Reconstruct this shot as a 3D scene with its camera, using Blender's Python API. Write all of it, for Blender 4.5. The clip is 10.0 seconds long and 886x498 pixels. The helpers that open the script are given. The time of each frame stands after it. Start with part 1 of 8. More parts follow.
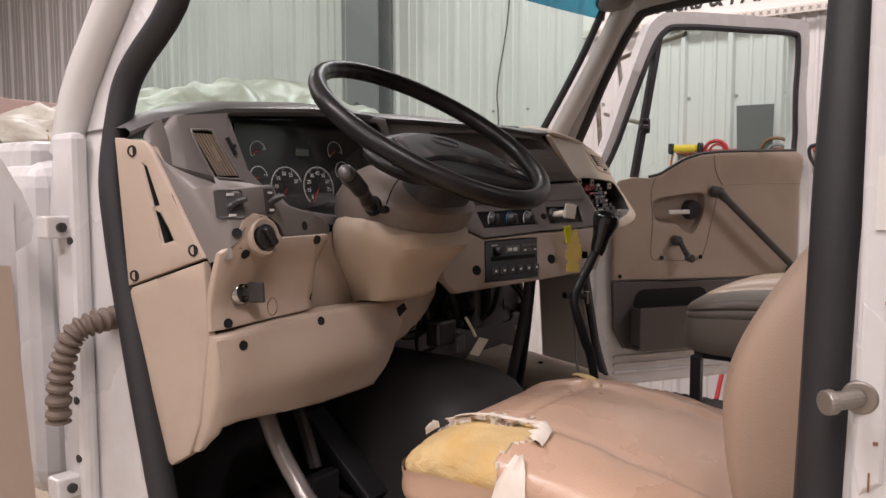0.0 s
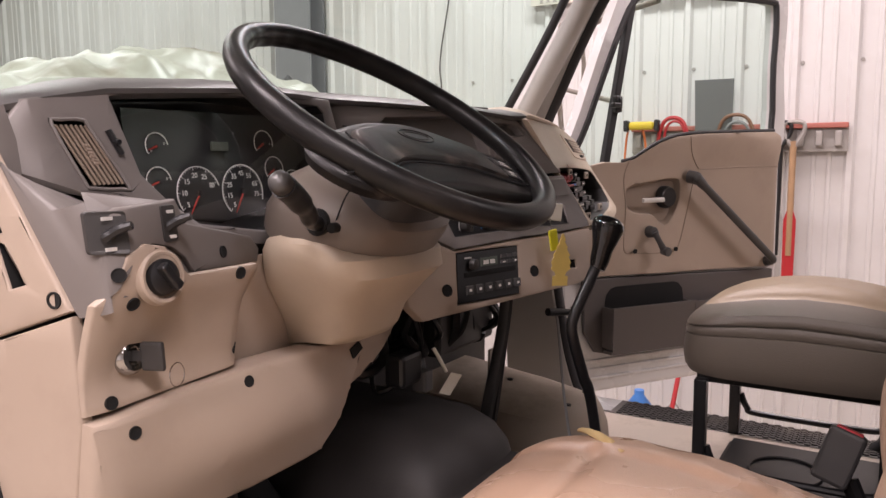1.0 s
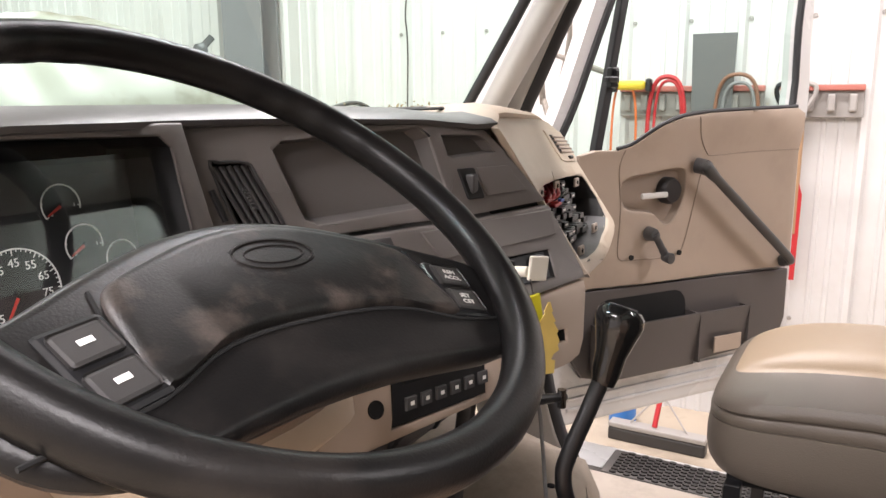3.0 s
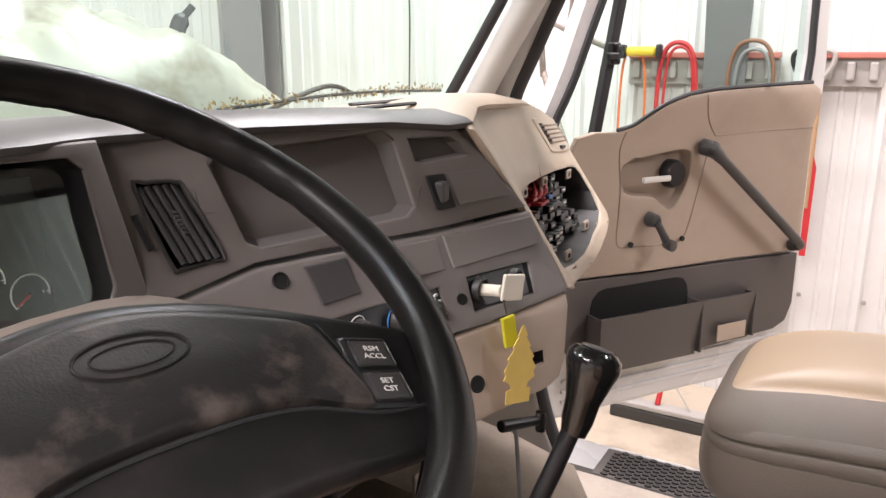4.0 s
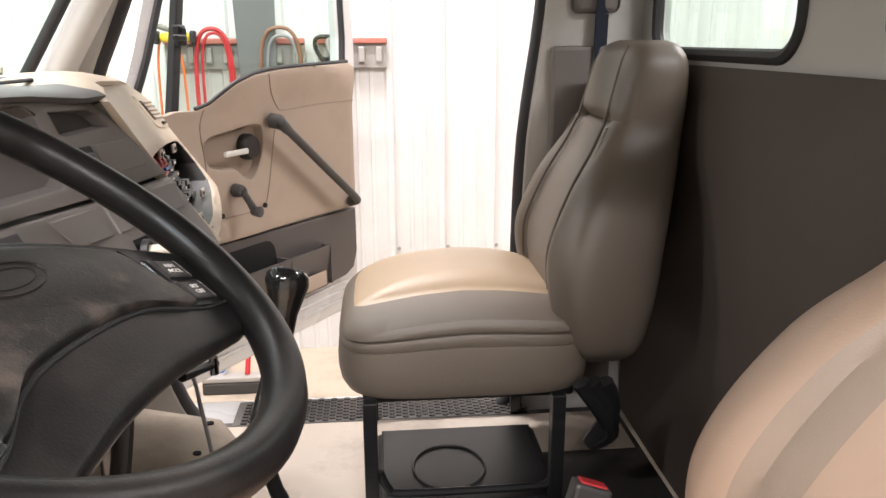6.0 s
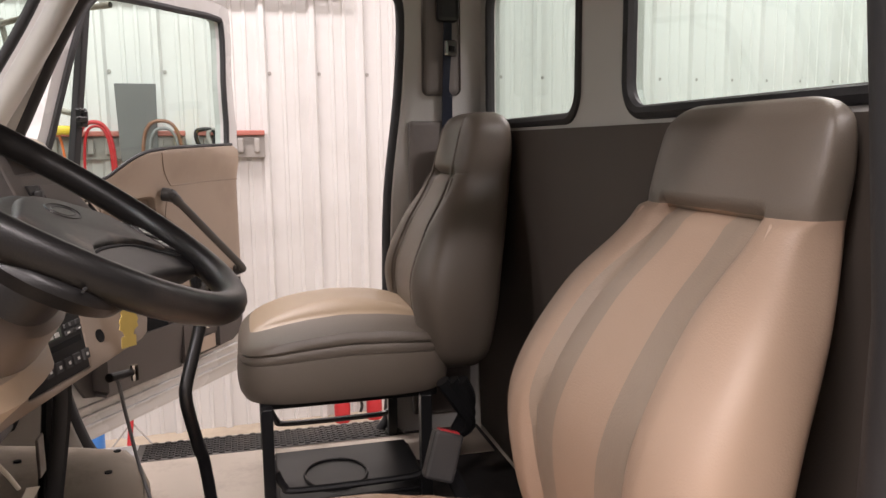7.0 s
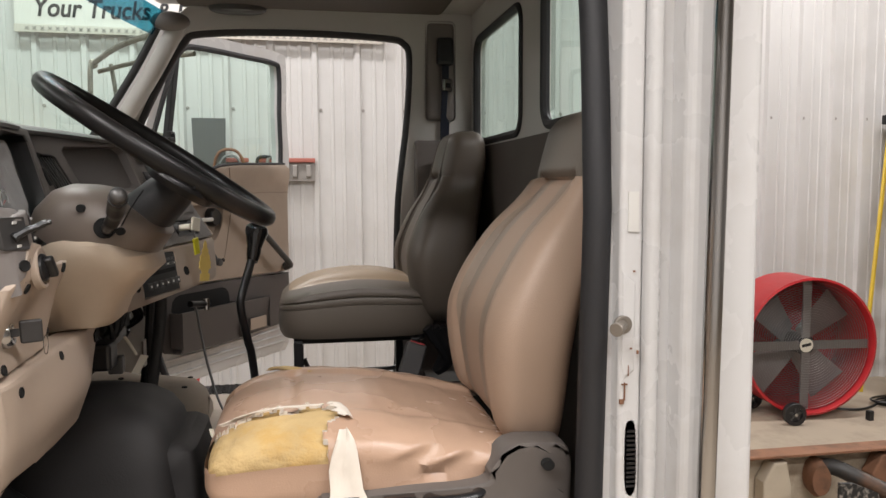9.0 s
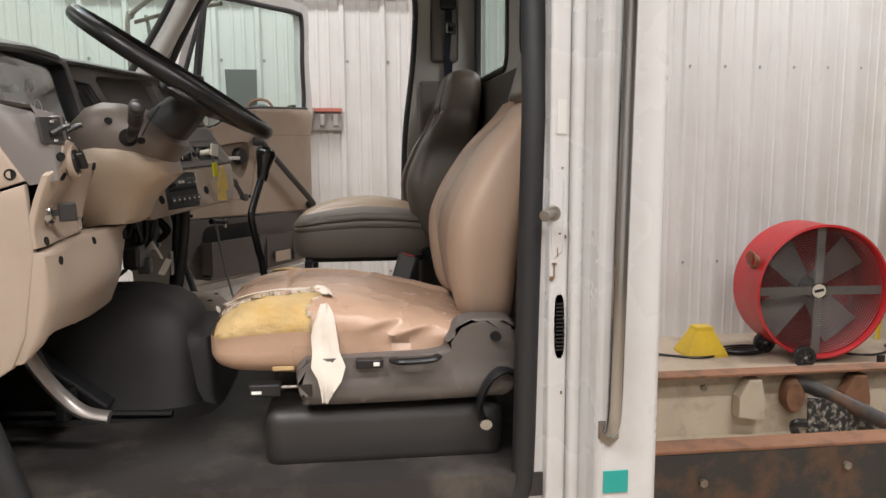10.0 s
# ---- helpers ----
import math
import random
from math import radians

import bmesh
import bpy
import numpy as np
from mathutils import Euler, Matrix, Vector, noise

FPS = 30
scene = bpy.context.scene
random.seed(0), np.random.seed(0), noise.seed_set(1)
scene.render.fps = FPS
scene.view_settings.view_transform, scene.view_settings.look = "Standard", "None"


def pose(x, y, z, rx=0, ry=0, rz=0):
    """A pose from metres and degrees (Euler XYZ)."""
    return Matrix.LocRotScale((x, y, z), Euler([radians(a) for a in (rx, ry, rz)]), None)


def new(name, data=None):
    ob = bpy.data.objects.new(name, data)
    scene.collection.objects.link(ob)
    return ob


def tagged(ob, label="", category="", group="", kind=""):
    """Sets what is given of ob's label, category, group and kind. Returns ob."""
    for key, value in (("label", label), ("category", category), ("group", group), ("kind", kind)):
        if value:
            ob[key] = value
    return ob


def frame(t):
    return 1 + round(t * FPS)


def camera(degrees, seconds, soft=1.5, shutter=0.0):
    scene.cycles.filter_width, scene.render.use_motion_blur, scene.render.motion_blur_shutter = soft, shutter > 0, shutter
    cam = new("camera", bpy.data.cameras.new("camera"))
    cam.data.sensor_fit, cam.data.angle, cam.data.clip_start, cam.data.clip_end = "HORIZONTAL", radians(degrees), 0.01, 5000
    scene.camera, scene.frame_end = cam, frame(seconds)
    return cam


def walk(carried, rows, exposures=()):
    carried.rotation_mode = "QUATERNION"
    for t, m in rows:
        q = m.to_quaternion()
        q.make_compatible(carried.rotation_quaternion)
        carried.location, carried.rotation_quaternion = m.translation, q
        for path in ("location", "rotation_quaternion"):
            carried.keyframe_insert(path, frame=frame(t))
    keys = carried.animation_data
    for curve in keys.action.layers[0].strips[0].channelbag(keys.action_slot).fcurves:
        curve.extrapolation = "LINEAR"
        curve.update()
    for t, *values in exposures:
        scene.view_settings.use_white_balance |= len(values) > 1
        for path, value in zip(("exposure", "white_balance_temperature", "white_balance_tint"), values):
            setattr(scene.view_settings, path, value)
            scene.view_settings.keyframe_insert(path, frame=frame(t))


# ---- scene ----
cam = camera(60.8, 10.0, soft=1.5, shutter=0.0)
PATH = [
    (0, -1.5791, -0.0940, 2.0039, -4.78, -0.02, -53.84),
    (0.5, -1.4095, 0.0549, 2.0231, -5.82, -0.35, -57.08),
    (1, -1.3028, 0.1711, 2.0540, -6.84, -0.35, -58.82),
    (1.5, -1.1880, 0.2756, 2.0858, -7.84, -0.35, -59.50),
    (2, -1.0600, 0.3403, 2.0888, -9.14, -0.54, -59.86),
    (2.5, -0.9300, 0.3775, 2.1406, -10.57, -0.36, -60.34),
    (3, -0.8166, 0.3872, 2.1928, -11.42, -0.28, -60.56),
    (4.5, -0.6613, 0.3952, 2.2598, -16.43, -0.10, -60.07),
    (5, -0.7250, 0.4600, 2.2537, -17.75, 0.36, -65.20),
    (5.5, -0.7798, 0.4850, 2.2317, -16.56, 0.34, -82.55),
    (6, -0.9015, 0.5121, 2.2300, -15.48, -0.23, -94.99),
    (6.2, -0.9742, 0.5224, 2.2192, -14.58, -0.58, -98.02),
    (7.3, -1.3953, 0.5668, 2.1207, -6.19, -0.66, -105.93),
    (7.5, -1.4777, 0.5493, 2.1021, -5.02, -0.79, -106.11),
    (8, -1.6886, 0.5347, 2.0753, -3.55, -0.61, -105.87),
    (8.5, -1.8573, 0.5238, 2.0545, -3.30, -0.35, -103.44),
    (9, -1.9659, 0.5050, 2.0399, -4.75, -0.24, -100.22),
    (9.5, -2.0596, 0.4698, 2.0030, -6.52, -0.18, -98.48),
    (10, -2.2424, 0.3873, 1.9375, -7.56, -0.29, -96.95),
]
walk(cam, [(t, pose(x, y, z, 90 + pitch, 0, yaw) @ pose(0, 0, 0, 0, 0, roll)) for t, x, y, z, pitch, roll, yaw in PATH],
     [(0.0, 0.1, 6700, 18), (0.5, 0.3, 6800, 21), (1.0, 0.52, 6800, 23), (2.0, 0.85, 6900, 22), (2.5, 1.22, 6500, 12), (4.5, 1.25, 6500, 15), (5.0, 1.28, 6500, 14), (5.5, 1.42, 6500, 12), (6.0, 1.4, 6500, 10), (7.5, 0.38, 6800, 17), (8.5, 0.22, 6500, 7), (10.0, 0.22, 6500, 7)])

# ---- light: strip lamps added out of view under a high ceiling ----
GROUND, CEILING, WALL_X = 0.36, 5.3, 3.593
world = bpy.data.worlds.new("world")
scene.world = world
world.use_nodes = True
world.node_tree.nodes["Background"].inputs[0].default_value = (0.9, 0.95, 1.0, 1)
world.node_tree.nodes["Background"].inputs[1].default_value = 0.05


def strip_lamp(x, y, watts, sx=0.35, sy=2.4):
    data = bpy.data.lights.new("lamp", "AREA")
    data.shape, data.size, data.size_y, data.energy, data.color = "RECTANGLE", sx, sy, watts, (1.0, 0.95, 0.955)
    ob = new("lamp_light", data)
    ob.matrix_world = pose(x, y, CEILING - 0.32)


# unseen lamps, placed and powered to fill the cab and the wall
LAMPS = ((-2.5, -1.6, 140), (-2.5, 2.4, 140), (-4.8, 0.4, 125), (2.2, -3.5, 100), (2.2, 1.6, 100), (-0.8, 6.5, 65), (1.8, 6.0, 50))
for lx, ly, lw in LAMPS:
    strip_lamp(lx, ly, lw)


# ---- materials ----
def mat(name, colour, rough=0.5, metal=0.0, vary=0.12, scale=6.0, bump=0.0, bscale=180.0, stain=None, stain_amount=0.0, stain_scale=2.5, spec=0.5, coat=0.0):
    m = bpy.data.materials.new(name)
    m.use_nodes = True
    nt = m.node_tree
    b = nt.nodes["Principled BSDF"]
    b.inputs["Roughness"].default_value, b.inputs["Metallic"].default_value = rough, metal
    b.inputs["Specular IOR Level"].default_value = spec
    b.inputs["Coat Weight"].default_value = coat
    tc = nt.nodes.new("ShaderNodeTexCoord")
    n1 = nt.nodes.new("ShaderNodeTexNoise")
    n1.inputs["Scale"].default_value, n1.inputs["Detail"].default_value = scale, 6
    nt.links.new(tc.outputs["Object"], n1.inputs["Vector"])
    ramp = nt.nodes.new("ShaderNodeMapRange")
    ramp.inputs[3].default_value, ramp.inputs[4].default_value = 1 - vary, 1 + vary
    nt.links.new(n1.outputs["Fac"], ramp.inputs[0])
    mul = nt.nodes.new("ShaderNodeVectorMath")
    mul.operation = "SCALE"
    mul.inputs[0].default_value = colour
    nt.links.new(ramp.outputs[0], mul.inputs["Scale"])
    out = mul.outputs[0]
    if stain:
        n2 = nt.nodes.new("ShaderNodeTexNoise")
        n2.inputs["Scale"].default_value, n2.inputs["Detail"].default_value, n2.inputs["Roughness"].default_value = stain_scale, 8, 0.65
        nt.links.new(tc.outputs["Object"], n2.inputs["Vector"])
        r2 = nt.nodes.new("ShaderNodeMapRange")
        r2.inputs[1].default_value, r2.inputs[2].default_value, r2.inputs[4].default_value = 0.49, 0.66, stain_amount
        nt.links.new(n2.outputs["Fac"], r2.inputs[0])
        mix = nt.nodes.new("ShaderNodeMix")
        mix.data_type = "RGBA"
        nt.links.new(r2.outputs[0], mix.inputs["Factor"])
        nt.links.new(out, mix.inputs["A"])
        mix.inputs["B"].default_value = (*stain, 1)
        out = mix.outputs["Result"]
    nt.links.new(out, b.inputs["Base Color"])
    r3 = nt.nodes.new("ShaderNodeMapRange")
    r3.inputs[3].default_value, r3.inputs[4].default_value = max(rough - 0.1, 0.02), min(rough + 0.1, 1)
    nt.links.new(n1.outputs["Fac"], r3.inputs[0])
    nt.links.new(r3.outputs[0], b.inputs["Roughness"])
    if bump:
        n3 = nt.nodes.new("ShaderNodeTexNoise")
        n3.inputs["Scale"].default_value, n3.inputs["Detail"].default_value = bscale, 3
        nt.links.new(tc.outputs["Object"], n3.inputs["Vector"])
        bp = nt.nodes.new("ShaderNodeBump")
        bp.inputs["Strength"].default_value, bp.inputs["Distance"].default_value = bump, 0.002
        nt.links.new(n3.outputs["Fac"], bp.inputs["Height"])
        nt.links.new(bp.outputs[0], b.inputs["Normal"])
    return m


def glass_mat(name, tint, rough=0.0, base=0.045):
    m = bpy.data.materials.new(name)
    m.use_nodes = True
    nt = m.node_tree
    nt.nodes.remove(nt.nodes["Principled BSDF"])
    tr, gl, lw, pw, mx = (nt.nodes.new(k) for k in ("ShaderNodeBsdfTransparent", "ShaderNodeBsdfGlossy", "ShaderNodeLayerWeight", "ShaderNodeMath", "ShaderNodeMixShader"))
    tr.inputs[0].default_value = (*tint, 1)
    gl.inputs["Roughness"].default_value = rough
    pw.operation = "POWER"
    pw.inputs[1].default_value = 4.0
    lw.inputs[0].default_value = 0.5
    fl = nt.nodes.new("ShaderNodeMapRange")
    fl.inputs[3].default_value, fl.inputs[4].default_value = base, 0.7
    nt.links.new(lw.outputs["Facing"], pw.inputs[0])
    nt.links.new(pw.outputs[0], fl.inputs[0])
    nt.links.new(fl.outputs[0], mx.inputs[0])
    nt.links.new(tr.outputs[0], mx.inputs[1])
    nt.links.new(gl.outputs[0], mx.inputs[2])
    nt.links.new(mx.outputs[0], nt.nodes["Material Output"].inputs[0])
    return m


WHITE_WALL = mat("white_ribbed_steel", (0.62, 0.61, 0.6), 0.45, vary=0.05, scale=2.0, stain=(0.45, 0.42, 0.38), stain_amount=0.25, stain_scale=1.2)
CONCRETE = mat("tan_floor", (0.42, 0.35, 0.27), 0.7, vary=0.15, scale=3, bump=0.2, stain=(0.2, 0.16, 0.12), stain_amount=0.5)
CEIL = mat("ceiling_white", (0.7, 0.7, 0.7), 0.6)
POST_GREY = mat("post_grey", (0.2, 0.2, 0.21), 0.5)
CAB_WHITE = mat("cab_white_paint", (0.60, 0.595, 0.59), 0.28, vary=0.04, coat=0.3, stain=(0.35, 0.3, 0.25), stain_amount=0.18, stain_scale=6)
CAB_GREY = mat("cab_inner_paint", (0.5, 0.49, 0.47), 0.4, vary=0.06)
SEAL = mat("black_rubber", (0.018, 0.018, 0.02), 0.55, bump=0.2)
TAN = mat("tan_plastic", (0.40, 0.32, 0.255), 0.5, vary=0.05, bump=0.12, bscale=900, stain=(0.3, 0.23, 0.18), stain_amount=0.3, stain_scale=5)
TAUPE = mat("taupe_plastic", (0.165, 0.148, 0.138), 0.5, vary=0.06, bump=0.12, bscale=900)
DARK = mat("dark_plastic", (0.035, 0.033, 0.032), 0.45, vary=0.1, bump=0.1, bscale=900)
BLACK = mat("black_plastic", (0.012, 0.012, 0.013), 0.35, vary=0.15)
# near black: painted shade of holes, slots and seams, also dark screws
SHADE_BLACK = mat("shade_black", (0.006, 0.006, 0.006), 0.9)
VINYL = mat("tan_vinyl", (0.46, 0.305, 0.215), 0.28, vary=0.08, bump=0.25, bscale=400, stain=(0.3, 0.2, 0.14), stain_amount=0.35)
VINYL_GREY = mat("taupe_vinyl", (0.122, 0.1, 0.08), 0.42, vary=0.08, bump=0.25, bscale=400)
MAT_RUBBER = mat("floor_mat_rubber", (0.03, 0.027, 0.026), 0.6, vary=0.25, bump=0.2, bscale=60, stain=(0.13, 0.11, 0.09), stain_amount=0.6, stain_scale=3.5)
LEATHER_BLACK = mat("wheel_black", (0.008, 0.0075, 0.0075), 0.34, vary=0.2, bump=0.12, bscale=500, stain=(0.035, 0.03, 0.027), stain_amount=0.35, stain_scale=9, spec=0.28)
STEEL = mat("steel", (0.45, 0.445, 0.44), 0.14, 1.0)
RED = mat("red_paint", (0.42, 0.02, 0.025), 0.4, vary=0.15)
# darker copy of the tan: recess and groove shade, and the vent slats
TAN_SHADE_SLATS = mat("tan_shade_and_slats", (0.27, 0.21, 0.165), 0.5, vary=0.06)
TAN_LIGHT = mat("tan_painted_floor", (0.5, 0.43, 0.36), 0.55, vary=0.1, stain=(0.25, 0.2, 0.16), stain_amount=0.5, stain_scale=6)
TRIM_BROWN = mat("brown_trim_board", (0.075, 0.06, 0.05), 0.7, vary=0.25, scale=3, bump=0.2, bscale=300)
TREAD = mat("tread_rubber", (0.1, 0.09, 0.085), 0.6, bump=0.2, stain=(0.25, 0.21, 0.18), stain_amount=0.4)
RUSTY_STEEL = mat("rusty_steel", (0.3, 0.27, 0.235), 0.45, 0.7, vary=0.3, scale=20, stain=(0.16, 0.09, 0.05), stain_amount=0.6, stain_scale=14)
LABEL_GREY = mat("label_grey", (0.64, 0.63, 0.60), 0.5, vary=0.1)
TEAL = mat("teal_sticker", (0.02, 0.32, 0.28), 0.4)
BOOT = mat("dusty_boot", (0.13, 0.10, 0.08), 0.7, vary=0.3, scale=30, bump=0.2)
POCKET = mat("grey_pocket_plastic", (0.085, 0.075, 0.072), 0.5, vary=0.06, bump=0.12, bscale=900)
DARKGREY = mat("dark_grey_plastic", (0.055, 0.053, 0.053), 0.45, vary=0.08)
BLUE_GLASS = glass_mat("blue_band_glass", (0.06, 0.3, 0.45))
TAN_TOP = mat("light_tan_plastic", (0.52, 0.43, 0.33), 0.45, vary=0.06, bump=0.1, bscale=900, stain=(0.36, 0.27, 0.2), stain_amount=0.3, stain_scale=4)
TAUPE_TOP = mat("taupe_soft_top", (0.095, 0.091, 0.09), 0.36, vary=0.08, bump=0.15, bscale=700)
TAUPE_COL = mat("taupe_column", (0.15, 0.123, 0.103), 0.42, vary=0.06, bump=0.1, bscale=900)
# darkened copy of the taupe, for the shade inside tray and pocket
TAUPE_SHADED = mat("taupe_recess_shaded", (0.125, 0.114, 0.108), 0.6, vary=0.08, bump=0.15, bscale=700)
GAUGE_BLACK = mat("gauge_black", (0.03, 0.03, 0.032), 0.12, vary=0.1)
GAUGE_WHITE = mat("gauge_white", (0.82, 0.82, 0.8), 0.5)
SCALE_BLUE = mat("scale_blue", (0.05, 0.2, 0.5), 0.5)
NEEDLE_RED = mat("needle_red", (0.45, 0.03, 0.02), 0.5)
LCD = mat("lcd_grey", (0.12, 0.14, 0.12), 0.2)
FUSE_RED = mat("fuse_red", (0.5, 0.03, 0.04), 0.4)
FUSE_BLUE = mat("fuse_blue", (0.03, 0.12, 0.45), 0.4)
FUSE_WHITE = mat("fuse_white", (0.6, 0.57, 0.5), 0.4)
LABEL_WHITE = mat("tag_white", (0.72, 0.68, 0.58), 0.5)
YELLOW_FOB = mat("yellow_fob", (0.62, 0.58, 0.03), 0.35)
YELLOW_CARD = mat("yellow_card", (0.74, 0.54, 0.15), 0.7, vary=0.1, scale=40)
PAD_BLACK = mat("horn_pad_black", (0.009, 0.0085, 0.008), 0.42, vary=0.3, scale=5, bump=0.15, bscale=500, stain=(0.1, 0.078, 0.066), stain_amount=0.55, stain_scale=16, spec=0.4)
WORN_SILVER = mat("worn_silver", (0.085, 0.082, 0.08), 0.35, 0.3, vary=0.2, scale=40)
VINYL_MID = mat("greyish_tan_vinyl", (0.25, 0.195, 0.15), 0.42, vary=0.1, bump=0.25, bscale=400, stain=(0.18, 0.14, 0.11), stain_amount=0.4)
VINYL_MATTE = mat("matte_tan_vinyl", (0.34, 0.242, 0.178), 0.5, vary=0.08, bump=0.25, bscale=400, stain=(0.3, 0.21, 0.15), stain_amount=0.35)
VINYL_WORN = mat("worn_tan_vinyl", (0.35, 0.26, 0.175), 0.42, vary=0.1, bump=0.25, bscale=400)
FOAM = mat("yellow_foam", (0.5, 0.36, 0.17), 0.9, vary=0.3, scale=18, bump=0.8, bscale=220, stain=(0.5, 0.29, 0.06), stain_amount=0.5, stain_scale=11)
CLOTH = mat("white_cloth", (0.66, 0.6, 0.52), 0.8, vary=0.12, scale=25, bump=0.3, bscale=600)
TAUPE_SEAT = mat("grey_seat_plastic", (0.12, 0.105, 0.095), 0.42, vary=0.06, bump=0.12, bscale=900)
NAVY = mat("belt_webbing", (0.012, 0.016, 0.03), 0.6, bump=0.3, bscale=600)
MAT_RUBBER_SMOOTH = mat("hump_rubber", (0.017, 0.015, 0.0145), 0.62, vary=0.15, scale=4, bump=0.15, bscale=300)
TAN_DUSTY = mat("dusty_tan_plastic", (0.3, 0.25, 0.2), 0.6, vary=0.15, stain=(0.14, 0.11, 0.09), stain_amount=0.5, stain_scale=7)
GREY_CABLE = mat("grey_cable", (0.2, 0.2, 0.2), 0.45)
GLOSS_BLACK = mat("gloss_black", (0.01, 0.01, 0.01), 0.12, vary=0.1, coat=0.4)
PEDAL_METAL = mat("pedal_metal", (0.32, 0.29, 0.27), 0.35, 0.6, vary=0.2, scale=20)
RAIL_BLACK = mat("rail_black", (0.03, 0.028, 0.026), 0.55, vary=0.3, scale=9, bump=0.5, bscale=60, stain=(0.16, 0.075, 0.035), stain_amount=0.7, stain_scale=5)
RAIL_SPECKLED = mat("rail_speckled", (0.02, 0.02, 0.02), 0.5, vary=0.3, bump=0.4, bscale=70, stain=(0.5, 0.46, 0.4), stain_amount=0.8, stain_scale=45)
RAIL_TAN = mat("rail_tan", (0.5, 0.43, 0.33), 0.7, vary=0.2, scale=8, bump=0.3, bscale=80, stain=(0.2, 0.14, 0.09), stain_amount=0.6, stain_scale=6)
RUST = mat("rust", (0.23, 0.11, 0.06), 0.8, vary=0.3, scale=15, bump=0.5, bscale=120, stain=(0.07, 0.045, 0.03), stain_amount=0.6, stain_scale=10)
SHEET = mat("plastic_sheet", (0.36, 0.35, 0.30), 0.4, vary=0.15, scale=5, stain=(0.15, 0.11, 0.07), stain_amount=0.85, stain_scale=4.5)
PINK_BOARD = mat("pink_board", (0.42, 0.3, 0.27), 0.6, vary=0.08)
LEAF = mat("dry_leaf", (0.3, 0.2, 0.09), 0.8, vary=0.5, scale=60)
RACK_RED = mat("rack_red", (0.4, 0.13, 0.1), 0.5, vary=0.15)
RACK_GREY = mat("rack_grey", (0.32, 0.3, 0.28), 0.5, vary=0.15)
BROWN = mat("brown_cord", (0.2, 0.09, 0.05), 0.5)
YELLOW_TOOL = mat("tool_yellow", (0.62, 0.43, 0.03), 0.4, vary=0.15, stain=(0.3, 0.2, 0.05), stain_amount=0.3)
ORANGE = mat("orange", (0.6, 0.14, 0.03), 0.45)
WOOD = mat("handle_wood", (0.36, 0.22, 0.12), 0.6, vary=0.2, scale=20)
SHEET_GREY = mat("dark_sheet", (0.13, 0.13, 0.13), 0.45, vary=0.08)
SIGN_WHITE = mat("sign_white", (0.72, 0.7, 0.66), 0.4, vary=0.04)
SIGN_EDGE = mat("sign_edge", (0.62, 0.58, 0.52), 0.35, vary=0.05)
BLUE_JUG = mat("blue_jug", (0.05, 0.2, 0.55), 0.35)
GUARD = mat("guard_wire", (0.2, 0.2, 0.2), 0.4, 0.5)
STEEL_DULL = mat("dull_steel", (0.2, 0.19, 0.185), 0.45, 0.6, vary=0.15)
LENS = glass_mat("gauge_lens", (0.92, 0.95, 0.94), 0.03, 0.13)
CLEAR = glass_mat("clear_glass", (0.76, 0.92, 0.87))
GREEN_GLASS = glass_mat("tinted_glass", (0.72, 0.90, 0.84))


# ---- mesh helpers ----
def fitted(sx, ox, sy, oy, sz, oz):
    """Sizes and shifts along the three axes, as one frame."""
    return Matrix(((sx, 0, 0, ox), (0, sy, 0, oy), (0, 0, sz, oz), (0, 0, 0, 1)))


TRUCK = Matrix()
CAB = Matrix.Translation((0.055, 0.005, 0))
DSEAT = fitted(1.05, 0.0565, 1.13, 0.005, 0.985, -0.0006)
PSEAT = fitted(1.0, 0.18, 1.15, -0.01, 1.085, -0.1297)
COLUMN = fitted(1.15, 0.15, 1.15, -0.008, 1.15, -0.2458)
LEVER = fitted(1.0, 0.05, 1.0, 0.083, 1.119, -0.1735)
FLOORM = fitted(1.0, 0.06, 1.12, 0.0, 1.06, -0.0974)
PTRIM = fitted(1.0, 0.115, 1.0, 0.02, 1.04, 0.0)
COWL = Matrix.Translation((0.06, 0.26, 0.06))
RAILS = Matrix.Translation((0.055, -0.2, -0.09))
# the shop stands turned two degrees to the truck
SHOP = Matrix.Translation((3.593, 0.695, 0)) @ pose(0, 0, 0, 0, 0, 2) @ Matrix.Translation((-3.593, -0.695, 0))
SHOPW = SHOP @ fitted(1, 0, 1, 0, 1.03, -0.3527)
BASES = {}


def thing(name, label, category, base=(0, 0, 0), m=None, group="", kind=""):
    """An Empty at the thing's base, to which its parts are joined. m: the frame in which base and parts are given."""
    ob = new(name)
    ob.matrix_world = (m or Matrix()) @ Matrix.Translation(base)
    BASES[ob.name] = Vector(base)
    return tagged(ob, label, category, group, kind)


def part(name, bm, material, parent=None, label="", smooth=False):
    me = bpy.data.meshes.new(name)
    bmesh.ops.recalc_face_normals(bm, faces=bm.faces)
    if smooth:
        for f in bm.faces:
            f.smooth = True
    bm.to_mesh(me)
    bm.free()
    me.materials.append(material)
    if smooth:
        me.set_sharp_from_angle(angle=radians(40))
    ob = new(name, me)
    if parent:
        ob.parent = parent
        if parent.name in BASES:
            ob.location = -BASES[parent.name]
    if label:
        ob["label"] = label
    return ob


def whole(name, bm, material, label, category, m=None, group="", kind="", smooth=False):
    """A thing that is one mesh."""
    if m:
        bmesh.ops.transform(bm, matrix=m, verts=bm.verts)
    return tagged(part(name, bm, material, None, "", smooth), label, category, group, kind)


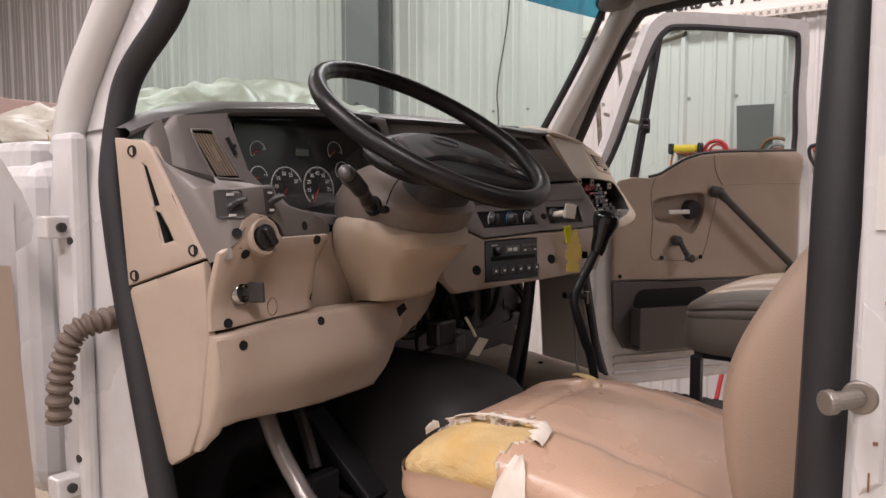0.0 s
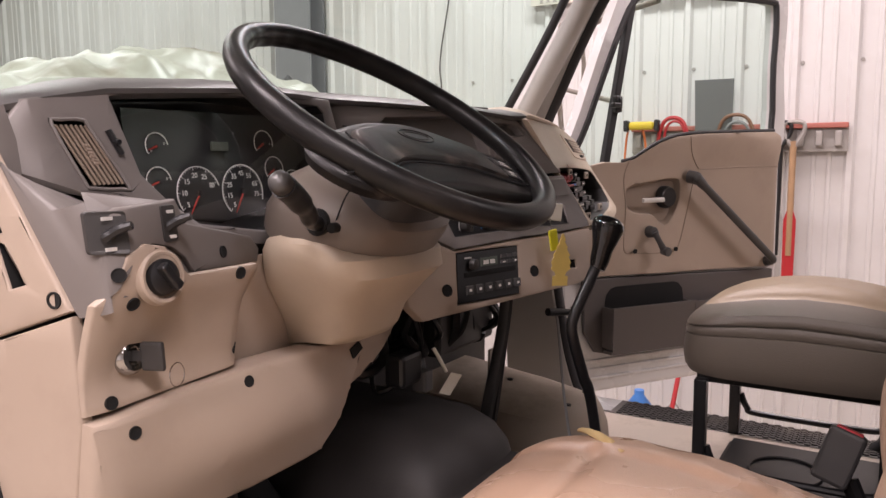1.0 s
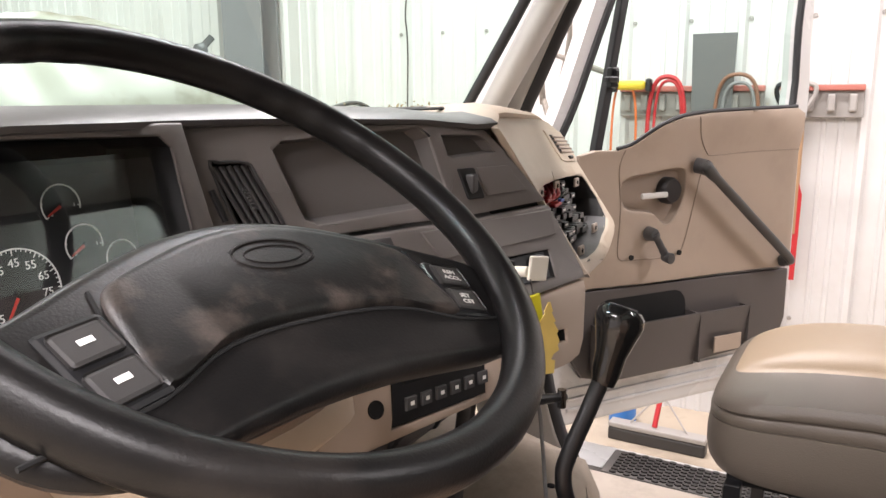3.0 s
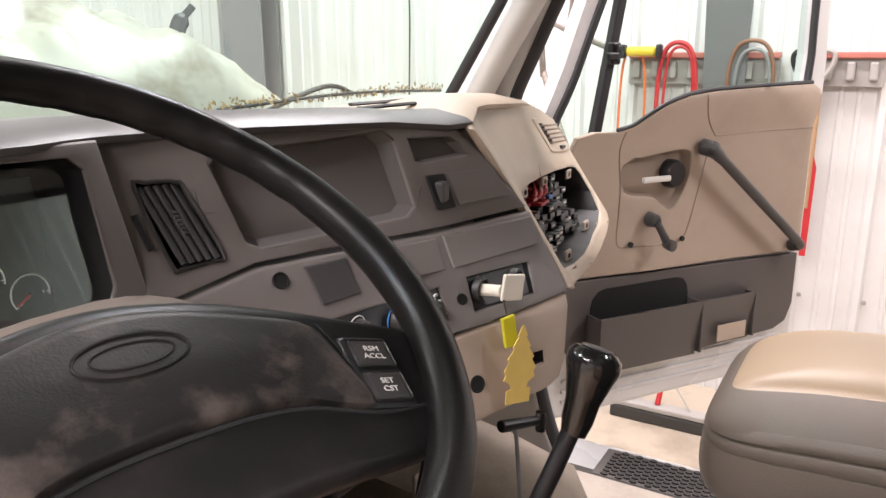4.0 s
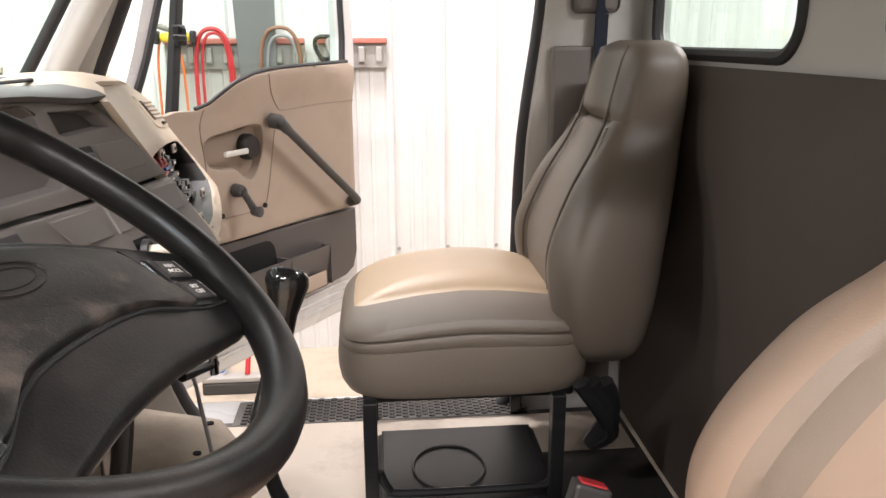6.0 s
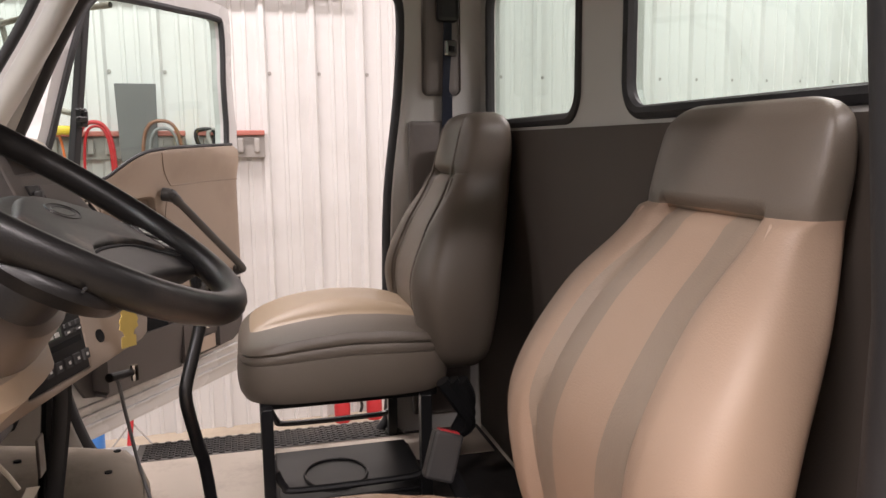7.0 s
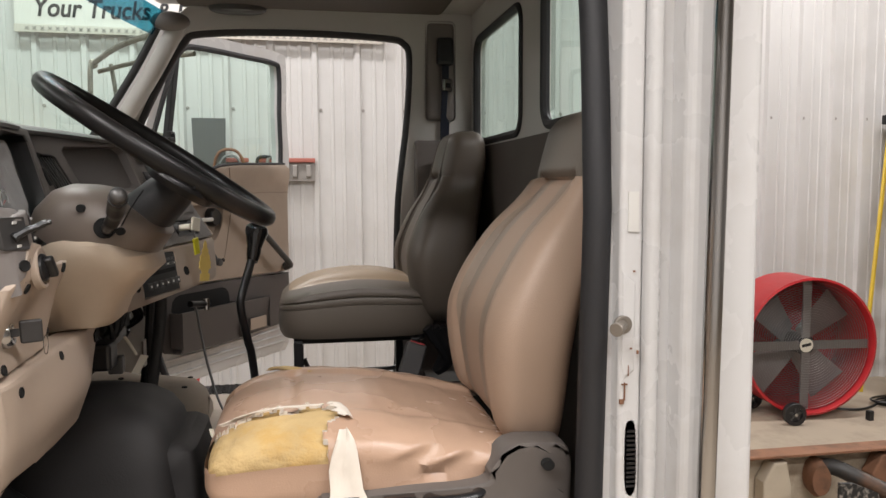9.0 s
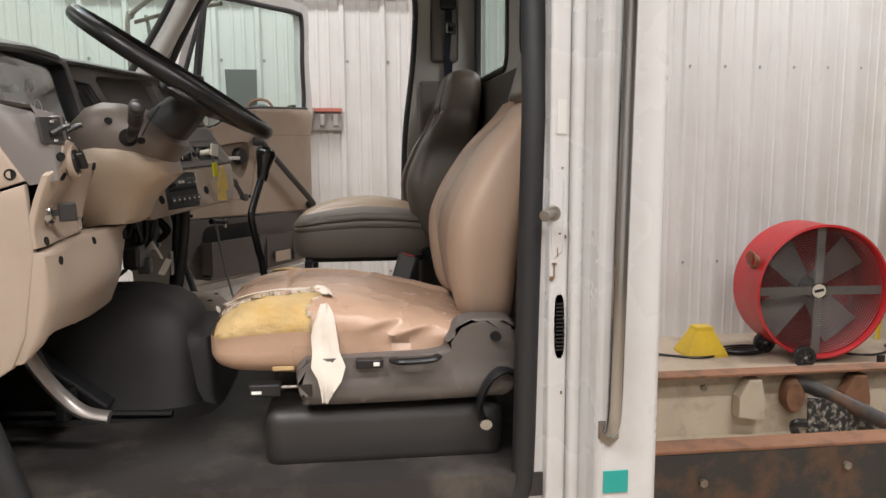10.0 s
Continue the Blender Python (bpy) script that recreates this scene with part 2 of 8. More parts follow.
def box(bm, x0, x1, y0, y1, z0, z1, bevel=0.0, seg=2, m=None):
    mm = Matrix.Translation(((x0 + x1) / 2, (y0 + y1) / 2, (z0 + z1) / 2)) @ Matrix.Diagonal((abs(x1 - x0), abs(y1 - y0), abs(z1 - z0), 1))
    r = bmesh.ops.create_cube(bm, size=1, matrix=(m @ mm) if m else mm)
    if bevel:
        es = list({e for v in r["verts"] for e in v.link_edges})
        bmesh.ops.bevel(bm, geom=es, offset=bevel, segments=seg, affect="EDGES", profile=0.5)
    return bm


def boxed(*a, **k):
    return box(bmesh.new(), *a, **k)


def prism(bm, poly, axis, a, b, bevel=0.0, seg=2, m=None):
    """A flat outline, pulled out along an axis from a to b. axis x: outline in (y, z); y: (x, z); z: (x, y)."""
    def put(u, v, w):
        p = {"x": (w, u, v), "y": (u, w, v), "z": (u, v, w)}[axis]
        return m @ Vector(p) if m else Vector(p)
    lo = [bm.verts.new(put(u, v, a)) for u, v in poly]
    hi = [bm.verts.new(put(u, v, b)) for u, v in poly]
    fs = [bm.faces.new(lo[::-1]), bm.faces.new(hi)]
    n = len(poly)
    for i in range(n):
        fs.append(bm.faces.new((lo[i], lo[(i + 1) % n], hi[(i + 1) % n], hi[i])))
    if bevel:
        es = list({e for f in fs[:2] for e in f.edges})
        bmesh.ops.bevel(bm, geom=es, offset=bevel, segments=seg, affect="EDGES", profile=0.5)
    return bm


def loft(bm, rings, closed=True, caps=True):
    """Skin over a row of outlines with equal counts."""
    vs = [[bm.verts.new(p) for p in r] for r in rings]
    n = len(vs[0])
    for a, b in zip(vs, vs[1:]):
        for i in range(n if closed else n - 1):
            bm.faces.new((a[i], a[(i + 1) % n], b[(i + 1) % n], b[i]))
    if caps and closed:
        bm.faces.new(vs[0][::-1])
        bm.faces.new(vs[-1])
    return bm


def smooth_path(pts, n=8, closed=False):
    """A Catmull-Rom line through the points."""
    ps = [Vector(p) for p in pts]
    m = len(ps)
    out = []
    for i in range(m if closed else m - 1):
        g = (lambda k: ps[k % m]) if closed else (lambda k: ps[min(max(k, 0), m - 1)])
        p0, p1, p2, p3 = g(i - 1), g(i), g(i + 1), g(i + 2)
        for k in range(n):
            t = k / n
            out.append(0.5 * ((2 * p1) + (p2 - p0) * t + (2 * p0 - 5 * p1 + 4 * p2 - p3) * t * t + (3 * p1 - p0 - 3 * p2 + p3) * t ** 3))
    if not closed:
        out.append(ps[-1])
    return out


def tube(bm, pts, r, seg=10, n=6, closed=False, radii=None, flat=1.0, smoothed=True):
    """A round bar along a line; flat squeezes it across."""
    line = smooth_path(pts, n, closed) if smoothed else [Vector(p) for p in pts]
    m = len(line)
    rings = []
    up = None
    for i, p in enumerate(line):
        a = line[(i - 1) % m] if closed or i else p
        b = line[(i + 1) % m] if closed or i < m - 1 else p
        d = (b - a).normalized()
        if up is None:
            up = Vector((0, 0, 1)) if abs(d.z) < 0.9 else Vector((1, 0, 0))
        s = d.cross(up).normalized()
        up = s.cross(d).normalized()
        rr = r if radii is None else r * radii[min(int(i / max(m - 1, 1) * (len(radii) - 1) + 0.5), len(radii) - 1)]
        rings.append([p + rr * (math.cos(t) * s + flat * math.sin(t) * up) for t in (2 * math.pi * k / seg for k in range(seg))])
    if closed:
        rings.append(rings[0])
        vs = [[bm.verts.new(q) for q in rg] for rg in rings[:-1]]
        for i in range(len(vs)):
            a, b = vs[i], vs[(i + 1) % len(vs)]
            for k in range(seg):
                bm.faces.new((a[k], a[(k + 1) % seg], b[(k + 1) % seg], b[k]))
        return bm
    return loft(bm, rings)


def cyl(bm, p, q, r, r2=None, seg=20, bevel=0.0):
    p, q = Vector(p), Vector(q)
    d = q - p
    m = Matrix.Translation((p + q) / 2) @ d.to_track_quat("Z", "Y").to_matrix().to_4x4()
    res = bmesh.ops.create_cone(bm, cap_ends=True, segments=seg, radius1=r, radius2=r if r2 is None else r2, depth=d.length, matrix=m)
    if bevel:
        es = [e for e in {e for v in res["verts"] for e in v.link_edges} if len(e.link_faces) == 2 and any(len(f.verts) > 4 for f in e.link_faces)]
        bmesh.ops.bevel(bm, geom=es, offset=bevel, segments=2, affect="EDGES", profile=0.5)
    return bm


def ball(bm, p, r, sx=1, sy=1, sz=1, sub=3, m=None):
    mm = Matrix.Translation(p) @ (m or Matrix()) @ Matrix.Diagonal((sx, sy, sz, 1))
    bmesh.ops.create_icosphere(bm, subdivisions=sub, radius=r, matrix=mm)
    return bm


def rounded(w, h, r, n=5):
    """Outline of a rounded rectangle about 0, 0."""
    out = []
    for cx, cy, a0 in ((w / 2 - r, h / 2 - r, 0), (-w / 2 + r, h / 2 - r, 90), (-w / 2 + r, -h / 2 + r, 180), (w / 2 - r, -h / 2 + r, 270)):
        for k in range(n + 1):
            a = radians(a0 + 90 * k / n)
            out.append((cx + r * math.cos(a), cy + r * math.sin(a)))
    return out


def panel(outline, Y=None, holes=(), off=0.0, thick=0.012, bevel=0.0025, cut=0.035, m=None):
    """A plate from an outline in (x, z), with holes, laid on the surface y = Y(x, z), off towards -y."""
    Y = Y or (lambda x, z: 0.0)
    bm = bmesh.new()
    for loop in (outline, *holes):
        vs = [bm.verts.new((u, 0, v)) for u, v in loop]
        for a, b in zip(vs, vs[1:] + vs[:1]):
            bm.edges.new((a, b))
    bmesh.ops.triangle_fill(bm, edges=bm.edges[:], use_beauty=True)
    us, ws = [p[0] for p in outline], [p[1] for p in outline]
    for k, (lo, hi) in enumerate(((min(us), max(us)), (min(ws), max(ws)))):
        n = int((hi - lo) / cut) if cut else 0
        for i in range(1, n + 1):
            c = lo + (hi - lo) * i / (n + 1)
            co, no = ((c, 0, 0), (1, 0, 0)) if k == 0 else ((0, 0, c), (0, 0, 1))
            bmesh.ops.bisect_plane(bm, geom=bm.verts[:] + bm.edges[:] + bm.faces[:], plane_co=co, plane_no=no, dist=1e-5)
    for v in bm.verts:
        v.co.y = Y(v.co.x, v.co.z) - off
    front = bm.faces[:]
    r = bmesh.ops.extrude_face_region(bm, geom=front)
    moved = [g for g in r["geom"] if isinstance(g, bmesh.types.BMVert)]
    for v in moved:
        v.co.y -= 0.0
    # the old faces stay as the front, the new ones go back
    for v in moved:
        v.co.y += thick
    bmesh.ops.recalc_face_normals(bm, faces=bm.faces)
    if bevel:
        fs = {f for f in bm.faces if f.normal.y < -0.3}
        es = [e for e in bm.edges if len(e.link_faces) == 2 and (e.link_faces[0] in fs) != (e.link_faces[1] in fs)]
        bmesh.ops.bevel(bm, geom=es, offset=bevel, segments=2, affect="EDGES", profile=0.5)
    if m:
        bmesh.ops.transform(bm, matrix=m, verts=bm.verts)
    return bm


def tub(outline, Y=None, depth=0.02, shrink=0.9, off=0.0, m=None):
    """A recess behind an outline in (x, z): its walls and its bottom."""
    Y = Y or (lambda x, z: 0.0)
    cx, cz = sum(p[0] for p in outline) / len(outline), sum(p[1] for p in outline) / len(outline)
    bm = bmesh.new()
    a = [Vector((x, Y(x, z) - off + 0.004, z)) for x, z in outline]
    b = [Vector((cx + (x - cx) * shrink, Y(x, z) - off + depth, cz + (z - cz) * shrink)) for x, z in outline]
    va, vb = [bm.verts.new(p) for p in a], [bm.verts.new(p) for p in b]
    n = len(va)
    for i in range(n):
        bm.faces.new((va[i], va[(i + 1) % n], vb[(i + 1) % n], vb[i]))
    bm.faces.new(vb)
    if m:
        bmesh.ops.transform(bm, matrix=m, verts=bm.verts)
    return bm


def lathe(bm, profile, m, seg=24):
    """Turns (r, h) points about the z axis of m."""
    rings = [[m @ Vector((r * math.cos(a), r * math.sin(a), h)) for a in (2 * math.pi * k / seg for k in range(seg))] for r, h in profile]
    return loft(bm, rings)


def facing(p, n=(0, -1, 0)):
    """A frame at p whose z axis looks along n."""
    return Matrix.Translation(p) @ Vector(n).to_track_quat("Z", "Y").to_matrix().to_4x4()


def smooth_loop(pts, n=4):
    return [(p.x, p.y) for p in smooth_path([(a, b, 0) for a, b in pts], n, True)]


def rect(x0, x1, z0, z1, r=0.008, n=3):
    return [((x0 + x1) / 2 + a, (z0 + z1) / 2 + b) for a, b in rounded(abs(x1 - x0), abs(z1 - z0), r, n)]


def ring_prism(outer, inner, y0, y1, m=None):
    """A flat frame between two outlines of equal count in (x, z), from y0 to y1."""
    bm = bmesh.new()
    vs = [[bm.verts.new((x, y, z)) for x, z in o] for o, y in ((outer, y0), (outer, y1), (inner, y1), (inner, y0))]
    n = len(outer)
    for k in range(4):
        a, b = vs[k], vs[(k + 1) % 4]
        for i in range(n):
            bm.faces.new((a[i], a[(i + 1) % n], b[(i + 1) % n], b[i]))
    if m:
        bmesh.ops.transform(bm, matrix=m, verts=bm.verts)
    return bm


def writing(name, text, size, m, material, parent, align="CENTER", bold=0.0, slant=0.0):
    """Letters in the built-in font as a mesh; they stand in the x, y plane of m."""
    cu = bpy.data.curves.new(name, "FONT")
    cu.body, cu.size, cu.align_x, cu.align_y, cu.extrude = text, size, align, "CENTER", 0.0004
    cu.offset, cu.shear = bold, slant
    tmp = bpy.data.objects.new(name, cu)
    scene.collection.objects.link(tmp)
    me = bpy.data.meshes.new_from_object(tmp.evaluated_get(bpy.context.evaluated_depsgraph_get()))
    bpy.data.objects.remove(tmp)
    bpy.data.curves.remove(cu)
    bm = bmesh.new()
    bm.from_mesh(me)
    bpy.data.meshes.remove(me)
    bmesh.ops.transform(bm, matrix=m, verts=bm.verts)
    return part(name, bm, material, parent)


def split(bm, test):
    """Cuts a mesh in two by a test of its faces' centres: (kept, taken)."""
    two = bm.copy()
    bm.faces.ensure_lookup_table()
    flags = [test(f.calc_center_median(), f) for f in bm.faces]
    bmesh.ops.delete(bm, geom=[f for f, t in zip(bm.faces, flags) if t], context="FACES")
    two.faces.ensure_lookup_table()
    bmesh.ops.delete(two, geom=[f for f, t in zip(two.faces, flags) if not t], context="FACES")
    return bm, two

# ---- the shop ----
def ribbed_wall(name, length, height, m, material, pitch=0.3048):
    """Steel cladding: a tall rib every pitch with low swages between, in one bent sheet with depth."""
    prof = []
    x = 0.0
    while x < length:
        for dx, d in ((0, 0), (0.018, 0), (0.034, 0.03), (0.062, 0.03), (0.078, 0), (0.135, 0), (0.142, 0.007), (0.158, 0.007), (0.165, 0), (0.215, 0), (0.222, 0.007), (0.238, 0.007), (0.245, 0)):
            prof.append((x + dx, d))
        x += pitch
    bm = bmesh.new()
    back = [(p[0], -0.05) for p in prof]
    rings = [[m @ Vector((u, d, z)) for u, d in prof] + [m @ Vector((u, d, z)) for u, d in reversed(back)] for z in (0, height)]
    loft(bm, rings)
    return tagged(part(name, bm, material), "white ribbed steel wall cladding", "wall", kind="structure")


whole("floor", boxed(-9, WALL_X + 0.8, -12, 14, GROUND - 0.2, GROUND), CONCRETE, "worn tan concrete shop floor", "floor", kind="structure")
whole("ceiling", boxed(-9, WALL_X + 0.8, -12, 14, CEILING, CEILING + 0.2), CEIL, "white shop ceiling", "ceiling", kind="structure")
H = CEILING - GROUND
RIB0 = -12.1146
ribbed_wall("wall_east", 26.0, H, SHOP @ Matrix(((0, -1, 0, WALL_X), (1, 0, 0, RIB0), (0, 0, 1, GROUND), (0, 0, 0, 1))), WHITE_WALL)
ribbed_wall("wall_north", 12.6, H, Matrix(((1, 0, 0, -8.9), (0, -1, 0, 13.0), (0, 0, 1, GROUND), (0, 0, 0, 1))), WHITE_WALL)
ribbed_wall("wall_south", 12.6, H, Matrix(((1, 0, 0, -8.9), (0, 1, 0, -11.0), (0, 0, 1, GROUND), (0, 0, 0, 1))), WHITE_WALL)
ribbed_wall("wall_west", 25.0, H, Matrix(((0, 1, 0, -8.0), (1, 0, 0, -12.0), (0, 0, 1, GROUND), (0, 0, 0, 1))), WHITE_WALL)
bm = bmesh.new()
for y0, y1, x0, x1 in ((4.125, 4.47, 0.20, 0.215), (4.125, 4.47, 0.03, 0.045), (4.285, 4.305, 0.045, 0.20)):
    box(bm, WALL_X - x1, WALL_X - x0, y0, y1, GROUND, CEILING)
whole("column", bm, POST_GREY, "grey painted steel building column at the wall", "column", SHOP, kind="structure")
# housings of the added lamps, all out of view
for lx, ly, lw in LAMPS:
    lamp = thing("added_ceiling_lamp", "long white strip lamp added out of view under the ceiling", "lamp", (lx, ly, CEILING - 0.3), group="ceiling lamps")
    part("housing", boxed(lx - 0.2, lx + 0.2, ly - 1.25, ly + 1.25, CEILING - 0.3, CEILING, 0.01), CEIL, lamp)

# ---- cab shell ----
FLOOR = 1.27
cab = thing("truck_cab", "white truck cab with both doors open, on its bare chassis", "truck", (0, 0.4, 1.2), CAB)
part("cab_floor", boxed(-0.84, 0.86, -0.115, 1.34, FLOOR - 0.05, FLOOR), MAT_RUBBER, cab, "worn grey rubber floor covering")
part("firewall", boxed(-0.84, 0.86, 1.345, 1.38, FLOOR - 0.05, 2.04), DARK, cab)


def window_loop(x0, x1, z0, z1, r):
    return rect(x0, x1, z0, z1, r, 6)


def sheet_of(loop):
    bm = bmesh.new()
    bm.faces.new([bm.verts.new(p) for p in loop])
    return bm


REAR = [window_loop(-0.78, -0.035, 2.2, 2.58, 0.06), window_loop(0.175, 0.79, 2.2, 2.58, 0.06)]
wall_out = [(-0.9, 1.2), (0.92, 1.2), (0.92, 2.56), (0.86, 2.7), (-0.84, 2.7), (-0.9, 2.56)]
part("back_wall", panel(wall_out, lambda x, z: -0.17, REAR, 0, 0.035, 0.004, 0), CAB_GREY, cab, "bare grey-white painted sheet metal back wall")
part("back_trim", panel([(-0.85, FLOOR + 0.004), (0.85, FLOOR + 0.004), (0.85, 2.18), (-0.85, 2.18)], lambda x, z: -0.127 - 0.004 * math.sin(9 * x) * math.sin(7 * z), (), -0.0, 0.003, 0.001, 0.06), TRIM_BROWN, cab, "dark brown padded back panel")
for k, lp in enumerate(REAR):
    w = part("rear_window", sheet_of([(x, -0.155, z) for x, z in lp]), GREEN_GLASS, cab)
    w.visible_shadow = False
    bm = bmesh.new()
    tube(bm, [(x, -0.139, z) for x, z in lp], 0.014, 8, closed=True, smoothed=False)
    part("rear_window_seal", bm, SEAL, cab, smooth=True)
roof = part("roof", boxed(-0.84, 0.88, -0.17, 1.02, 2.69, 2.75, 0.025), CAB_GREY, cab)
part("headliner", boxed(-0.62, 0.74, 0.0, 0.92, 2.655, 2.69, 0.02), TRIM_BROWN, cab, "dark overhead lining panel")
bm = bmesh.new()
lathe(bm, [(0.0, 0.0), (0.085, 0.0), (0.095, 0.006), (0.1, 0.02)], Matrix.Translation((0.72, 0.72, 2.64)) @ Matrix.Diagonal((0.6, 1, 1, 1)), 32)
part("roof_speaker", bm, DARK, cab, "oval black roof speaker grille", smooth=True)
bm = bmesh.new()
ball(bm, (0.76, 0.95, 2.61), 0.06, 0.7, 1.1, 0.55)
part("visor_mount", bm, TAUPE, cab, "rounded taupe corner trim", smooth=True)


def side_frame(s):
    """Door opening of one side: pillar faces, header, sill and the black seal."""
    # opening outline in (y, z)
    opening = [(0.036, 1.30), (0.045, 1.225), (0.09, 1.19), (0.25, 1.185), (0.88, 1.185), (0.97, 1.21), (1.02, 1.34), (1.056, 1.458), (1.077, 1.535), (1.104, 1.633), (1.128, 1.732), (1.153, 1.832), (1.172, 1.932), (1.185, 2.034), (1.178, 2.119), (1.163, 2.182), (1.128, 2.228), (1.04, 2.31), (0.985, 2.45), (0.94, 2.58), (0.85, 2.61), (0.22, 2.625), (0.10, 2.60), (0.035, 2.53), (0.018, 2.35), (0.022, 2.0), (0.03, 1.6)]
    if s > 0:
        opening = [(0.15, 1.36), (0.18, 1.27), (0.27, 1.23), (0.9, 1.23), (1.0, 1.26), (1.06, 1.4), (1.10, 1.6), (1.15, 1.9), (1.165, 2.05), (1.155, 2.14), (1.108, 2.243), (1.021, 2.419), (0.935, 2.56), (0.86, 2.602), (0.525, 2.616), (0.2, 2.606), (0.12, 2.585), (0.095, 2.52), (0.106, 2.29), (0.14, 2.0), (0.15, 1.7)]
    op = smooth_loop(opening, 4)
    if s < 0:
        outer = [(-0.175, 1.12), (1.26, 1.12), (1.34, 1.35), (1.39, 1.95), (1.375, 2.12), (1.25, 2.36), (1.08, 2.62), (0.9, 2.73), (-0.1, 2.73), (-0.175, 2.65)]
    else:
        outer = [(-0.175, 1.17), (1.22, 1.17), (1.27, 1.35), (1.31, 1.95), (1.29, 2.12), (1.15, 2.36), (0.99, 2.62), (0.85, 2.73), (-0.1, 2.73), (-0.175, 2.65)]
    # plate in (y, z), standing at x
    m = Matrix(((0, s, 0, 0), (1, 0, 0, 0), (0, 0, 1, 0), (0, 0, 0, 1)))
    flare = (lambda y: 0.062 * (3 - 2 * min(1, max(0, (y - 0.3) / 0.45))) * min(1, max(0, (y - 0.3) / 0.45)) ** 2) if s < 0 else (lambda y: 0.0)
    depth = lambda y, z: (0.80 if s < 0 else 0.88) + flare(y) - (0.03 if s > 0 else 0.12) * max(0, z - 2.0)
    bm = panel(outer, lambda u, v: depth(u, v), [op], 0, 0.035, 0.006, 0.12, m)
    part("door_frame", bm, CAB_WHITE if s < 0 else CAB_GREY, cab)
    bm = bmesh.new()
    tube(bm, [(s * (depth(y, z) + 0.024), y, z) for y, z in op], 0.0245 if s < 0 else 0.021, 10, closed=True, smoothed=False)
    part("door_seal", bm, SEAL, cab, smooth=True)
    return op


for s in (-1, 1):
    side_frame(s)
# sill treads and inner floor edge
part("sill", boxed(0.832, 1.01, 0.06, 1.05, 1.10, 1.262, 0.012, 3), CAB_WHITE, cab)
tread = part("sill_tread", boxed(0.84, 0.975, 0.12, 0.90, 1.2625, 1.272, 0.003), TREAD, cab, "grey ribbed rubber sill tread")
bm = bmesh.new()
for i in range(43):
    for j in range(8):
        y, x = 0.135 + i * 0.0175, 0.85 + j * 0.0175 + (0.0087 if i % 2 else 0)
        if x < 0.968:
            prism(bm, [(x + 0.007 * math.cos(a), y + 0.0095 * math.sin(a)) for a in (math.pi / 3 * k for k in range(6))], "z", 1.272, 1.2755)
tagged(part("tread_cell", bm, MAT_RUBBER, tread), kind="stuff")
part("sill_plate", boxed(0.64, 0.83, -0.1, 1.3, FLOOR + 0.001, FLOOR + 0.004), TAN_LIGHT, cab, "light tan painted floor strip")
part("sill_plate", boxed(0.22, 0.64, 0.52, 1.3, FLOOR + 0.001, FLOOR + 0.004), TAN_LIGHT, cab, "light tan bare floor")
# outer cab side behind the driver door: ribs, chrome grab bar, striker, vent
for x0, x1, y0, y1, b in ((-0.866, -0.79, -0.042, -0.002, 0.008), (-0.885, -0.79, -0.066, -0.042, 0.010), (-0.872, -0.79, -0.088, -0.066, 0.004), (-0.93, -0.79, -0.212, -0.085, 0.018)):
    part("pillar_rib", boxed(x0, x1, y0, y1, 1.17, 2.68, b, 4), CAB_WHITE, cab)
bm = bmesh.new()
prism(bm, [(-0.012, 1.895), (-0.006, 1.90), (-0.006, 1.75), (-0.010, 1.72), (-0.030, 1.735), (-0.030, 1.88)], "x", -0.868, -0.85, 0.004)
part("striker_plate", bm, CAB_WHITE, cab, "scratched bare metal striker recess")
striker = bmesh.new()
cyl(striker, (-0.862, -0.008, 1.812), (-0.870, -0.008, 1.812), 0.0155, None, 20, 0.002)
cyl(striker, (-0.868, -0.008, 1.812), (-0.892, 0.012, 1.810), 0.0085, None, 16, 0.0015)
cyl(striker, (-0.889, 0.010, 1.810), (-0.896, 0.0165, 1.8095), 0.0115, None, 18, 0.0015)
part("striker_pin", striker, RUSTY_STEEL, cab, "worn steel door striker pin")
bm = panel(smooth_loop([(-0.033, 1.635), (-0.024, 1.65), (-0.015, 1.635), (-0.015, 1.545), (-0.024, 1.52), (-0.035, 1.54)], 4), lambda u, v: 0.862, (), 0, 0.004, 0.001, 0, Matrix(((0, -1, 0, 0), (1, 0, 0, 0), (0, 0, 1, 0), (0, 0, 0, 1))))
vent = part("pillar_vent", bm, DARK, cab, "black ribbed air vent")
for k in range(13):
    z = 1.537 + k * 0.0078
    part("slat", boxed(-0.8705, -0.865, -0.032, -0.017, z, z + 0.0035), BLACK, vent)
bm = bmesh.new()
tube(bm, [(-0.938, -0.108, 1.392), (-0.955, -0.110, 1.43), (-0.958, -0.112, 1.6), (-0.96, -0.118, 2.2), (-0.958, -0.122, 2.5)], 0.0145, 14, flat=1.0)
bar = part("grab_bar", bm, STEEL, cab, "worn chrome grab bar", smooth=True)
bm = bmesh.new()
prism(bm, [(-0.128, 1.41), (-0.088, 1.41), (-0.088, 1.375), (-0.108, 1.36), (-0.128, 1.375)], "x", -0.938, -0.926, 0.003)
cyl(bm, (-0.936, -0.108, 1.385), (-0.944, -0.108, 1.385), 0.008, None, 8)
part("bar_foot", bm, RUSTY_STEEL, bar, "worn steel bar foot with bolt")
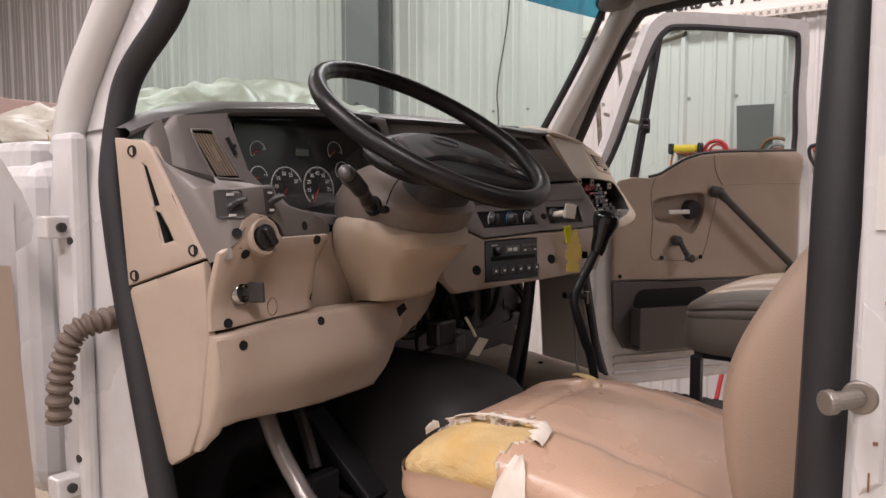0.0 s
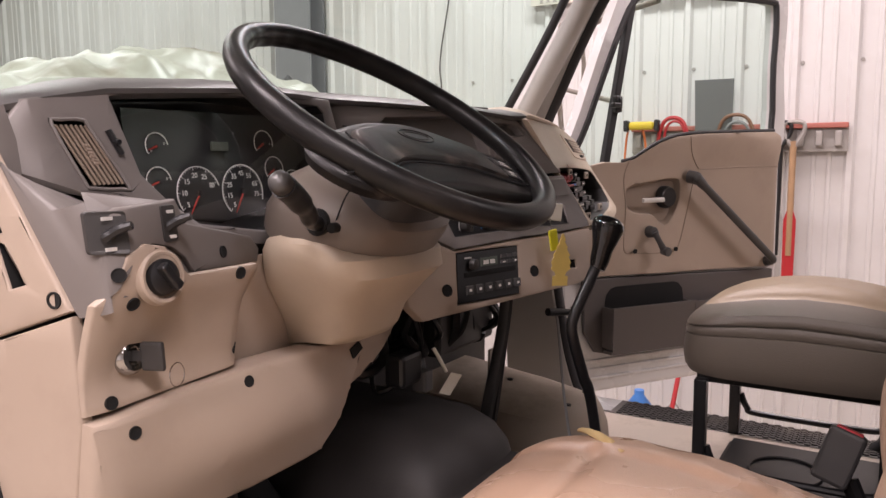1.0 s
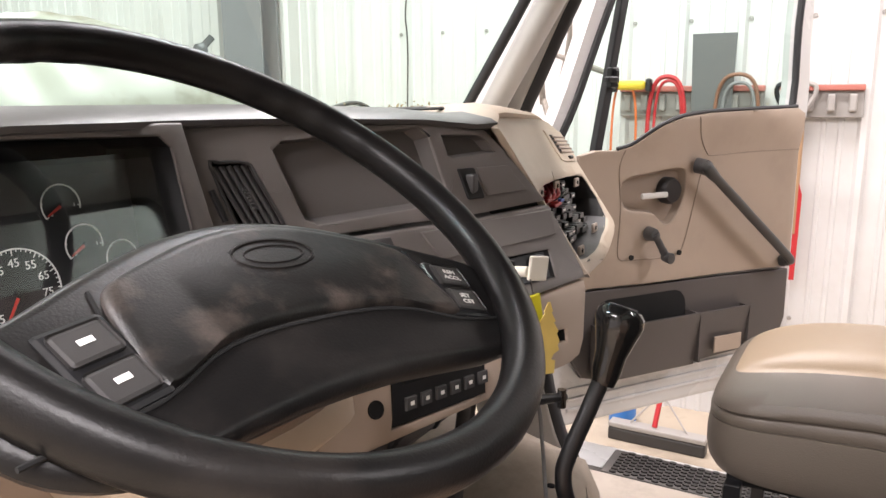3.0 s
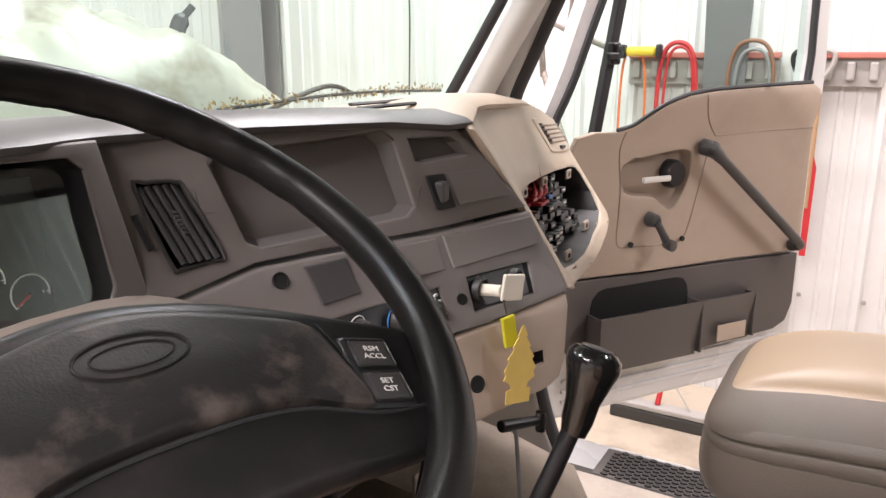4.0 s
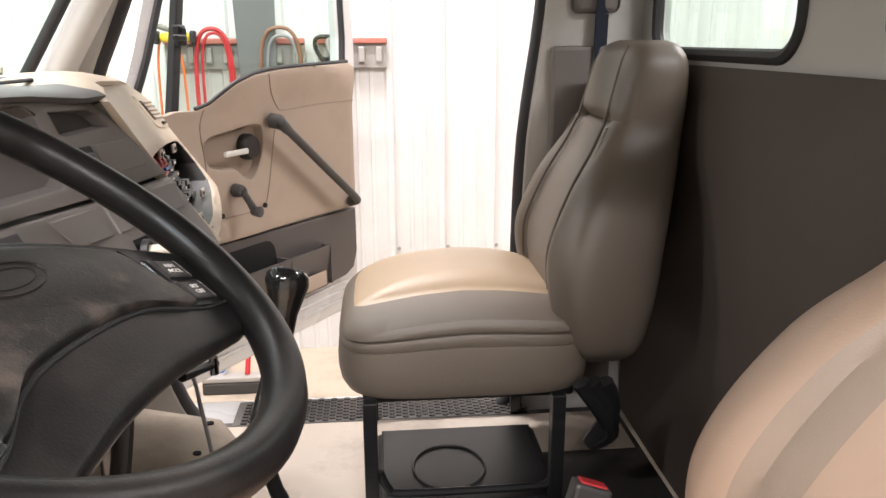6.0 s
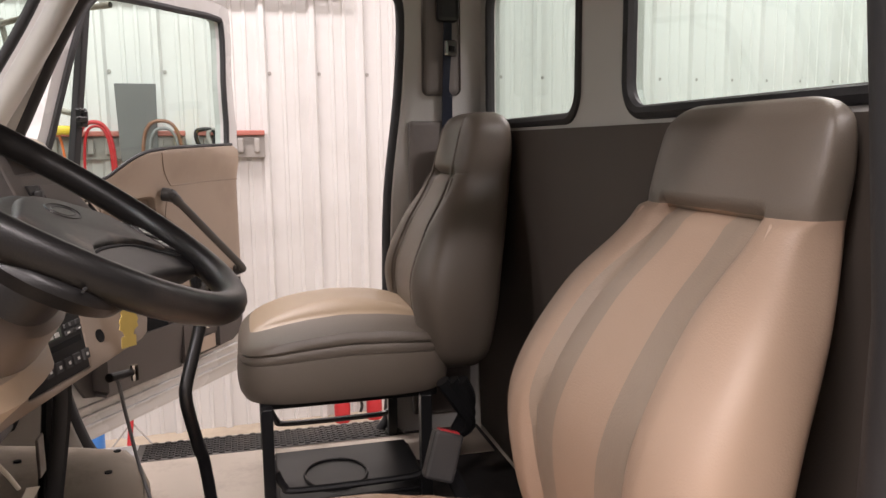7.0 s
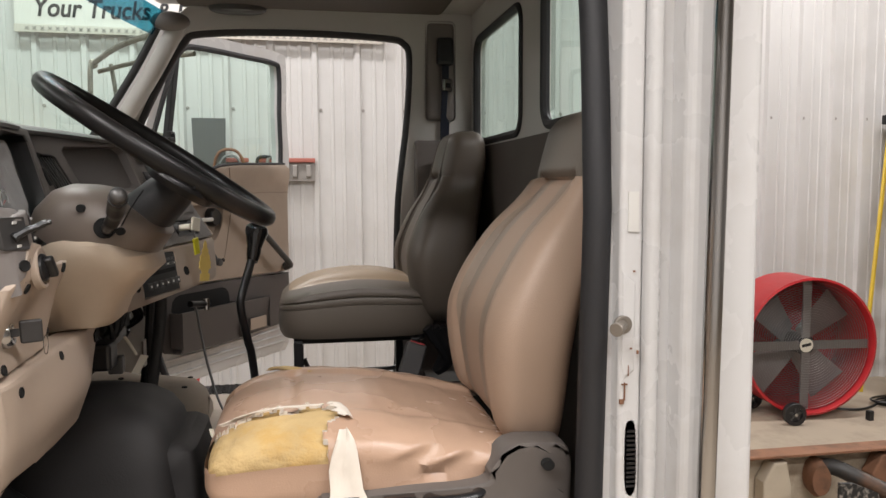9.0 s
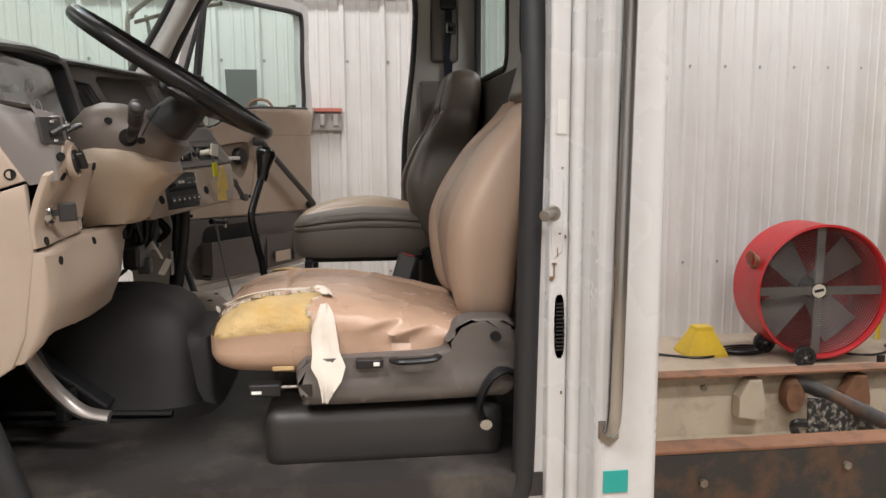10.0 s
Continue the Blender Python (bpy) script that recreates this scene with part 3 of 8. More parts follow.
for cy, cz, cl, ct in ((-0.012, 1.70, 0.03, 0.0009), (-0.007, 1.683, 0.008, 0.004), (-0.034, 1.765, 0.006, 0.0015), (-0.018, 1.735, 0.018, 0.0008), (-0.012, 1.712, 0.0025, 0.005), (-0.022, 1.772, 0.003, 0.002), (-0.026, 1.90, 0.003, 0.0015), (-0.03, 1.45, 0.006, 0.0015)):
    part("paint_chip", boxed(-0.8692, -0.866, cy - ct, cy + ct, cz - cl / 2, cz + cl / 2, 0.0003), RUST, cab, "rusty paint chip")
part("pillar_label", boxed(-0.8685, -0.8655, -0.032, -0.014, 1.965, 2.03), LABEL_GREY, cab, "faded paper label")
part("green_sticker", boxed(-0.9325, -0.929, -0.15, -0.10, 1.262, 1.307), TEAL, cab, "teal sticker")
# front post, A pillars inside with black window gaskets
for s in (-1, 1):
    bm = bmesh.new()
    if s < 0:
        post, gasket = [(-0.90, 1.31, 2.06), (-0.89, 1.26, 2.2), (-0.86, 1.12, 2.42), (-0.84, 1.0, 2.6)], [(-0.85, 1.37, 2.1), (-0.84, 1.30, 2.22), (-0.81, 1.15, 2.44), (-0.79, 1.03, 2.63)]
    else:
        post, gasket = [(0.84, 1.24, 2.1), (0.83, 1.18, 2.2), (0.81, 1.03, 2.43), (0.79, 0.92, 2.62)], [(0.81, 1.30, 2.11), (0.80, 1.23, 2.21), (0.785, 1.08, 2.44), (0.77, 0.975, 2.63)]
    tube(bm, post, 0.036, 12, flat=0.8)
    part("a_pillar", bm, CAB_GREY, cab, smooth=True)
    bm = bmesh.new()
    tube(bm, gasket, 0.013, 10)
    part("windscreen_gasket", bm, SEAL, cab, smooth=True)
# windscreen: one bent pane between the pillars, tinted at the top
bm = bmesh.new()
rows = []
for k in range(9):
    t = k / 8
    rows.append([Vector((-0.85 + 1.66 * i / 16 * (1 - 0.06 * t) + 0.05 * t, 1.30 + 0.11 * math.cos((i / 16 - 0.5) * 3) - 0.34 * t, 2.09 + 0.55 * t)) for i in range(17)])
loft(bm, rows, closed=False)
glass = part("windscreen", bm, GREEN_GLASS, cab, smooth=True)
glass.visible_shadow = False
bm = bmesh.new()
rows = []
for k in range(3):
    t = 0.86 + 0.14 * k / 2
    rows.append([Vector((-0.85 + 1.66 * i / 16 * (1 - 0.06 * t) + 0.05 * t, 1.295 + 0.11 * math.cos((i / 16 - 0.5) * 3) - 0.34 * t, 2.09 + 0.55 * t)) for i in range(17)])
loft(bm, rows, closed=False)
band = part("sun_band", bm, BLUE_GLASS, cab, "blue tinted sun band", smooth=True)
band.visible_shadow = False
# driver side front post seen through the door gap: hinge, holes, corrugated boot
part("hinge_post", boxed(-0.932, -0.898, 1.235, 1.31, 1.2, 2.1, 0.012), CAB_WHITE, cab)
for z in (1.93, 1.45):
    hinge = part("door_hinge", boxed(-0.973, -0.924, 1.25, 1.29, z - 0.02, z + 0.02, 0.004), CAB_WHITE, cab)
    bm = bmesh.new()
    cyl(bm, (-0.948, 1.244, z), (-0.948, 1.251, z), 0.009, None, 12)
    part("bolt", bm, DARK, hinge)
for y, z in ((1.255, 1.70), (1.25, 1.905), (1.25, 1.61), (1.25, 1.50)):
    bm = bmesh.new()
    cyl(bm, (-0.934, y, z), (-0.922, y, z), 0.0075, None, 14)
    part("plug", bm, DARK, cab, "dark rubber hole plug")
bm = bmesh.new()
hose = smooth_path([(-0.885, 1.175, 1.768), (-0.93, 1.172, 1.765), (-0.965, 1.182, 1.75), (-0.978, 1.195, 1.71), (-0.983, 1.208, 1.655), (-0.983, 1.217, 1.59)], 12)
rings = []
for i, p in enumerate(hose):
    d = (hose[min(i + 1, len(hose) - 1)] - hose[max(i - 1, 0)]).normalized()
    sd = d.cross(Vector((0.3, 0.9, 0.1))).normalized()
    up = sd.cross(d)
    rr = 0.022 if i % 4 < 2 else 0.0165
    rings.append([p + rr * (math.cos(a) * sd + math.sin(a) * up) for a in (2 * math.pi * k / 14 for k in range(14))])
loft(bm, rings)
part("wiring_boot", bm, BOOT, cab, "dusty corrugated rubber wiring boot", smooth=True)


# ---- doors ----
def door_frame_matrix(hinge, swing):
    return Matrix.Translation((*hinge, 0)) @ pose(0, 0, 0, 0, 0, swing)


DM = door_frame_matrix((1.15, 1.185), -34) @ fitted(0.965, 0.01, 1, 0, 1.1, -0.115)
# in the door's frame: x along the door, y outwards, z up
door = thing("passenger_door", "open white truck door with tan moulded trim and a grey map pocket", "door", (1.15, 1.185, 1.2), TRUCK)


def dpart(name, bm, material, parent=None, label="", smooth=False):
    bmesh.ops.transform(bm, matrix=DM, verts=bm.verts)
    return part(name, bm, material, parent or door, label, smooth)


shell = [(0.03, 1.22), (0.1, 1.185), (1.06, 1.185), (1.1, 1.22), (1.112, 1.5), (1.105, 2.0), (0.7, 1.95), (0.3, 1.88), (0.05, 1.9), (0.02, 1.8)]
dpart("shell", panel(shell, lambda u, z: 0.02, (), 0, 0.09, 0.012, 0), CAB_WHITE)
for z in (1.235, 1.265, 1.295):
    dpart("pressed_rib", boxed(0.12, 1.05, 0.012, 0.022, z - 0.006, z + 0.006, 0.004), CAB_WHITE)
outer = smooth_loop([(0.02, 1.9), (0.10, 2.12), (0.235, 2.43), (0.30, 2.53), (0.42, 2.565), (0.8, 2.575), (1.07, 2.575), (1.125, 2.53), (1.12, 2.3), (1.105, 1.97), (0.7, 1.93), (0.3, 1.86)], 4)
inner = smooth_loop([(0.07, 1.925), (0.135, 2.09), (0.27, 2.38), (0.345, 2.485), (0.45, 2.512), (0.8, 2.52), (1.02, 2.522), (1.062, 2.49), (1.058, 2.3), (1.03, 2.0), (0.7, 1.97), (0.33, 1.90)], 4)
dpart("window_frame", ring_prism(outer, inner, 0.03, 0.085), CAB_WHITE)
seal = bmesh.new()
tube(seal, [(u, 0.03, z) for u, z in inner], 0.012, 8, closed=True, smoothed=False)
dpart("window_seal", seal, SEAL, smooth=True)
pane = dpart("window_pane", sheet_of([(u, 0.06, z) for u, z in inner]), CLEAR)
pane.visible_shadow = False
bm = bmesh.new()
prism(bm, [(0.208, 1.92), (0.236, 1.92), (0.355, 2.495), (0.328, 2.495)], "y", 0.038, 0.068, 0.004)
bar = dpart("division_bar", bm, SEAL)
dpart("latch", box(box(box(bmesh.new(), 0.252, 0.282, 0.02, 0.045, 2.118, 2.172, 0.004), 0.225, 0.262, 0.0, 0.02, 2.132, 2.148, 0.004), 0.262, 0.276, 0.012, 0.021, 2.13, 2.165, 0.003), BLACK, label="black quarter window latch")
trim = [(0.10, 1.585), (0.105, 1.9), (0.125, 1.945), (0.18, 1.957), (0.26, 1.955), (0.31, 1.966), (0.36, 1.992), (0.42, 2.02), (0.5, 2.04), (0.62, 2.05), (0.8, 2.055), (1.02, 2.06), (1.055, 2.045), (1.066, 2.0), (1.068, 1.57)]
rec = smooth_loop([(0.285, 1.87), (0.40, 1.892), (0.51, 1.90), (0.54, 1.88), (0.53, 1.815), (0.485, 1.75), (0.445, 1.75), (0.40, 1.78), (0.295, 1.80)], 4)
bulge = lambda u, z: -0.006 - 0.012 * math.exp(-((u - 0.42) / 0.16) ** 2) - 0.022 * max(0, min(1, (z - 1.93) / 0.1))
dpart("inner_trim", panel(trim, bulge, [rec], 0, 0.02, 0.004, 0.03), TAN, label="tan moulded plastic trim", smooth=True)
# the recess takes the darker tan as its shade
dpart("handle_recess", tub(rec, bulge, 0.022, 0.88), TAN_SHADE_SLATS, label="deep tan handle recess, darkened for its shade", smooth=True)
# rubber wiper along the window sill
bm = bmesh.new()
tube(bm, [(u, bulge(u, z) + 0.008, z + 0.004) for u, z in trim[4:12]], 0.006, 8)
dpart("sill_seal", bm, SEAL, smooth=True)
# moulded lines: thin beads, darker tan standing for shade in the grooves
for pts in ([(0.29, 1.655), (0.45, 1.65), (0.52, 1.655), (0.548, 1.69), (0.58, 1.79), (0.60, 1.86), (0.615, 1.91)], [(0.565, 2.04), (0.585, 1.985), (0.625, 1.94), (0.66, 1.93), (0.85, 1.935), (1.066, 1.935)], [(0.285, 1.955), (0.27, 1.9), (0.28, 1.8), (0.275, 1.68), (0.29, 1.655)]):
    bm = bmesh.new()
    line = smooth_path([(u, 0, z) for u, z in pts], 6)
    tube(bm, [(p.x, bulge(p.x, p.z) - 0.0003, p.z) for p in line], 0.0022, 6, smoothed=False)
    dpart("moulded_line", bm, TAN_SHADE_SLATS, label="moulded line, darker tan for the groove's shade")
grey = [(0.10, 1.578), (1.068, 1.558), (1.07, 1.40), (1.045, 1.345), (0.99, 1.325), (0.6, 1.31), (0.25, 1.31), (0.16, 1.33), (0.11, 1.40)]
dpart("lower_trim", panel(grey, lambda u, z: -0.002, (), 0, 0.015, 0.004, 0), POCKET, label="dark grey lower trim")


def pocket(u0, u1, z0, z1, d):
    """A map pocket: front, ends and floor with an open top."""
    out = [(u0, z1), (u0, z0 + 0.03), (u0 + 0.03, z0), (u1 - 0.015, z0), (u1, z0 + 0.015), (u1, z1)]
    bm = panel(out, lambda u, z: -d + 0.02 * (z1 - z) / (z1 - z0), (), 0, 0.008, 0.002, 0)
    box(bm, u0, u0 + 0.008, -d, -0.002, z0 + 0.02, z1 - 0.004)
    box(bm, u1 - 0.008, u1, -d, -0.002, z0 + 0.01, z1 - 0.004)
    box(bm, u0 + 0.008, u1 - 0.008, -d + 0.02, -0.002, z0, z0 + 0.01)
    return bm


dpart("map_pocket", pocket(0.19, 0.59, 1.325, 1.485, 0.07), POCKET, label="dark grey plastic map pocket")
dpart("map_pocket", pocket(0.605, 0.845, 1.33, 1.475, 0.045), POCKET, label="dark grey plastic small pocket")
# thin black sheet on the trim, painted shade of the pocket's inside
dpart("pocket_shade", panel(rect(0.2, 0.58, 1.40, 1.545, 0.05), lambda u, z: -0.0035, (), 0, 0.002, 0, 0), SHADE_BLACK, label="black sheet for the shade inside the map pocket")
dpart("pocket_plate", boxed(0.675, 0.80, -0.05, -0.0455, 1.345, 1.395, 0.002), TAN, label="tan blank plate")
bm = bmesh.new()
box(bm, 0.345, 0.45, -0.034, -0.022, 1.822, 1.838, 0.005)
hd = dpart("door_handle", bm, LABEL_GREY, label="worn metal pull handle")
bm = bmesh.new()
lathe(bm, [(0.0, 0.012), (0.032, 0.012), (0.038, 0.0), (0.038, -0.03)], facing((0.475, -0.016, 1.838)), 20)
dpart("handle_boss", bm, BLACK, smooth=True)
bm = bmesh.new()
cyl(bm, (0.385, -0.02, 1.725), (0.385, -0.055, 1.725), 0.021, 0.017, 18, 0.003)
tube(bm, [(0.385, -0.052, 1.725), (0.40, -0.058, 1.70), (0.425, -0.06, 1.665)], 0.012, 10, radii=(1.2, 0.9, 1.0))
cyl(bm, (0.427, -0.05, 1.662), (0.427, -0.085, 1.66), 0.014, 0.016, 14, 0.003)
dpart("window_crank", bm, DARKGREY, label="dark grey window crank", smooth=True)
bm = bmesh.new()
tube(bm, [(0.575, -0.02, 1.905), (0.585, -0.05, 1.9), (0.60, -0.06, 1.885), (0.8, -0.06, 1.745), (0.985, -0.06, 1.615), (1.01, -0.045, 1.598), (1.015, -0.015, 1.592)], 0.015, 12, radii=(1.5, 1.5, 1.2, 0.95, 0.95, 0.95, 1.15, 1.3))
dpart("grab_handle", bm, DARKGREY, label="long dark grey plastic grab handle", smooth=True)
for u, z in ((0.32, 1.662), (0.518, 1.66), (0.118, 1.6)):
    bm = bmesh.new()
    cyl(bm, (u, -0.02, z), (u, -0.027, z), 0.0075, None, 12)
    dpart("screw", bm, SHADE_BLACK)
# mirror arms on the door's outside
bm = bmesh.new()
K = Vector((0.46, 0.667, 2.49))
for line, r in (([(0.28, 0.09, 2.55), (0.36, 0.4, 2.53), K], 0.012), ([(0.5, 0.09, 2.50), (0.5, 0.4, 2.49), K + Vector((0.03, 0, -0.03))], 0.010), ([K, K + Vector((-0.02, 0.0, -0.03)), K + Vector((-0.03, -0.01, -0.2)), K + Vector((-0.02, -0.03, -0.42))], 0.012),
                ([K + Vector((0.05, -0.06, 0)), K + Vector((0.06, -0.08, -0.2)), K + Vector((0.02, -0.06, -0.4))], 0.010), ([(0.44, 0.63, 2.08), (0.34, 0.42, 1.98), (0.2, 0.1, 1.84)], 0.012), ([(0.30, 0.10, 2.16), (0.36, 0.35, 2.2), (0.45, 0.62, 2.24)], 0.009)):
    tube(bm, line, r, 8, n=4)
ball(bm, K, 0.022)
dpart("mirror_arm", bm, RUSTY_STEEL, label="bare tubular mirror bracket", smooth=True)

# driver door, swung wide open past the front post
DD = Matrix.Translation((-0.87, 1.41, 0)) @ pose(0, 0, 0, 0, 0, 174)
ddoor = thing("driver_door", "open white driver door with tan trim, edge on", "door", (-0.87, 1.47, 1.2), TRUCK)
bm = panel([(0.05, 1.2), (1.05, 1.2), (1.07, 2.02), (0.05, 1.98)], lambda u, z: -0.01, (), 0, 0.07, 0.012, 0)
bmesh.ops.transform(bm, matrix=DD, verts=bm.verts)
part("shell", bm, CAB_WHITE, ddoor)
bm = panel([(0.04, 1.3), (1.02, 1.3), (1.03, 2.0), (0.07, 1.86)], lambda u, z: 0.062, (), 0, 0.03, 0.01, 0)
bmesh.ops.transform(bm, matrix=DD, verts=bm.verts)
part("inner_trim", bm, TAN, ddoor)
bm = ring_prism(outer, inner, -0.005, 0.05)
bmesh.ops.transform(bm, matrix=DD @ Matrix.Diagonal((0.95, 1, 1, 1)), verts=bm.verts)
part("window_frame", bm, CAB_WHITE, ddoor)


# ---- dashboard ----
dash = thing("dashboard", "tan and taupe truck dashboard with an open fuse bay", "dashboard", (0.0, 1.0, 1.6), TRUCK)


def lerp(a, b, t):
    t = max(0.0, min(1.0, t))
    return a + (b - a) * t


def table(stations, v):
    if v <= stations[0][0]:
        return stations[0][1]
    for (a, p), (b, q) in zip(stations, stations[1:]):
        if v <= b:
            return p + (q - p) * (v - a) / (b - a)
    return stations[-1][1]


def YL(x, z):
    """Lower face before the driver: knee panel and ignition panel."""
    return table([(1.50, 1.03), (1.54, 1.0), (1.58, 0.972), (1.65, 0.952), (1.735, 0.95), (1.79, 0.953), (1.86, 0.935), (1.90, 0.919), (1.94, 0.914)], z) + 0.35 * max(0, -0.775 - x)


def YP(x, z):
    """Face of the switch strip."""
    return 0.915 + 0.35 * max(0, x + 0.74) + 0.15 * (z - 1.95) + 0.8 * max(0, -0.77 - x)


def YU(x, z):
    """Set-back upper face round the gauges."""
    return 1.065 + 0.28 * (z - 2.06) + 0.5 * max(0, -0.765 - x)


def YS(x, z):
    """Face of the middle stack, which turns towards the driver."""
    return 0.875 - 0.36 * x + table([(1.70, -0.02), (1.74, -0.01), (1.78, 0), (1.88, 0.03), (1.95, 0.075), (2.02, 0.12), (2.14, 0.17), (2.2, 0.2)], z)


def YQ(x, z):
    """Face of the tan end round the fuse bay."""
    return 0.815 + 0.15 * (x - 0.44) + 0.7 * (z - 1.9) - 0.35 * max(0, 0.45 - x) + 1.2 * max(0, x - 0.86) ** 1.5


def XE(y, z):
    """Side face of the dashboard beside the driver door."""
    return -0.788 - 0.22 * (y - 0.92)


ME = Matrix(((0, 1, 0, 0), (1, 0, 0, 0), (0, 0, 1, 0), (0, 0, 0, 1)))


def dpanel(name, outline, Y, material, holes=(), off=0.0, thick=0.014, label="", cut=0.035, bevel=0.003, m=None):
    return part(name, panel(outline, Y, holes, off, thick, bevel, cut, m), material, dash, label, smooth=True)


# a dark disc on the uncut panel; its black is the hole's shade
def screw_hole(x, z, Y, off=0.0, r=0.0072):
    bm = bmesh.new()
    h = 0.006
    n = Vector(((Y(x + h, z) - Y(x - h, z)) / (2 * h), -1, (Y(x, z + h) - Y(x, z - h)) / (2 * h))).normalized()
    p = Vector((x, Y(x, z), z)) + n * (off + 0.001)
    lathe(bm, [(r * 1.2, -0.004), (r * 1.15, 0.0008), (r, 0.0006), (r * 0.93, -0.0005), (0.0, -0.0005)], facing(tuple(p), tuple(n)), 16)
    return part("screw_hole", bm, SHADE_BLACK, dash)


# dash core behind the panels, and the top
core = bmesh.new()
prism(core, [(-0.775, 1.06), (-0.25, 1.04), (0.22, 0.93), (0.34, 0.89), (0.38, 1.0), (0.86, 1.08), (0.88, 1.33), (-0.80, 1.33)], "z", 1.78, 1.93)
part("core", core, DARK, dash, "dark carrier behind the panels")
top = bmesh.new()
rows = []
for k in range(41):
    x = -0.835 + 1.775 * k / 40
    front = lerp(YU(x, 2.152), YS(x, 2.152), (x + 0.26) / 0.12) if x < 0.26 else lerp(YS(x, 2.15), YQ(x, 2.15), (x - 0.26) / 0.1)
    zf = table([(-0.84, 2.095), (-0.78, 2.126), (-0.655, 2.15), (-0.414, 2.168), (-0.06, 2.166), (0.18, 2.159), (0.3, 2.146), (0.36, 2.16), (0.5, 2.163), (0.75, 2.15), (0.87, 2.122), (0.94, 2.05)], x)
    zt = zf + table([(-0.84, 0.004), (-0.7, 0.014), (0.7, 0.014), (0.94, 0.0)], x)
    rows.append([Vector((x, front + 0.012, zf - 0.014)), Vector((x, front - 0.004, zf - 0.007)), Vector((x, front - 0.006, zf)), Vector((x, front + 0.006, zf + 0.007)), Vector((x, front + 0.06, zt + 0.004)), Vector((x, front + 0.14, zt)), Vector((x, 1.34, zt - 0.03)), Vector((x, 1.39, zt - 0.06))])
loft(top, rows, closed=False)
top_tan, top_grey = split(top, lambda c, f: c.x < 0.30 + 0.1 * max(0, c.y - 0.95))
part("top_pad", top_grey, TAUPE_TOP, dash, "taupe soft dash top with a shiny brow", smooth=True)
part("top_cover", top_tan, TAN_TOP, dash, "light tan dash top", smooth=True)
for x, y in ((0.22, 1.06), (0.28, 1.12)):
    bm = bmesh.new()
    tube(bm, [(x, y, 2.172), (x + 0.12, y - 0.02, 2.173)], 0.006, 6, smoothed=False, flat=0.5)
    part("defrost_slot", bm, DARK, dash, "narrow dark defroster slot")

# end panel with two slots, beside the door
end_out = [(1.155, 2.088), (1.089, 2.081), (1.074, 2.069), (0.968, 1.884), (1.123, 1.832), (1.135, 1.828)]
slots = [[(1.095, 2.042), (1.085, 2.037), (1.06, 1.972), (1.073, 1.968)], [(1.072, 1.963), (1.058, 1.957), (1.03, 1.912), (1.054, 1.905)]]
dpanel("end_panel", end_out, XE, TAN, slots, 0.004, m=ME)
for sl in slots:
    part("slot", tub(sl, XE, 0.03, 0.95, 0.004, ME), SHADE_BLACK, dash)
dpanel("end_lower_panel", [(1.132, 1.818), (1.127, 1.826), (0.968, 1.878), (0.962, 1.75), (0.985, 1.60), (1.01, 1.54), (1.05, 1.515), (1.07, 1.53)], XE, TAN, (), 0.004, m=ME)
for y, z in ((1.115, 2.064), (0.989, 1.896), (1.119, 1.847)):
    bm = bmesh.new()
    lathe(bm, [(0.0105, -0.002), (0.010, 0.0014), (0.0075, 0.0008), (0.007, -0.0005), (0.0, -0.0005)], facing((XE(y, z) - 0.0045, y, z), (-1, -0.2, 0)), 16)
    part("screw_hole", bm, SHADE_BLACK, dash)

# taupe corner between the end panel and the faces before the driver
rim = [(1.097, 2.087), (1.085, 2.078), (1.072, 2.068), (1.03, 1.992), (0.968, 1.884), (0.962, 1.876)]
front = [(-0.79, YU(-0.79, 2.12), 2.122), (-0.785, YU(-0.785, 2.08), 2.08), (-0.785, YU(-0.785, 2.035), 2.03), (-0.785, YP(-0.785, 2.0) + 0.02, 2.008), (-0.785, YP(-0.785, 1.98) - 0.002, 1.99), (-0.785, YP(-0.785, 1.89) - 0.004, 1.886)]
bm = bmesh.new()
rows = []
for (y, z), q in zip(rim, front):
    A, B = Vector((XE(y, z) + 0.002, y, z)), Vector(q)
    C = Vector((A.x + 0.003, B.y - 0.002, (A.z + B.z) / 2 + 0.002))
    rows.append([(1 - t) * (1 - t) * A + 2 * t * (1 - t) * C + t * t * B for t in (k / 6 for k in range(7))])
loft(bm, rows, closed=False)
part("corner", bm, TAUPE, dash, "rounded taupe dash corner", smooth=True)
# taupe upper panel with the vent and cluster openings
up_out = [(-0.79, 2.02), (-0.80, 2.09), (-0.77, 2.129), (-0.655, 2.151), (-0.414, 2.168), (-0.185, 2.164), (-0.175, 2.0), (-0.2, 1.94), (-0.42, 1.92), (-0.575, 1.935), (-0.66, 2.005), (-0.73, 2.014)]
vent_d = smooth_loop([(-0.743, 2.098), (-0.732, 2.105), (-0.701, 2.106), (-0.692, 2.094), (-0.656, 2.022), (-0.666, 2.0165), (-0.707, 2.019), (-0.717, 2.028)], 3)
clus = [(-0.652, 2.139), (-0.62, 2.146), (-0.42, 2.156), (-0.222, 2.15), (-0.209, 2.137), (-0.212, 2.02), (-0.24, 1.975), (-0.426, 1.942), (-0.565, 1.964), (-0.63, 2.035)]
dpanel("cluster_surround", up_out, YU, TAUPE, [vent_d, clus], 0.0, 0.014)
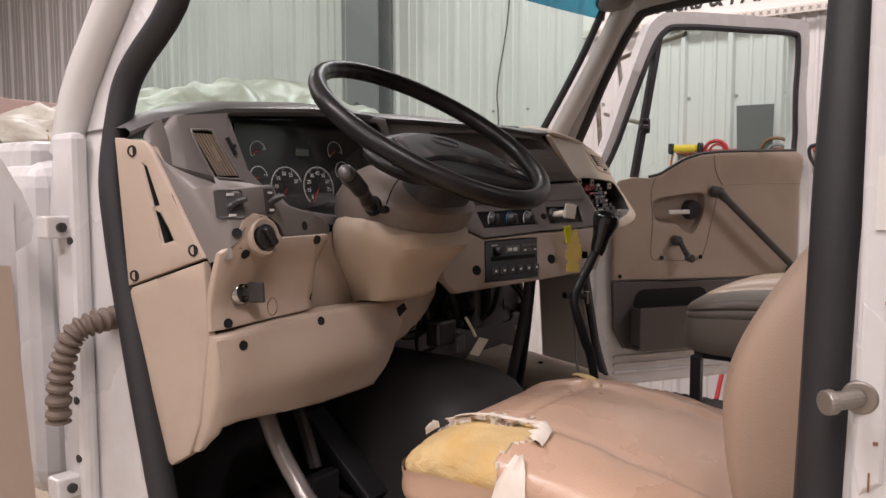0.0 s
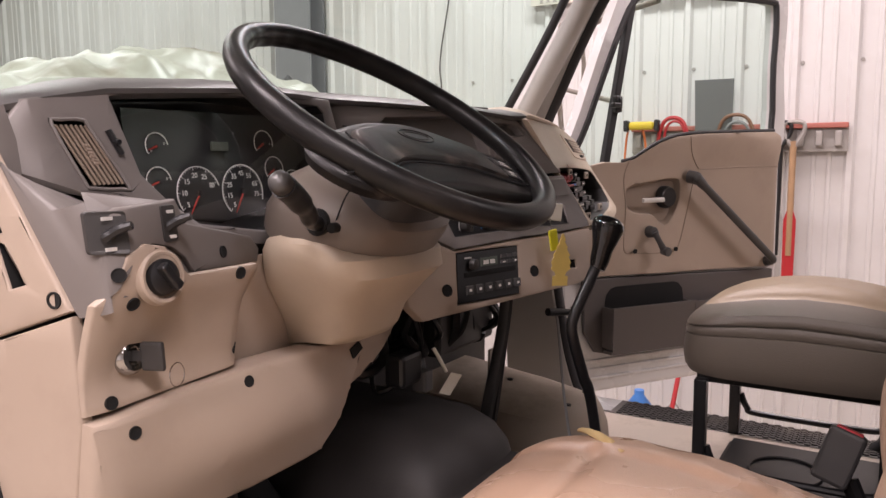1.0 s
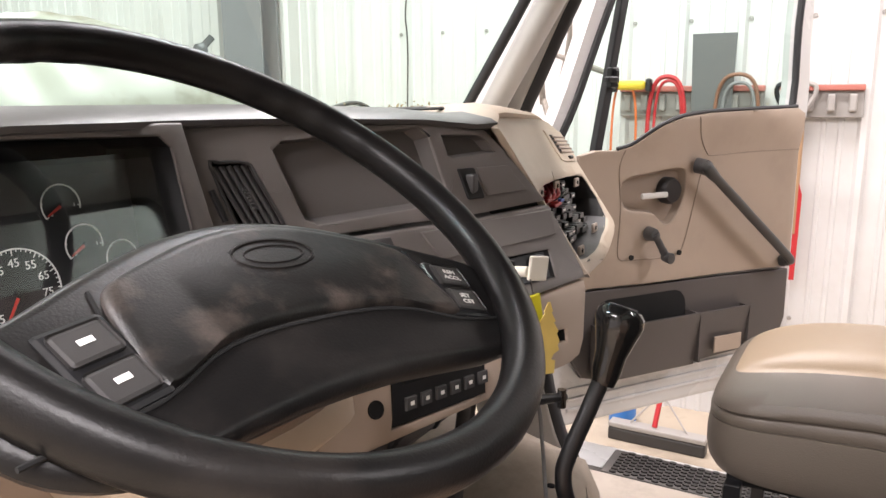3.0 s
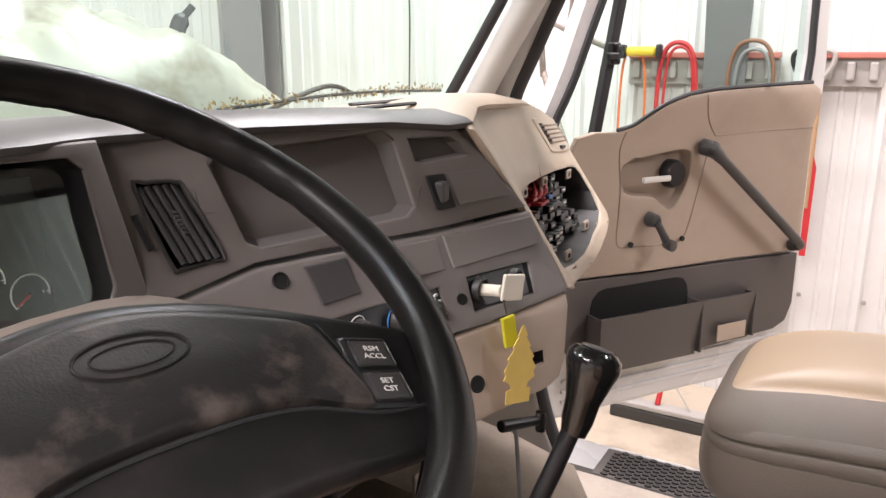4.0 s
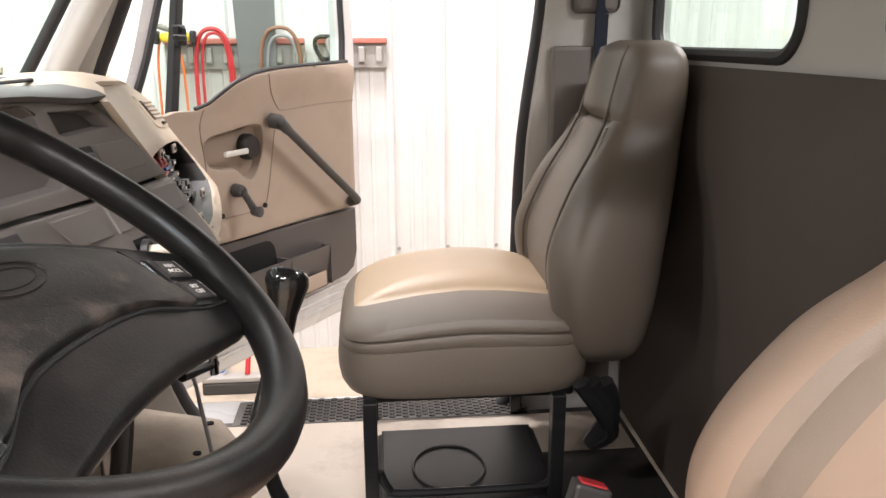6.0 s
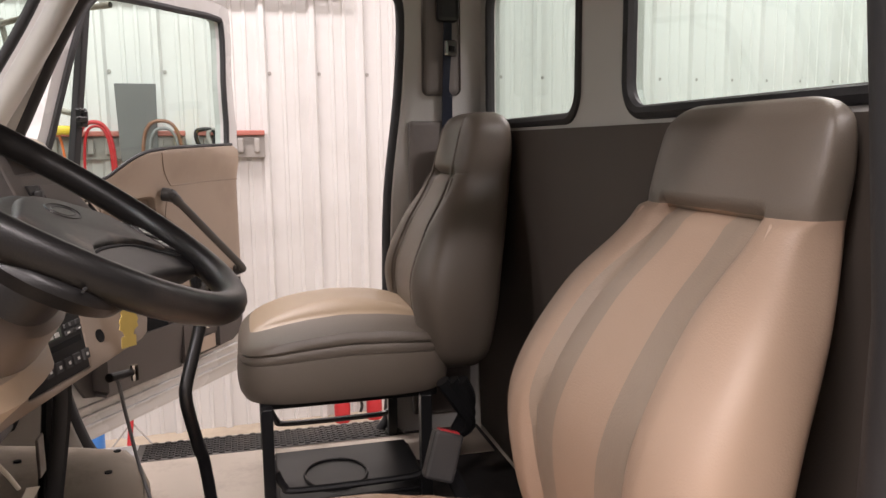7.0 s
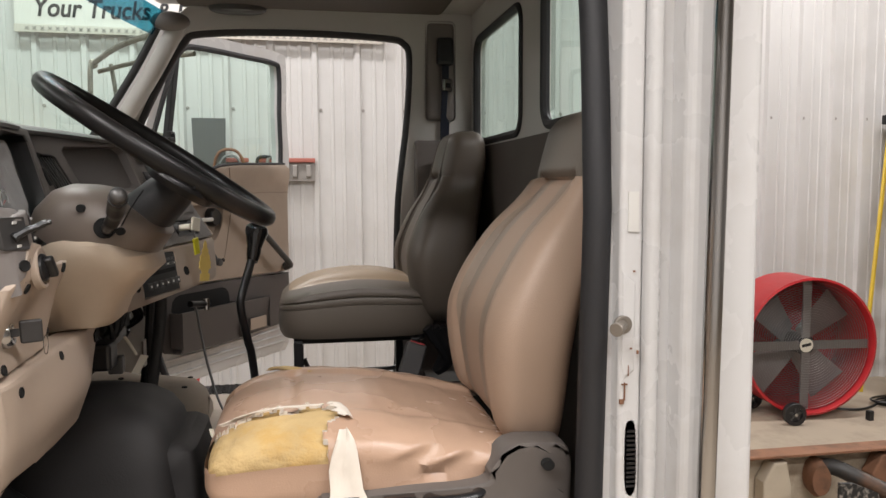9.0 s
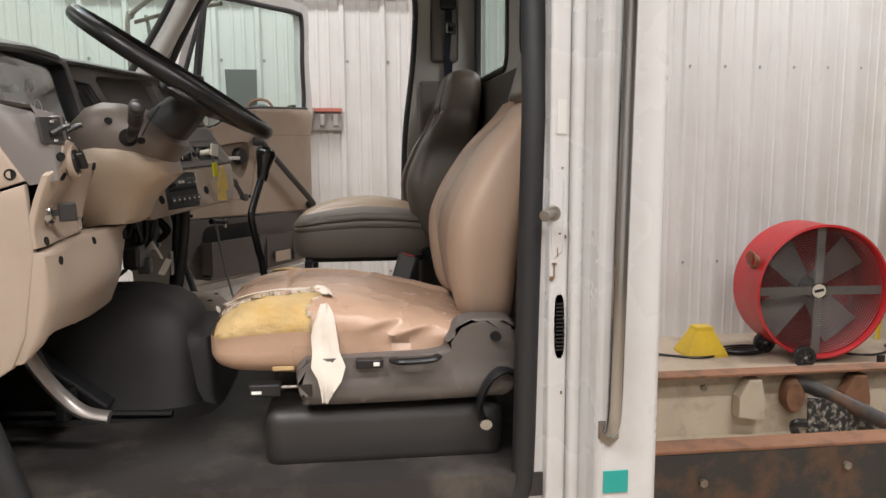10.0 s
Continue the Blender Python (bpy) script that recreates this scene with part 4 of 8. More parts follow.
# ledge between the set-back face and the switch strip
bm = bmesh.new()
rows = [[Vector((x, YU(x, z) - 0.001, z)) for x, z in ((-0.79, 2.04), (-0.78, 2.022), (-0.73, 2.016), (-0.66, 2.006), (-0.575, 1.937), (-0.45, 1.922))],
        [Vector((x, YP(x, z) + 0.012, z)) for x, z in ((-0.79, 2.02), (-0.78, 2.012), (-0.73, 2.009), (-0.665, 2.002), (-0.58, 1.955), (-0.47, 1.93))],
        [Vector((x, YP(x, z) + 0.004, z)) for x, z in ((-0.79, 1.995), (-0.77, 1.999), (-0.72, 2.001), (-0.668, 1.995), (-0.60, 1.955), (-0.48, 1.92))],
        [Vector((x, YP(x, z) + 0.006, z)) for x, z in ((-0.79, 1.90), (-0.77, 1.90), (-0.72, 1.90), (-0.668, 1.90), (-0.60, 1.895), (-0.48, 1.89))]]
loft(bm, rows, closed=False)
part("ledge", bm, TAUPE, dash, "taupe ledge above the switches", smooth=True)
dpanel("cover_fill", [(-0.63, 1.91), (-0.40, 1.91), (-0.40, 1.74), (-0.63, 1.74)], lambda x, z: 1.0, TAN, (), 0.0, 0.008)
part("cluster_hood", tub(clus, YU, 0.10, 0.94), BLACK, dash, "black gauge cluster hood", smooth=True)


def vent(outline, Y, name, label, n, lean, off=0.0, material=None, width=0.0052):
    """A vent: dark box, slats and a rim."""
    v = part(name, tub(outline, Y, 0.035, 0.9, off), SHADE_BLACK, dash, label)
    xs, zs = [p[0] for p in outline], [p[1] for p in outline]
    x0, x1, z0, z1 = min(xs), max(xs), min(zs), max(zs)
    for k in range(n):
        t = (k + 0.5) / n
        bm = bmesh.new()
        xa, xb = lerp(x0 + 0.003, x1 - lean - 0.002, t), lerp(x0 + lean + 0.002, x1 - 0.003, t)
        tube(bm, [(xa + 0.001, Y(xa, z1) - off + 0.002, z1 - 0.008), (xb - 0.001, Y(xb, z0) - off + 0.002, z0 + 0.008)], width, 8, smoothed=False, flat=0.4)
        part("slat", bm, material or TAUPE, v)
    xm, zm = (x0 + x1) / 2, (z0 + z1) / 2
    for k in range(6):
        bm = bmesh.new()
        z = zm + 0.012 - 0.0045 * k
        xk = xm + (0.0015 * k - 0.004) * (1 if lean > 0.02 else 0.6)
        cyl(bm, (xk - 0.004, Y(xk, z) - off - 0.001, z), (xk + 0.004, Y(xk, z) - off - 0.001, z - 0.001), 0.0028, None, 8, 0.0005)
        part("knob_ridge", bm, material or TAUPE, v)
    bm = bmesh.new()
    tube(bm, [(x, Y(x, z) - off - 0.001, z) for x, z in outline], 0.0025, 6, closed=True, smoothed=False)
    part("rim", bm, TAUPE if material is TAN_SHADE_SLATS else DARK, v)
    return v


v = vent(vent_d, YU, "air_vent", "tan slatted air vent", 7, 0.036, 0.0, TAN_SHADE_SLATS)
bm = bmesh.new()
tube(bm, [(-0.668, YU(-0.668, 2.09) - 0.002, 2.094), (-0.655, YU(-0.655, 2.06) - 0.002, 2.062)], 0.0045, 8, smoothed=False)
cyl(bm, (-0.662, YU(-0.66, 2.08), 2.078), (-0.662, YU(-0.66, 2.08) - 0.014, 2.078), 0.0035, None, 10)
part("vent_lever", bm, BLACK, dash)

# clear lens over the gauges
lens = part("gauge_lens", sheet_of([(x, YU(x, z) + 0.022, z) for x, z in clus]), LENS, dash)
lens.visible_shadow = False
# gauges
part("gauge_face", panel([(-0.60, 2.13), (-0.235, 2.13), (-0.235, 1.985), (-0.426, 1.955), (-0.55, 1.97), (-0.60, 2.03)], lambda x, z: 1.122 + 0.12 * (z - 2.0), (), 0, 0.004, 0, 0), GAUGE_BLACK, dash, "dark gauge face")


def gauge(cx, cz, r, numbers, start, sweep, needle, name="gauge"):
    F = lambda x, z: 1.119 + 0.12 * (z - 2.0)
    # z axis faces the driver; x of the text runs to +x
    m = Matrix.Translation((cx, F(cx, cz), cz)) @ pose(0, 0, 0, 83, 0, 0)
    bm = bmesh.new()
    tube(bm, [m @ Vector((r * math.cos(a), r * math.sin(a), 0.0006)) for a in (radians(start - (sweep + 10) * k / 40) for k in range(41))], 0.0009, 5, smoothed=False)
    g = part(name, bm, GAUGE_WHITE, dash, "round gauge with white scale and red needle")
    bm = bmesh.new()
    nt = len(numbers) * 5 - 4
    for k in range(nt):
        a = radians(start - sweep * k / (nt - 1))
        l = 0.86 if k % 5 == 0 else 0.93
        d = Vector((math.cos(a), math.sin(a), 0))
        tube(bm, [m @ (d * r * l + Vector((0, 0, 0.0006))), m @ (d * r * 0.985 + Vector((0, 0, 0.0006)))], 0.00065, 4, smoothed=False)
    part("scale", bm, GAUGE_WHITE, g)
    for k, tx in enumerate(numbers):
        a = radians(start - sweep * k / max(len(numbers) - 1, 1))
        writing("numeral", tx, r * 0.27, m @ Matrix.Translation((r * 0.68 * math.cos(a), r * 0.68 * math.sin(a), 0.0008)), GAUGE_WHITE, g)
    a = radians(needle)
    bm = bmesh.new()
    tube(bm, [m @ Vector((0, 0, 0.002)), m @ Vector((r * 0.9 * math.cos(a), r * 0.9 * math.sin(a), 0.002))], 0.0014, 6, smoothed=False, radii=(1.4, 0.7))
    part("needle", bm, NEEDLE_RED, g)
    bm = bmesh.new()
    cyl(bm, m @ Vector((0, 0, 0)), m @ Vector((0, 0, 0.004)), r * 0.12, None, 16, 0.0006)
    part("hub", bm, BLACK, g)


gauge(-0.479, 2.001, 0.043, ["5", "10", "15", "20", "25", "30"], 215, 190, 235)
gauge(-0.386, 2.001, 0.045, ["5", "15", "25", "35", "45", "55", "65", "75"], 225, 235, 238)
gauge(-0.552, 2.022, 0.022, ["0", "2"], 215, 200, 200)
gauge(-0.548, 2.075, 0.020, ["0", "2"], 215, 200, 200)
gauge(-0.306, 2.037, 0.022, ["0", "1"], 215, 220, 210)
gauge(-0.325, 2.082, 0.022, ["0", "1"], 215, 220, 210)
gauge(-0.262, 2.015, 0.020, ["0", "1"], 215, 220, 210)
part("odometer", boxed(-0.45, -0.415, 1.118, 1.123, 2.068, 2.083, 0.001), LCD, dash, "small grey display")

# lower taupe switch strip and the light switch
strip = [(-0.788, 1.99), (-0.77, 2.001), (-0.671, 2.006), (-0.655, 1.975), (-0.494, 1.941), (-0.474, 1.92), (-0.484, 1.902), (-0.652, 1.912), (-0.666, 1.933), (-0.692, 1.949), (-0.729, 1.957), (-0.753, 1.945), (-0.778, 1.909), (-0.788, 1.90)]
dpanel("switch_strip", strip, YP, TAUPE, (), 0.005, 0.012)
for x0, x1, z0, z1 in ((-0.799, -0.763, 1.95, 1.998), (-0.706, -0.678, 1.956, 2.0)):
    sw = part("switch", panel(rect(x0, x1, z0, z1, 0.004), YP, (), 0.008, 0.006, 0.001, 0), DARK, dash, "dark toggle switch plate")
    xm, zm = (x0 + x1) / 2, (z0 + z1) / 2
    bm = bmesh.new()
    tube(bm, [(xm - 0.004, YP(xm, zm) - 0.006, zm - 0.006), (xm + 0.004, YP(xm, zm) - 0.02, zm + 0.004), (xm + 0.012, YP(xm, zm) - 0.032, zm + 0.009)], 0.006, 8, radii=(1.2, 1.0, 0.8))
    part("toggle", bm, BLACK, sw, smooth=True)
    for zz in (z1 - 0.008, z0 + 0.006):
        part("mark", boxed(xm - 0.008, xm + 0.006, YP(xm, zz) - 0.0095, YP(xm, zz) - 0.008, zz - 0.002, zz + 0.002), LABEL_GREY, sw)

# tan panel with light switch and ignition lock
ign = [(-0.80, 1.893), (-0.783, 1.907), (-0.766, 1.948), (-0.744, 1.959), (-0.716, 1.953), (-0.695, 1.928), (-0.678, 1.914), (-0.56, 1.914), (-0.555, 1.903), (-0.551, 1.844), (-0.536, 1.772), (-0.80, 1.760)]


def YI(x, z):
    w = math.exp(-(((x + 0.724) / 0.045) ** 2 + ((z - 1.918) / 0.035) ** 2))
    return YL(x, z) - 0.004 - 0.005 * w + 0.016 * math.exp(-(((x + 0.725) / 0.06) ** 2 + ((z - 1.815) / 0.035) ** 2)) + 0.05 * max(0, (x + 0.58) / 0.05) * lerp(1, 0.2, (z - 1.86) / 0.05)


dpanel("ignition_panel", ign, YI, TAN, (), 0.0, 0.012, cut=0.014)
bm = bmesh.new()
p = (-0.724, YI(-0.724, 1.918) - 0.002, 1.918)
lathe(bm, [(0.034, -0.008), (0.0325, 0.001), (0.030, 0.003), (0.0265, 0.0025), (0.025, -0.002), (0.0, -0.002)], facing(p, (0.05, -1, 0.12)), 28)
ls = part("light_switch", bm, TAN, dash, "tan collar with black rotary light switch", smooth=True)
bm = bmesh.new()
lathe(bm, [(0.0225, -0.002), (0.021, 0.005), (0.016, 0.008), (0.0, 0.009)], facing(p, (0.05, -1, 0.12)), 24)
part("knob", bm, BLACK, ls, smooth=True)
bm = bmesh.new()
box(bm, -0.006, 0.006, -0.018, 0.018, 0.006, 0.020, 0.003, m=facing(p, (0.05, -1, 0.12)) @ pose(0, 0, 0, 0, 0, 35))
part("grip", bm, BLACK, ls)
p = (-0.738, YI(-0.738, 1.82), 1.82)
bm = bmesh.new()
lathe(bm, [(0.023, -0.006), (0.023, 0.004), (0.018, 0.010), (0.012, 0.010), (0.011, 0.006), (0.0, 0.006)], facing(p, (0.12, -1, 0.1)), 24)
lock = part("ignition_lock", bm, STEEL, dash, "chrome ignition lock with its key", smooth=True)
bm = bmesh.new()
mk = facing(p, (0.25, -1, 0.05))
box(bm, -0.002, 0.002, -0.006, 0.006, 0.006, 0.022, m=mk)
box(bm, -0.004, 0.004, -0.018, 0.018, 0.018, 0.05, 0.0035, m=mk)
part("key", bm, DARK, lock, "black-headed key")
bm = bmesh.new()
tube(bm, [(-0.706 + 0.011 * math.cos(a), p[1] - 0.045, 1.795 + 0.015 * math.sin(a)) for a in (2 * math.pi * k / 20 for k in range(20))], 0.0007, 5, closed=True, smoothed=False)
part("key_ring", bm, STEEL, lock)
for x, z, Y_, o in ((-0.594, 1.905, YI, 0), (-0.757, 1.89, YI, 0), (-0.77, 1.771, YI, 0), (-0.574, 1.794, YI, 0), (-0.58, 1.928, YP, 0.005), (-0.775, 1.926, YP, 0.005)):
    screw_hole(x, z, Y_, o)

# knee panel, wrapping below the column
knee = [(-0.80, 1.752), (-0.674, 1.763), (-0.536, 1.765), (-0.296, 1.756), (-0.287, 1.734), (-0.325, 1.67), (-0.35, 1.61), (-0.385, 1.578), (-0.543, 1.575), (-0.676, 1.586), (-0.748, 1.592), (-0.78, 1.588), (-0.80, 1.545), (-0.805, 1.545)]


def YK(x, z):
    return YL(x, z) - 0.014 - 0.02 * math.exp(-((x + 0.55) / 0.16) ** 2) * math.exp(-((z - 1.68) / 0.06) ** 2) + 0.12 * max(0, x + 0.42) * lerp(1.0, 0.4, (z - 1.68) / 0.07)


dpanel("knee_panel", knee, YK, TAN, (), 0.0, 0.05, cut=0.02, bevel=0.008)
screw_hole(-0.752, 1.732, YK)
screw_hole(-0.57, 1.748, YK)
# small black block in place of the shade in a notch
bm = bmesh.new()
prism(bm, [(-0.335, 1.74), (-0.31, 1.748), (-0.30, 1.735), (-0.325, 1.722)], "y", YK(-0.31, 1.74) - 0.004, YK(-0.31, 1.74) + 0.01)
part("knee_notch", bm, SHADE_BLACK, dash, "dark notch at the cover's edge")
side = [(-0.33, 1.79), (-0.24, 1.798), (-0.15, 1.788), (-0.128, 1.759), (-0.15, 1.721), (-0.221, 1.655), (-0.32, 1.625), (-0.40, 1.62)]
YKS = lambda x, z: 1.0 - 0.1 * (x + 0.3) + 0.25 * max(0, 1.70 - z)
dpanel("knee_side_panel", smooth_loop(side, 3), YKS, TAN, (), 0.0, 0.03, bevel=0.008)
screw_hole(-0.225, 1.768, YKS)

# middle stack: taupe upper part with vent, wide tray, pocket and switch
mid = [(-0.205, 2.158), (-0.14, 2.162), (0.179, 2.155), (0.298, 2.14), (0.325, 2.106), (0.376, 2.019), (0.2, 2.0125), (0.1, 2.013), (-0.054, 2.012), (-0.167, 1.991), (-0.205, 1.985)]
vent_m = smooth_loop([(-0.153, 2.109), (-0.14, 2.114), (-0.107, 2.111), (-0.101, 2.094), (-0.087, 2.028), (-0.101, 2.023), (-0.137, 2.02), (-0.144, 2.026)], 3)
tray = [(-0.066, 2.125), (-0.05, 2.136), (0.172, 2.147), (0.185, 2.132), (0.182, 2.045), (0.165, 2.034), (-0.041, 2.027), (-0.056, 2.037)]
pock = [(0.209, 2.134), (0.28, 2.131), (0.294, 2.123), (0.304, 2.104), (0.221, 2.099), (0.209, 2.104)]
dpanel("console_upper", mid, YS, TAUPE, [vent_m, tray, pock], 0.0, 0.014)
vent(vent_m, YS, "air_vent", "dark slatted middle air vent", 5, 0.016, 0.0, DARKGREY, 0.0062)
bm = bmesh.new()
tube(bm, [(-0.164, YS(-0.164, 2.08) - 0.003, 2.083), (-0.158, YS(-0.158, 2.05) - 0.003, 2.045)], 0.004, 8, smoothed=False)
part("vent_lever", bm, BLACK, dash, "black vent lever")
# tray and pocket carry their shade as darker taupe
part("tray", tub(tray, YS, 0.022, 0.9), TAUPE_SHADED, dash, "wide shallow taupe tray")
part("pocket", tub(pock, YS, 0.02, 0.85), TAUPE_SHADED, dash)
sw = part("switch", panel(rect(0.214, 0.245, 2.036, 2.083, 0.003), YS, (), 0.004, 0.006, 0.001, 0), BLACK, dash, "black rocker switch")
part("rocker", box(bmesh.new(), 0.221, 0.239, YS(0.23, 2.06) - 0.011, YS(0.23, 2.06) + 0.004, 2.045, 2.074, 0.003), DARKGREY, sw)
part("blank_cover", panel([(0.251, 2.082), (0.316, 2.082), (0.34, 2.04), (0.252, 2.038)], YS, (), 0.003, 0.004, 0.001, 0), TAUPE, dash)
band_out = [(-0.168, 1.985), (-0.055, 2.006), (0.1, 2.007), (0.194, 2.006), (0.374, 2.012), (0.369, 1.908), (0.364, 1.897), (0.242, 1.889), (0.139, 1.886), (-0.03, 1.876), (-0.10, 1.918), (-0.19, 1.95)]
hvac = [(-0.014, 1.938), (0.157, 1.943), (0.147, 1.905), (-0.016, 1.898)]
light = [(0.206, 1.947), (0.322, 1.947), (0.305, 1.906), (0.191, 1.904)]
dpanel("console_band", band_out, YS, TAUPE, [hvac, light], 0.003, 0.014)
for o in ([(-0.007, 2.0), (0.049, 2.001), (0.045, 1.96), (-0.008, 1.956)], [(0.201, 2.003), (0.368, 2.006), (0.351, 1.968), (0.192, 1.962)], [(0.101, 2.001), (0.188, 2.002), (0.177, 1.963), (0.111, 1.962)]):
    part("blank_cover", panel(o, YS, (), 0.0065, 0.006, 0.0015, 0), DARKGREY if o[0][0] < 0 else TAUPE, dash)
screw_hole(-0.04, 1.989, YS, 0.003, 0.009)
screw_hole(0.181, 1.922, YS, 0.003, 0.007)
hv = part("heater_panel", tub(hvac, YS, 0.006, 0.97, 0.003), BLACK, dash, "black heater control panel")
for k, x in enumerate((0.02, 0.075, 0.128)):
    p = (x, YS(x, 1.921) - 0.002, 1.921)
    bm = bmesh.new()
    lathe(bm, [(0.0145, 0), (0.0135, 0.014), (0.010, 0.016), (0, 0.016)], facing(p), 20)
    box(bm, -0.003, 0.003, -0.013, 0.013, 0.012, 0.021, 0.001, m=facing(p) @ pose(0, 0, 0, 0, 0, 20 * k))
    part("knob", bm, DARK, hv, smooth=True)
    bm = bmesh.new()
    tube(bm, [facing(p) @ Vector((0.0175 * math.cos(a), 0.0175 * math.sin(a), -0.001)) for a in (radians(-40 + 260 * i / 24) for i in range(25))], 0.0009, 5, smoothed=False)
    part("scale", bm, SCALE_BLUE if k == 1 else GAUGE_WHITE, hv)
for k in range(4):
    z = 1.935 - 0.008 * k
    part("mark", boxed(0.144, 0.152, YS(0.148, z) - 0.001, YS(0.148, z) + 0.002, z - 0.0016, z + 0.0016), GAUGE_WHITE, hv)
lp = part("outlet_panel", tub(light, YS, 0.010, 0.93, 0.003), BLACK, dash, "black outlet panel")
for x in (0.222, 0.287):
    bm = bmesh.new()
    p = (x, YS(x, 1.927) + 0.004, 1.927)
    lathe(bm, [(0.018, -0.004), (0.018, 0.006), (0.0145, 0.007), (0.013, 0.002), (0.0, 0.002)], facing(p), 24)
    part("outlet", bm, DARK, lp, smooth=True)


def rq(u, v):
    """A place on the radio's face, from its width and height."""
    return (-0.054 + 0.158 * u + 0.027 * v, 1.772 + 0.003 * u + 0.095 * v)


def rrect(u0, u1, v0, v1):
    return [rq(u0, v0), rq(u1, v0), rq(u1, v1), rq(u0, v1)]


# tan lower stack with the radio
low = [(-0.10, 1.911), (-0.03, 1.872), (0.139, 1.882), (0.242, 1.885), (0.362, 1.893), (0.322, 1.805), (0.304, 1.783), (0.28, 1.775), (-0.139, 1.751), (-0.163, 1.781), (-0.161, 1.837), (-0.15, 1.88)]
sq = [(0.253, 1.829), (0.289, 1.827), (0.285, 1.809), (0.251, 1.811)]
dpanel("console_lower", low, YS, TAN, [rrect(-0.01, 1.01, -0.02, 1.02), sq], 0.0, 0.02, bevel=0.003)
part("dark_opening", tub(sq, YS, 0.03, 0.98), SHADE_BLACK, dash)
screw_hole(-0.072, 1.801, YS, 0.0, 0.0105)
screw_hole(0.158, 1.815, YS, 0.0, 0.0105)
radio = thing("radio", "black truck radio with small display and preset keys", "radio", (0.04, 0.88, 1.77), TRUCK)
part("face", panel(rrect(0, 1, 0, 1), YS, (), -0.001, 0.05, 0.001, 0.05), BLACK, radio)
part("cassette_slot", panel(rrect(0.1, 0.94, 0.5, 0.6), YS, (), 0.001, 0.003, 0.0005, 0), SHADE_BLACK, radio)
part("display", panel(rrect(0.37, 0.64, 0.68, 0.86), YS, (), 0.0006, 0.002, 0, 0), LCD, radio, "grey green display")
for k in range(6):
    u = 0.12 + 0.157 * k
    b = part("preset_key", panel(rrect(u, u + 0.1, 0.16, 0.33), YS, (), 0.003, 0.004, 0.001, 0), DARKGREY, radio)
    part("mark", panel(rrect(u + 0.035, u + 0.07, 0.22, 0.27), YS, (), 0.0036, 0.001, 0, 0), GAUGE_WHITE, b)
for k in range(6):
    u, v_ = 0.70 + 0.1 * (k % 3), 0.68 + 0.12 * (k // 3)
    part("key", panel(rrect(u, u + 0.075, v_, v_ + 0.07), YS, (), 0.002, 0.003, 0.0005, 0), DARKGREY, radio)
for u0, u1, v0, v1 in ((0.40, 0.48, 0.72, 0.80), (0.51, 0.58, 0.72, 0.80), (0.72, 0.76, 0.70, 0.73), (0.92, 0.95, 0.70, 0.73), (0.1, 0.2, 0.88, 0.91)):
    part("mark", panel(rrect(u0, u1, v0, v1), YS, (), 0.0028, 0.001, 0, 0), LABEL_GREY, radio)
px_, pz_ = rq(0.22, 0.76)
bm = bmesh.new()
lathe(bm, [(0.011, 0), (0.010, 0.012), (0.0, 0.013)], facing((px_, YS(px_, pz_), pz_)), 20)
part("volume_knob", bm, DARK, radio, smooth=True)

# passenger end: tan cover round the open fuse bay, with a small vent
bay_in = smooth_loop([(0.463, 2.023), (0.591, 2.027), (0.80, 2.018), (0.85, 1.998), (0.83, 1.925), (0.70, 1.906), (0.586, 1.896), (0.447, 1.906), (0.44, 1.939), (0.448, 1.994)], 2)
edge = smooth_path([(0.72, 0, 2.15), (0.80, 0, 2.14), (0.87, 0, 2.115), (0.92, 0, 2.065), (0.935, 0, 2.0), (0.912, 0, 1.935), (0.85, 0, 1.90), (0.711, 0, 1.882), (0.60, 0, 1.876)], 5)
end_line = [(0.305, 2.142), (0.335, 2.16), (0.512, 2.162)] + [(p.x, p.z) for p in edge] + [(0.43, 1.88), (0.374, 1.90), (0.381, 2.018), (0.33, 2.105)]
dpanel("end_cover", end_line, YQ, TAN_TOP, [bay_in], 0.0, 0.016, "light tan end cover", cut=0.03, bevel=0.006)
bm = bmesh.new()
loft(bm, [[Vector((p.x + 0.003, YQ(p.x, p.z) + 0.004, p.z)) for p in edge], [Vector((p.x + 0.008, YQ(p.x, p.z) + 0.05, p.z)) for p in edge], [Vector((min(p.x + 0.006, 0.94), 1.33, p.z - 0.005)) for p in edge]], closed=False)
part("end_side", bm, TAN_TOP, dash, smooth=True)
part("fuse_bay", tub(bay_in, YQ, 0.13, 0.98), DARK, dash, "dark open fuse bay")
fuse = thing("fuse_box", "open fuse and relay box with coloured fuses", "fuse box", (0.6, 0.95, 1.9), TRUCK)
FY = lambda x, z: YQ(x, z) + 0.06
part("carrier", panel([(0.46, 2.02), (0.77, 2.012), (0.75, 1.913), (0.46, 1.908)], FY, (), 0, 0.02, 0.002, 0), DARK, fuse)
random.seed(4)
